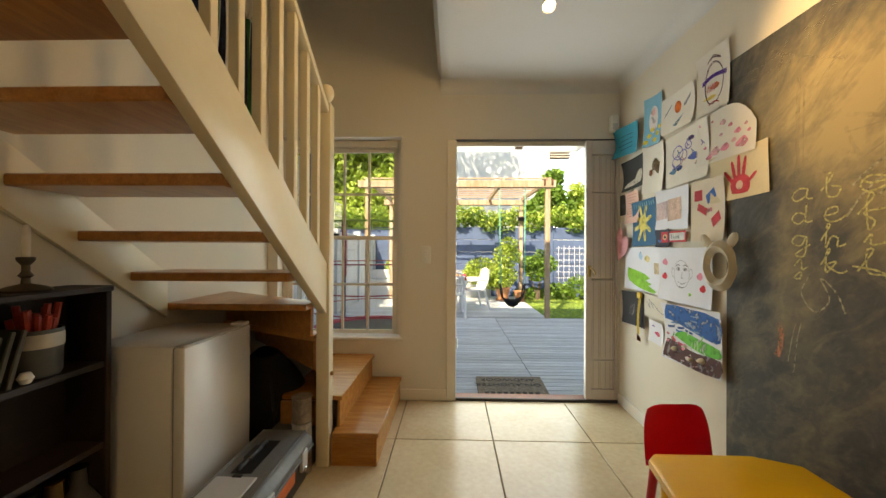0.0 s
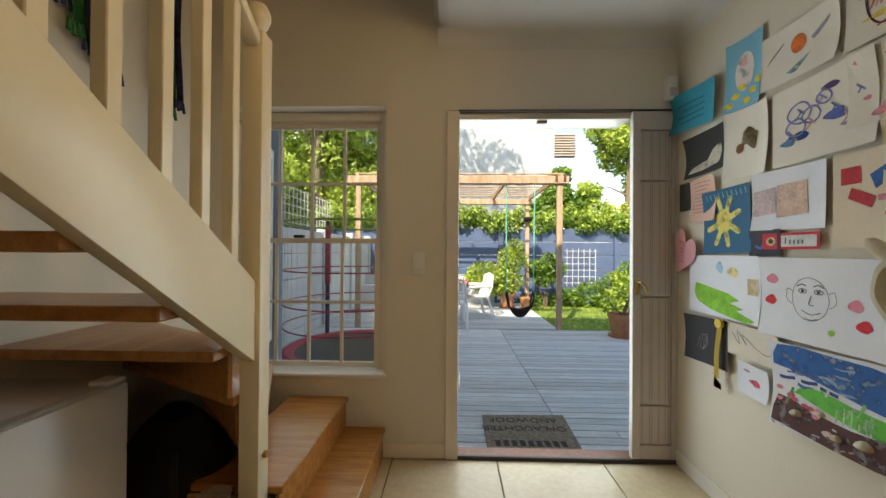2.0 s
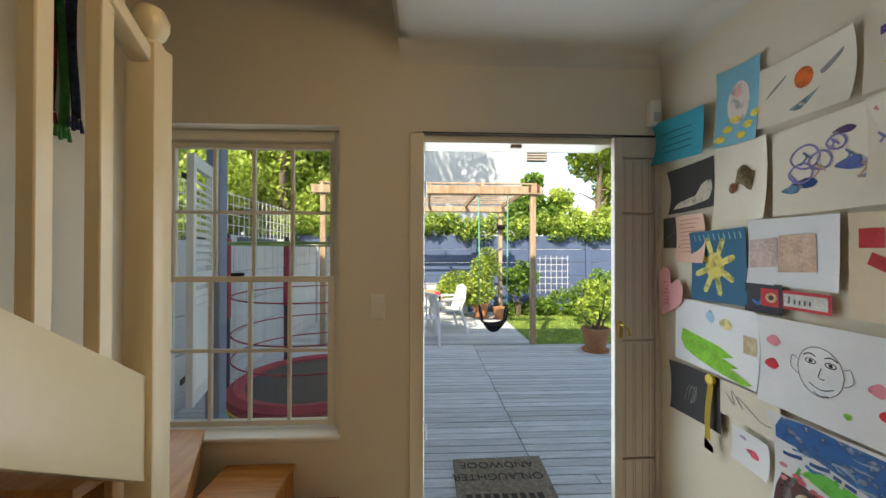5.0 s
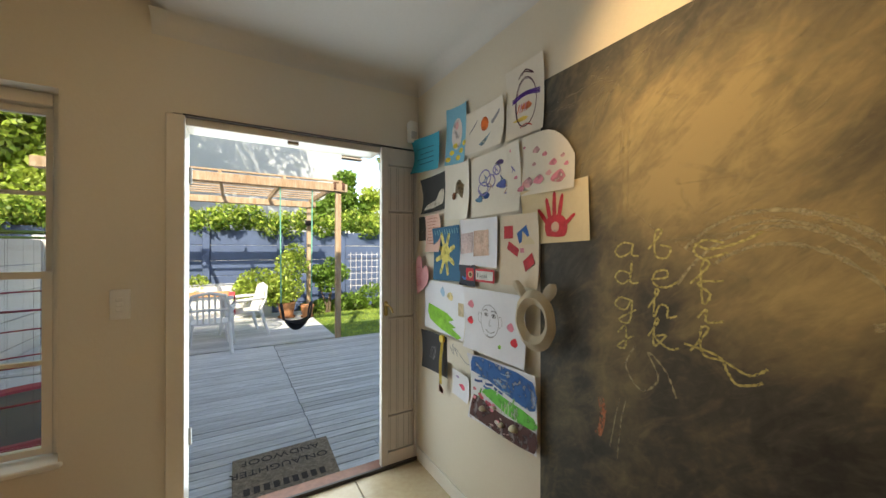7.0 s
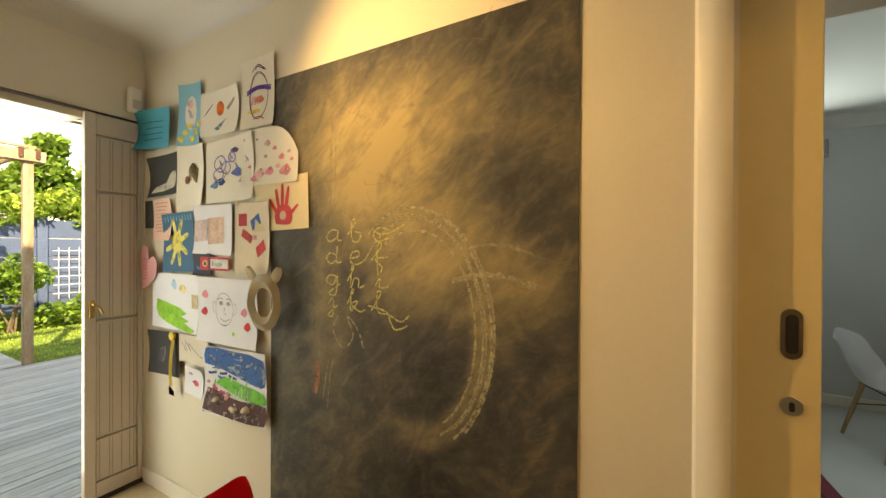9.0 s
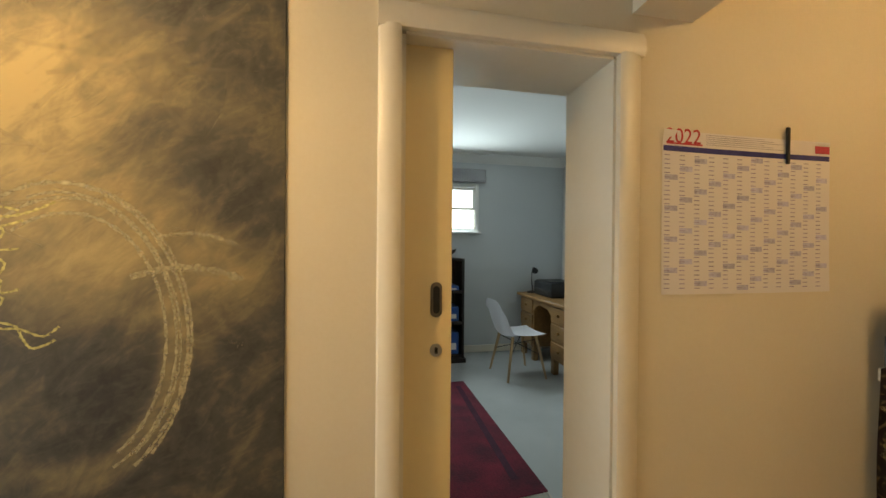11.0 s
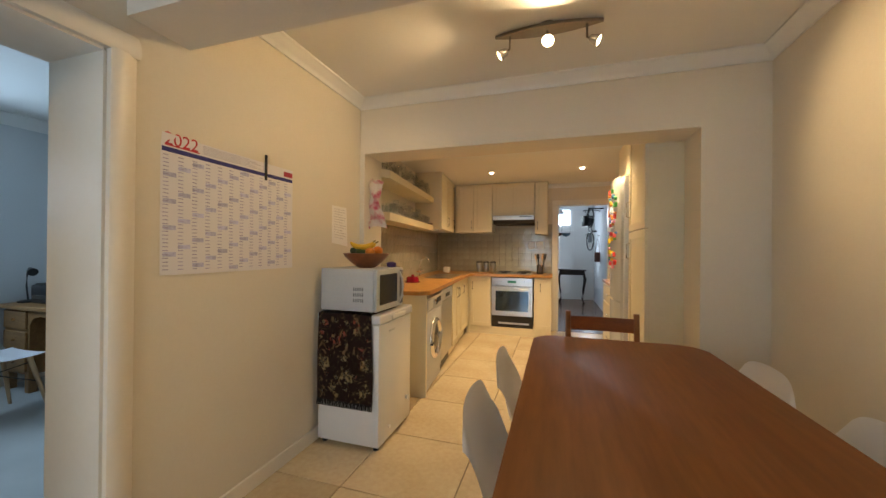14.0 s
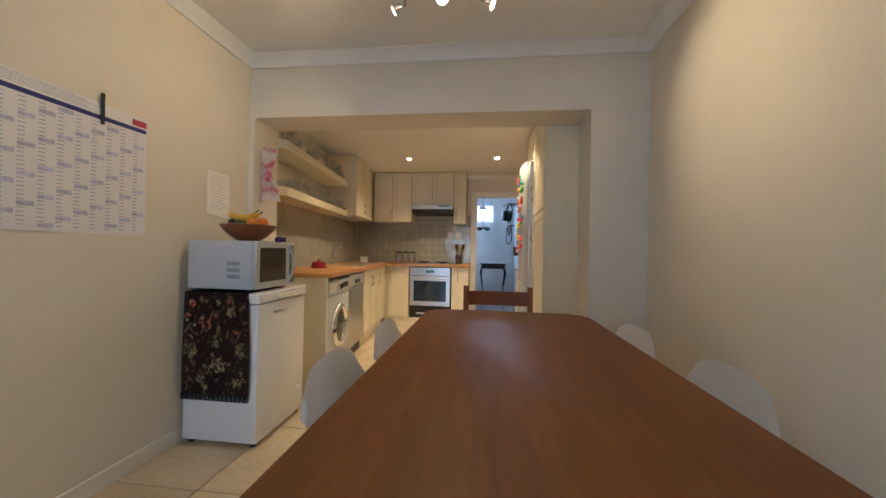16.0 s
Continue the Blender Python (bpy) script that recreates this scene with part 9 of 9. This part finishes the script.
P = 0.612
tile_me = shared("floor_tile", bm_box(-P / 2 + 0.003, -P / 2 + 0.003, -0.010, P / 2 - 0.003, P / 2 - 0.003, 0.0, 0.0025), TILE)
X0, Y0 = -0.352, 2.245
i0, i1 = math.floor((XL - X0) / P), math.ceil((XR - X0) / P)
j0, j1 = math.floor((YK - Y0) / P), math.ceil((YD - Y0) / P)
for i in range(i0, i1):
    for j in range(j0, j1):
        xa, xb = max(X0 + P * i, XL), min(X0 + P * (i + 1), XR)
        ya, yb = max(Y0 + P * j, YK), min(Y0 + P * (j + 1), YD - 0.012)
        if xb - xa < 0.02 or yb - ya < 0.02:
            continue
        if xb - xa > P - 1e-4 and yb - ya > P - 1e-4:
            ob = part("floor_tile", tile_me, TILE, floor)
            ob.location = ((xa + xb) / 2, (ya + yb) / 2, 0)
        else:
            part("floor_tile", bm_box(xa + 0.003, ya + 0.003, -0.010, xb - 0.003, yb - 0.003, 0.0, 0.0025), TILE, floor)

deck = tagged(part("deck", bm_boxes([(-2.3, YD + 0.24, -0.165, 6.0, 6.80, -0.12), (-2.3, 6.80, -0.165, 1.78, 9.9, -0.12)]), GAP), "weathered grey timber deck boards", "deck", kind="structure")
rd = random.Random(6)
BW = 0.097
for y in (2.942, 3.012):
    part("deck_board", bm_box(0.035, y, DZ - 0.03, 1.04, y + 0.064, DZ, 0.003), DECK, deck)
n = int((6.80 - YD - 0.24) / BW)
for k in range(n):
    y = YD + 0.242 + BW * k
    cut = 0.80 if 5 <= k else rd.uniform(-1.0, 2.0)
    ends = sorted([-2.3, cut + rd.uniform(-0.004, 0.004), rd.uniform(3.0, 4.5), 6.0])
    for a, b in zip(ends, ends[1:]):
        z = DZ + rd.uniform(-0.0015, 0.0015)
        part("deck_board", bm_box(a + 0.003, y + 0.004, z - 0.03, b - 0.003, y + BW - 0.004, z, 0.003), DECK, deck)
for k in range(31):
    y = 6.806 + 0.1 * k
    part("deck_board", bm_box(-2.3, y, DZ - 0.03, 1.78 + rd.uniform(-0.004, 0.004), y + 0.092, DZ + rd.uniform(-0.0015, 0.0015), 0.003), DECK, deck)

SPT = mat("glossy_grey_beige_tile", (0.40, 0.38, 0.30), 0.10, 0.12, 6, 30, 0.02, rand=0.07)
sp = 0.105
st_x = shared("wall_tile", bm_box(0.001, -sp / 2 + 0.0013, -sp / 2 + 0.0013, 0.010, sp / 2 - 0.0013, sp / 2 - 0.0013, 0.0015), SPT)
st_y = shared("wall_tile", bm_box(-sp / 2 + 0.0013, 0.001, -sp / 2 + 0.0013, sp / 2 - 0.0013, 0.010, sp / 2 - 0.0013, 0.0015), SPT)
part("tile_bed", bm_box(KW - 0.004, -5.85, TOPZ + 0.001, KW - 0.0005, -2.645, 1.6), mat("pale_tile_bed", (0.44, 0.42, 0.35), 0.9, 0.15, 20, 80, 0.1), wall_sp).matrix_world = K_TURN
part("tile_bed", bm_box(-0.18, YK + 0.0005, TOPZ + 0.001, 1.76, YK + 0.004, 1.72), mat("pale_grout", (0.44, 0.42, 0.35), 0.9, 0.15, 20, 80, 0.1), wall_sp)
rt = random.Random(12)
for j in range(6):
    z = TOPZ + 0.003 + sp * (j + 0.5)
    for k in range(30):
        y = -2.70 - sp * (k + 0.5)
        ob = part("wall_tile", st_x, SPT, wall_sp)
        ob.matrix_world = K_TURN @ pose(KW - 0.0125, y, z, 0, rt.uniform(-0.5, 0.5), rt.uniform(-0.5, 0.5))
for j in range(8):
    z = TOPZ + 0.003 + sp * (j + 0.5)
    for k in range(18):
        x = -0.17 + sp * (k + 0.5)
        if z + sp / 2 > (1.71 if 0.05 < x < 0.74 else 1.575):
            continue
        ob = part("wall_tile", st_y, SPT, wall_sp)
        ob.matrix_world = pose(x, YK + 0.003, z, rt.uniform(-0.7, 0.7), 0, rt.uniform(-0.7, 0.7))
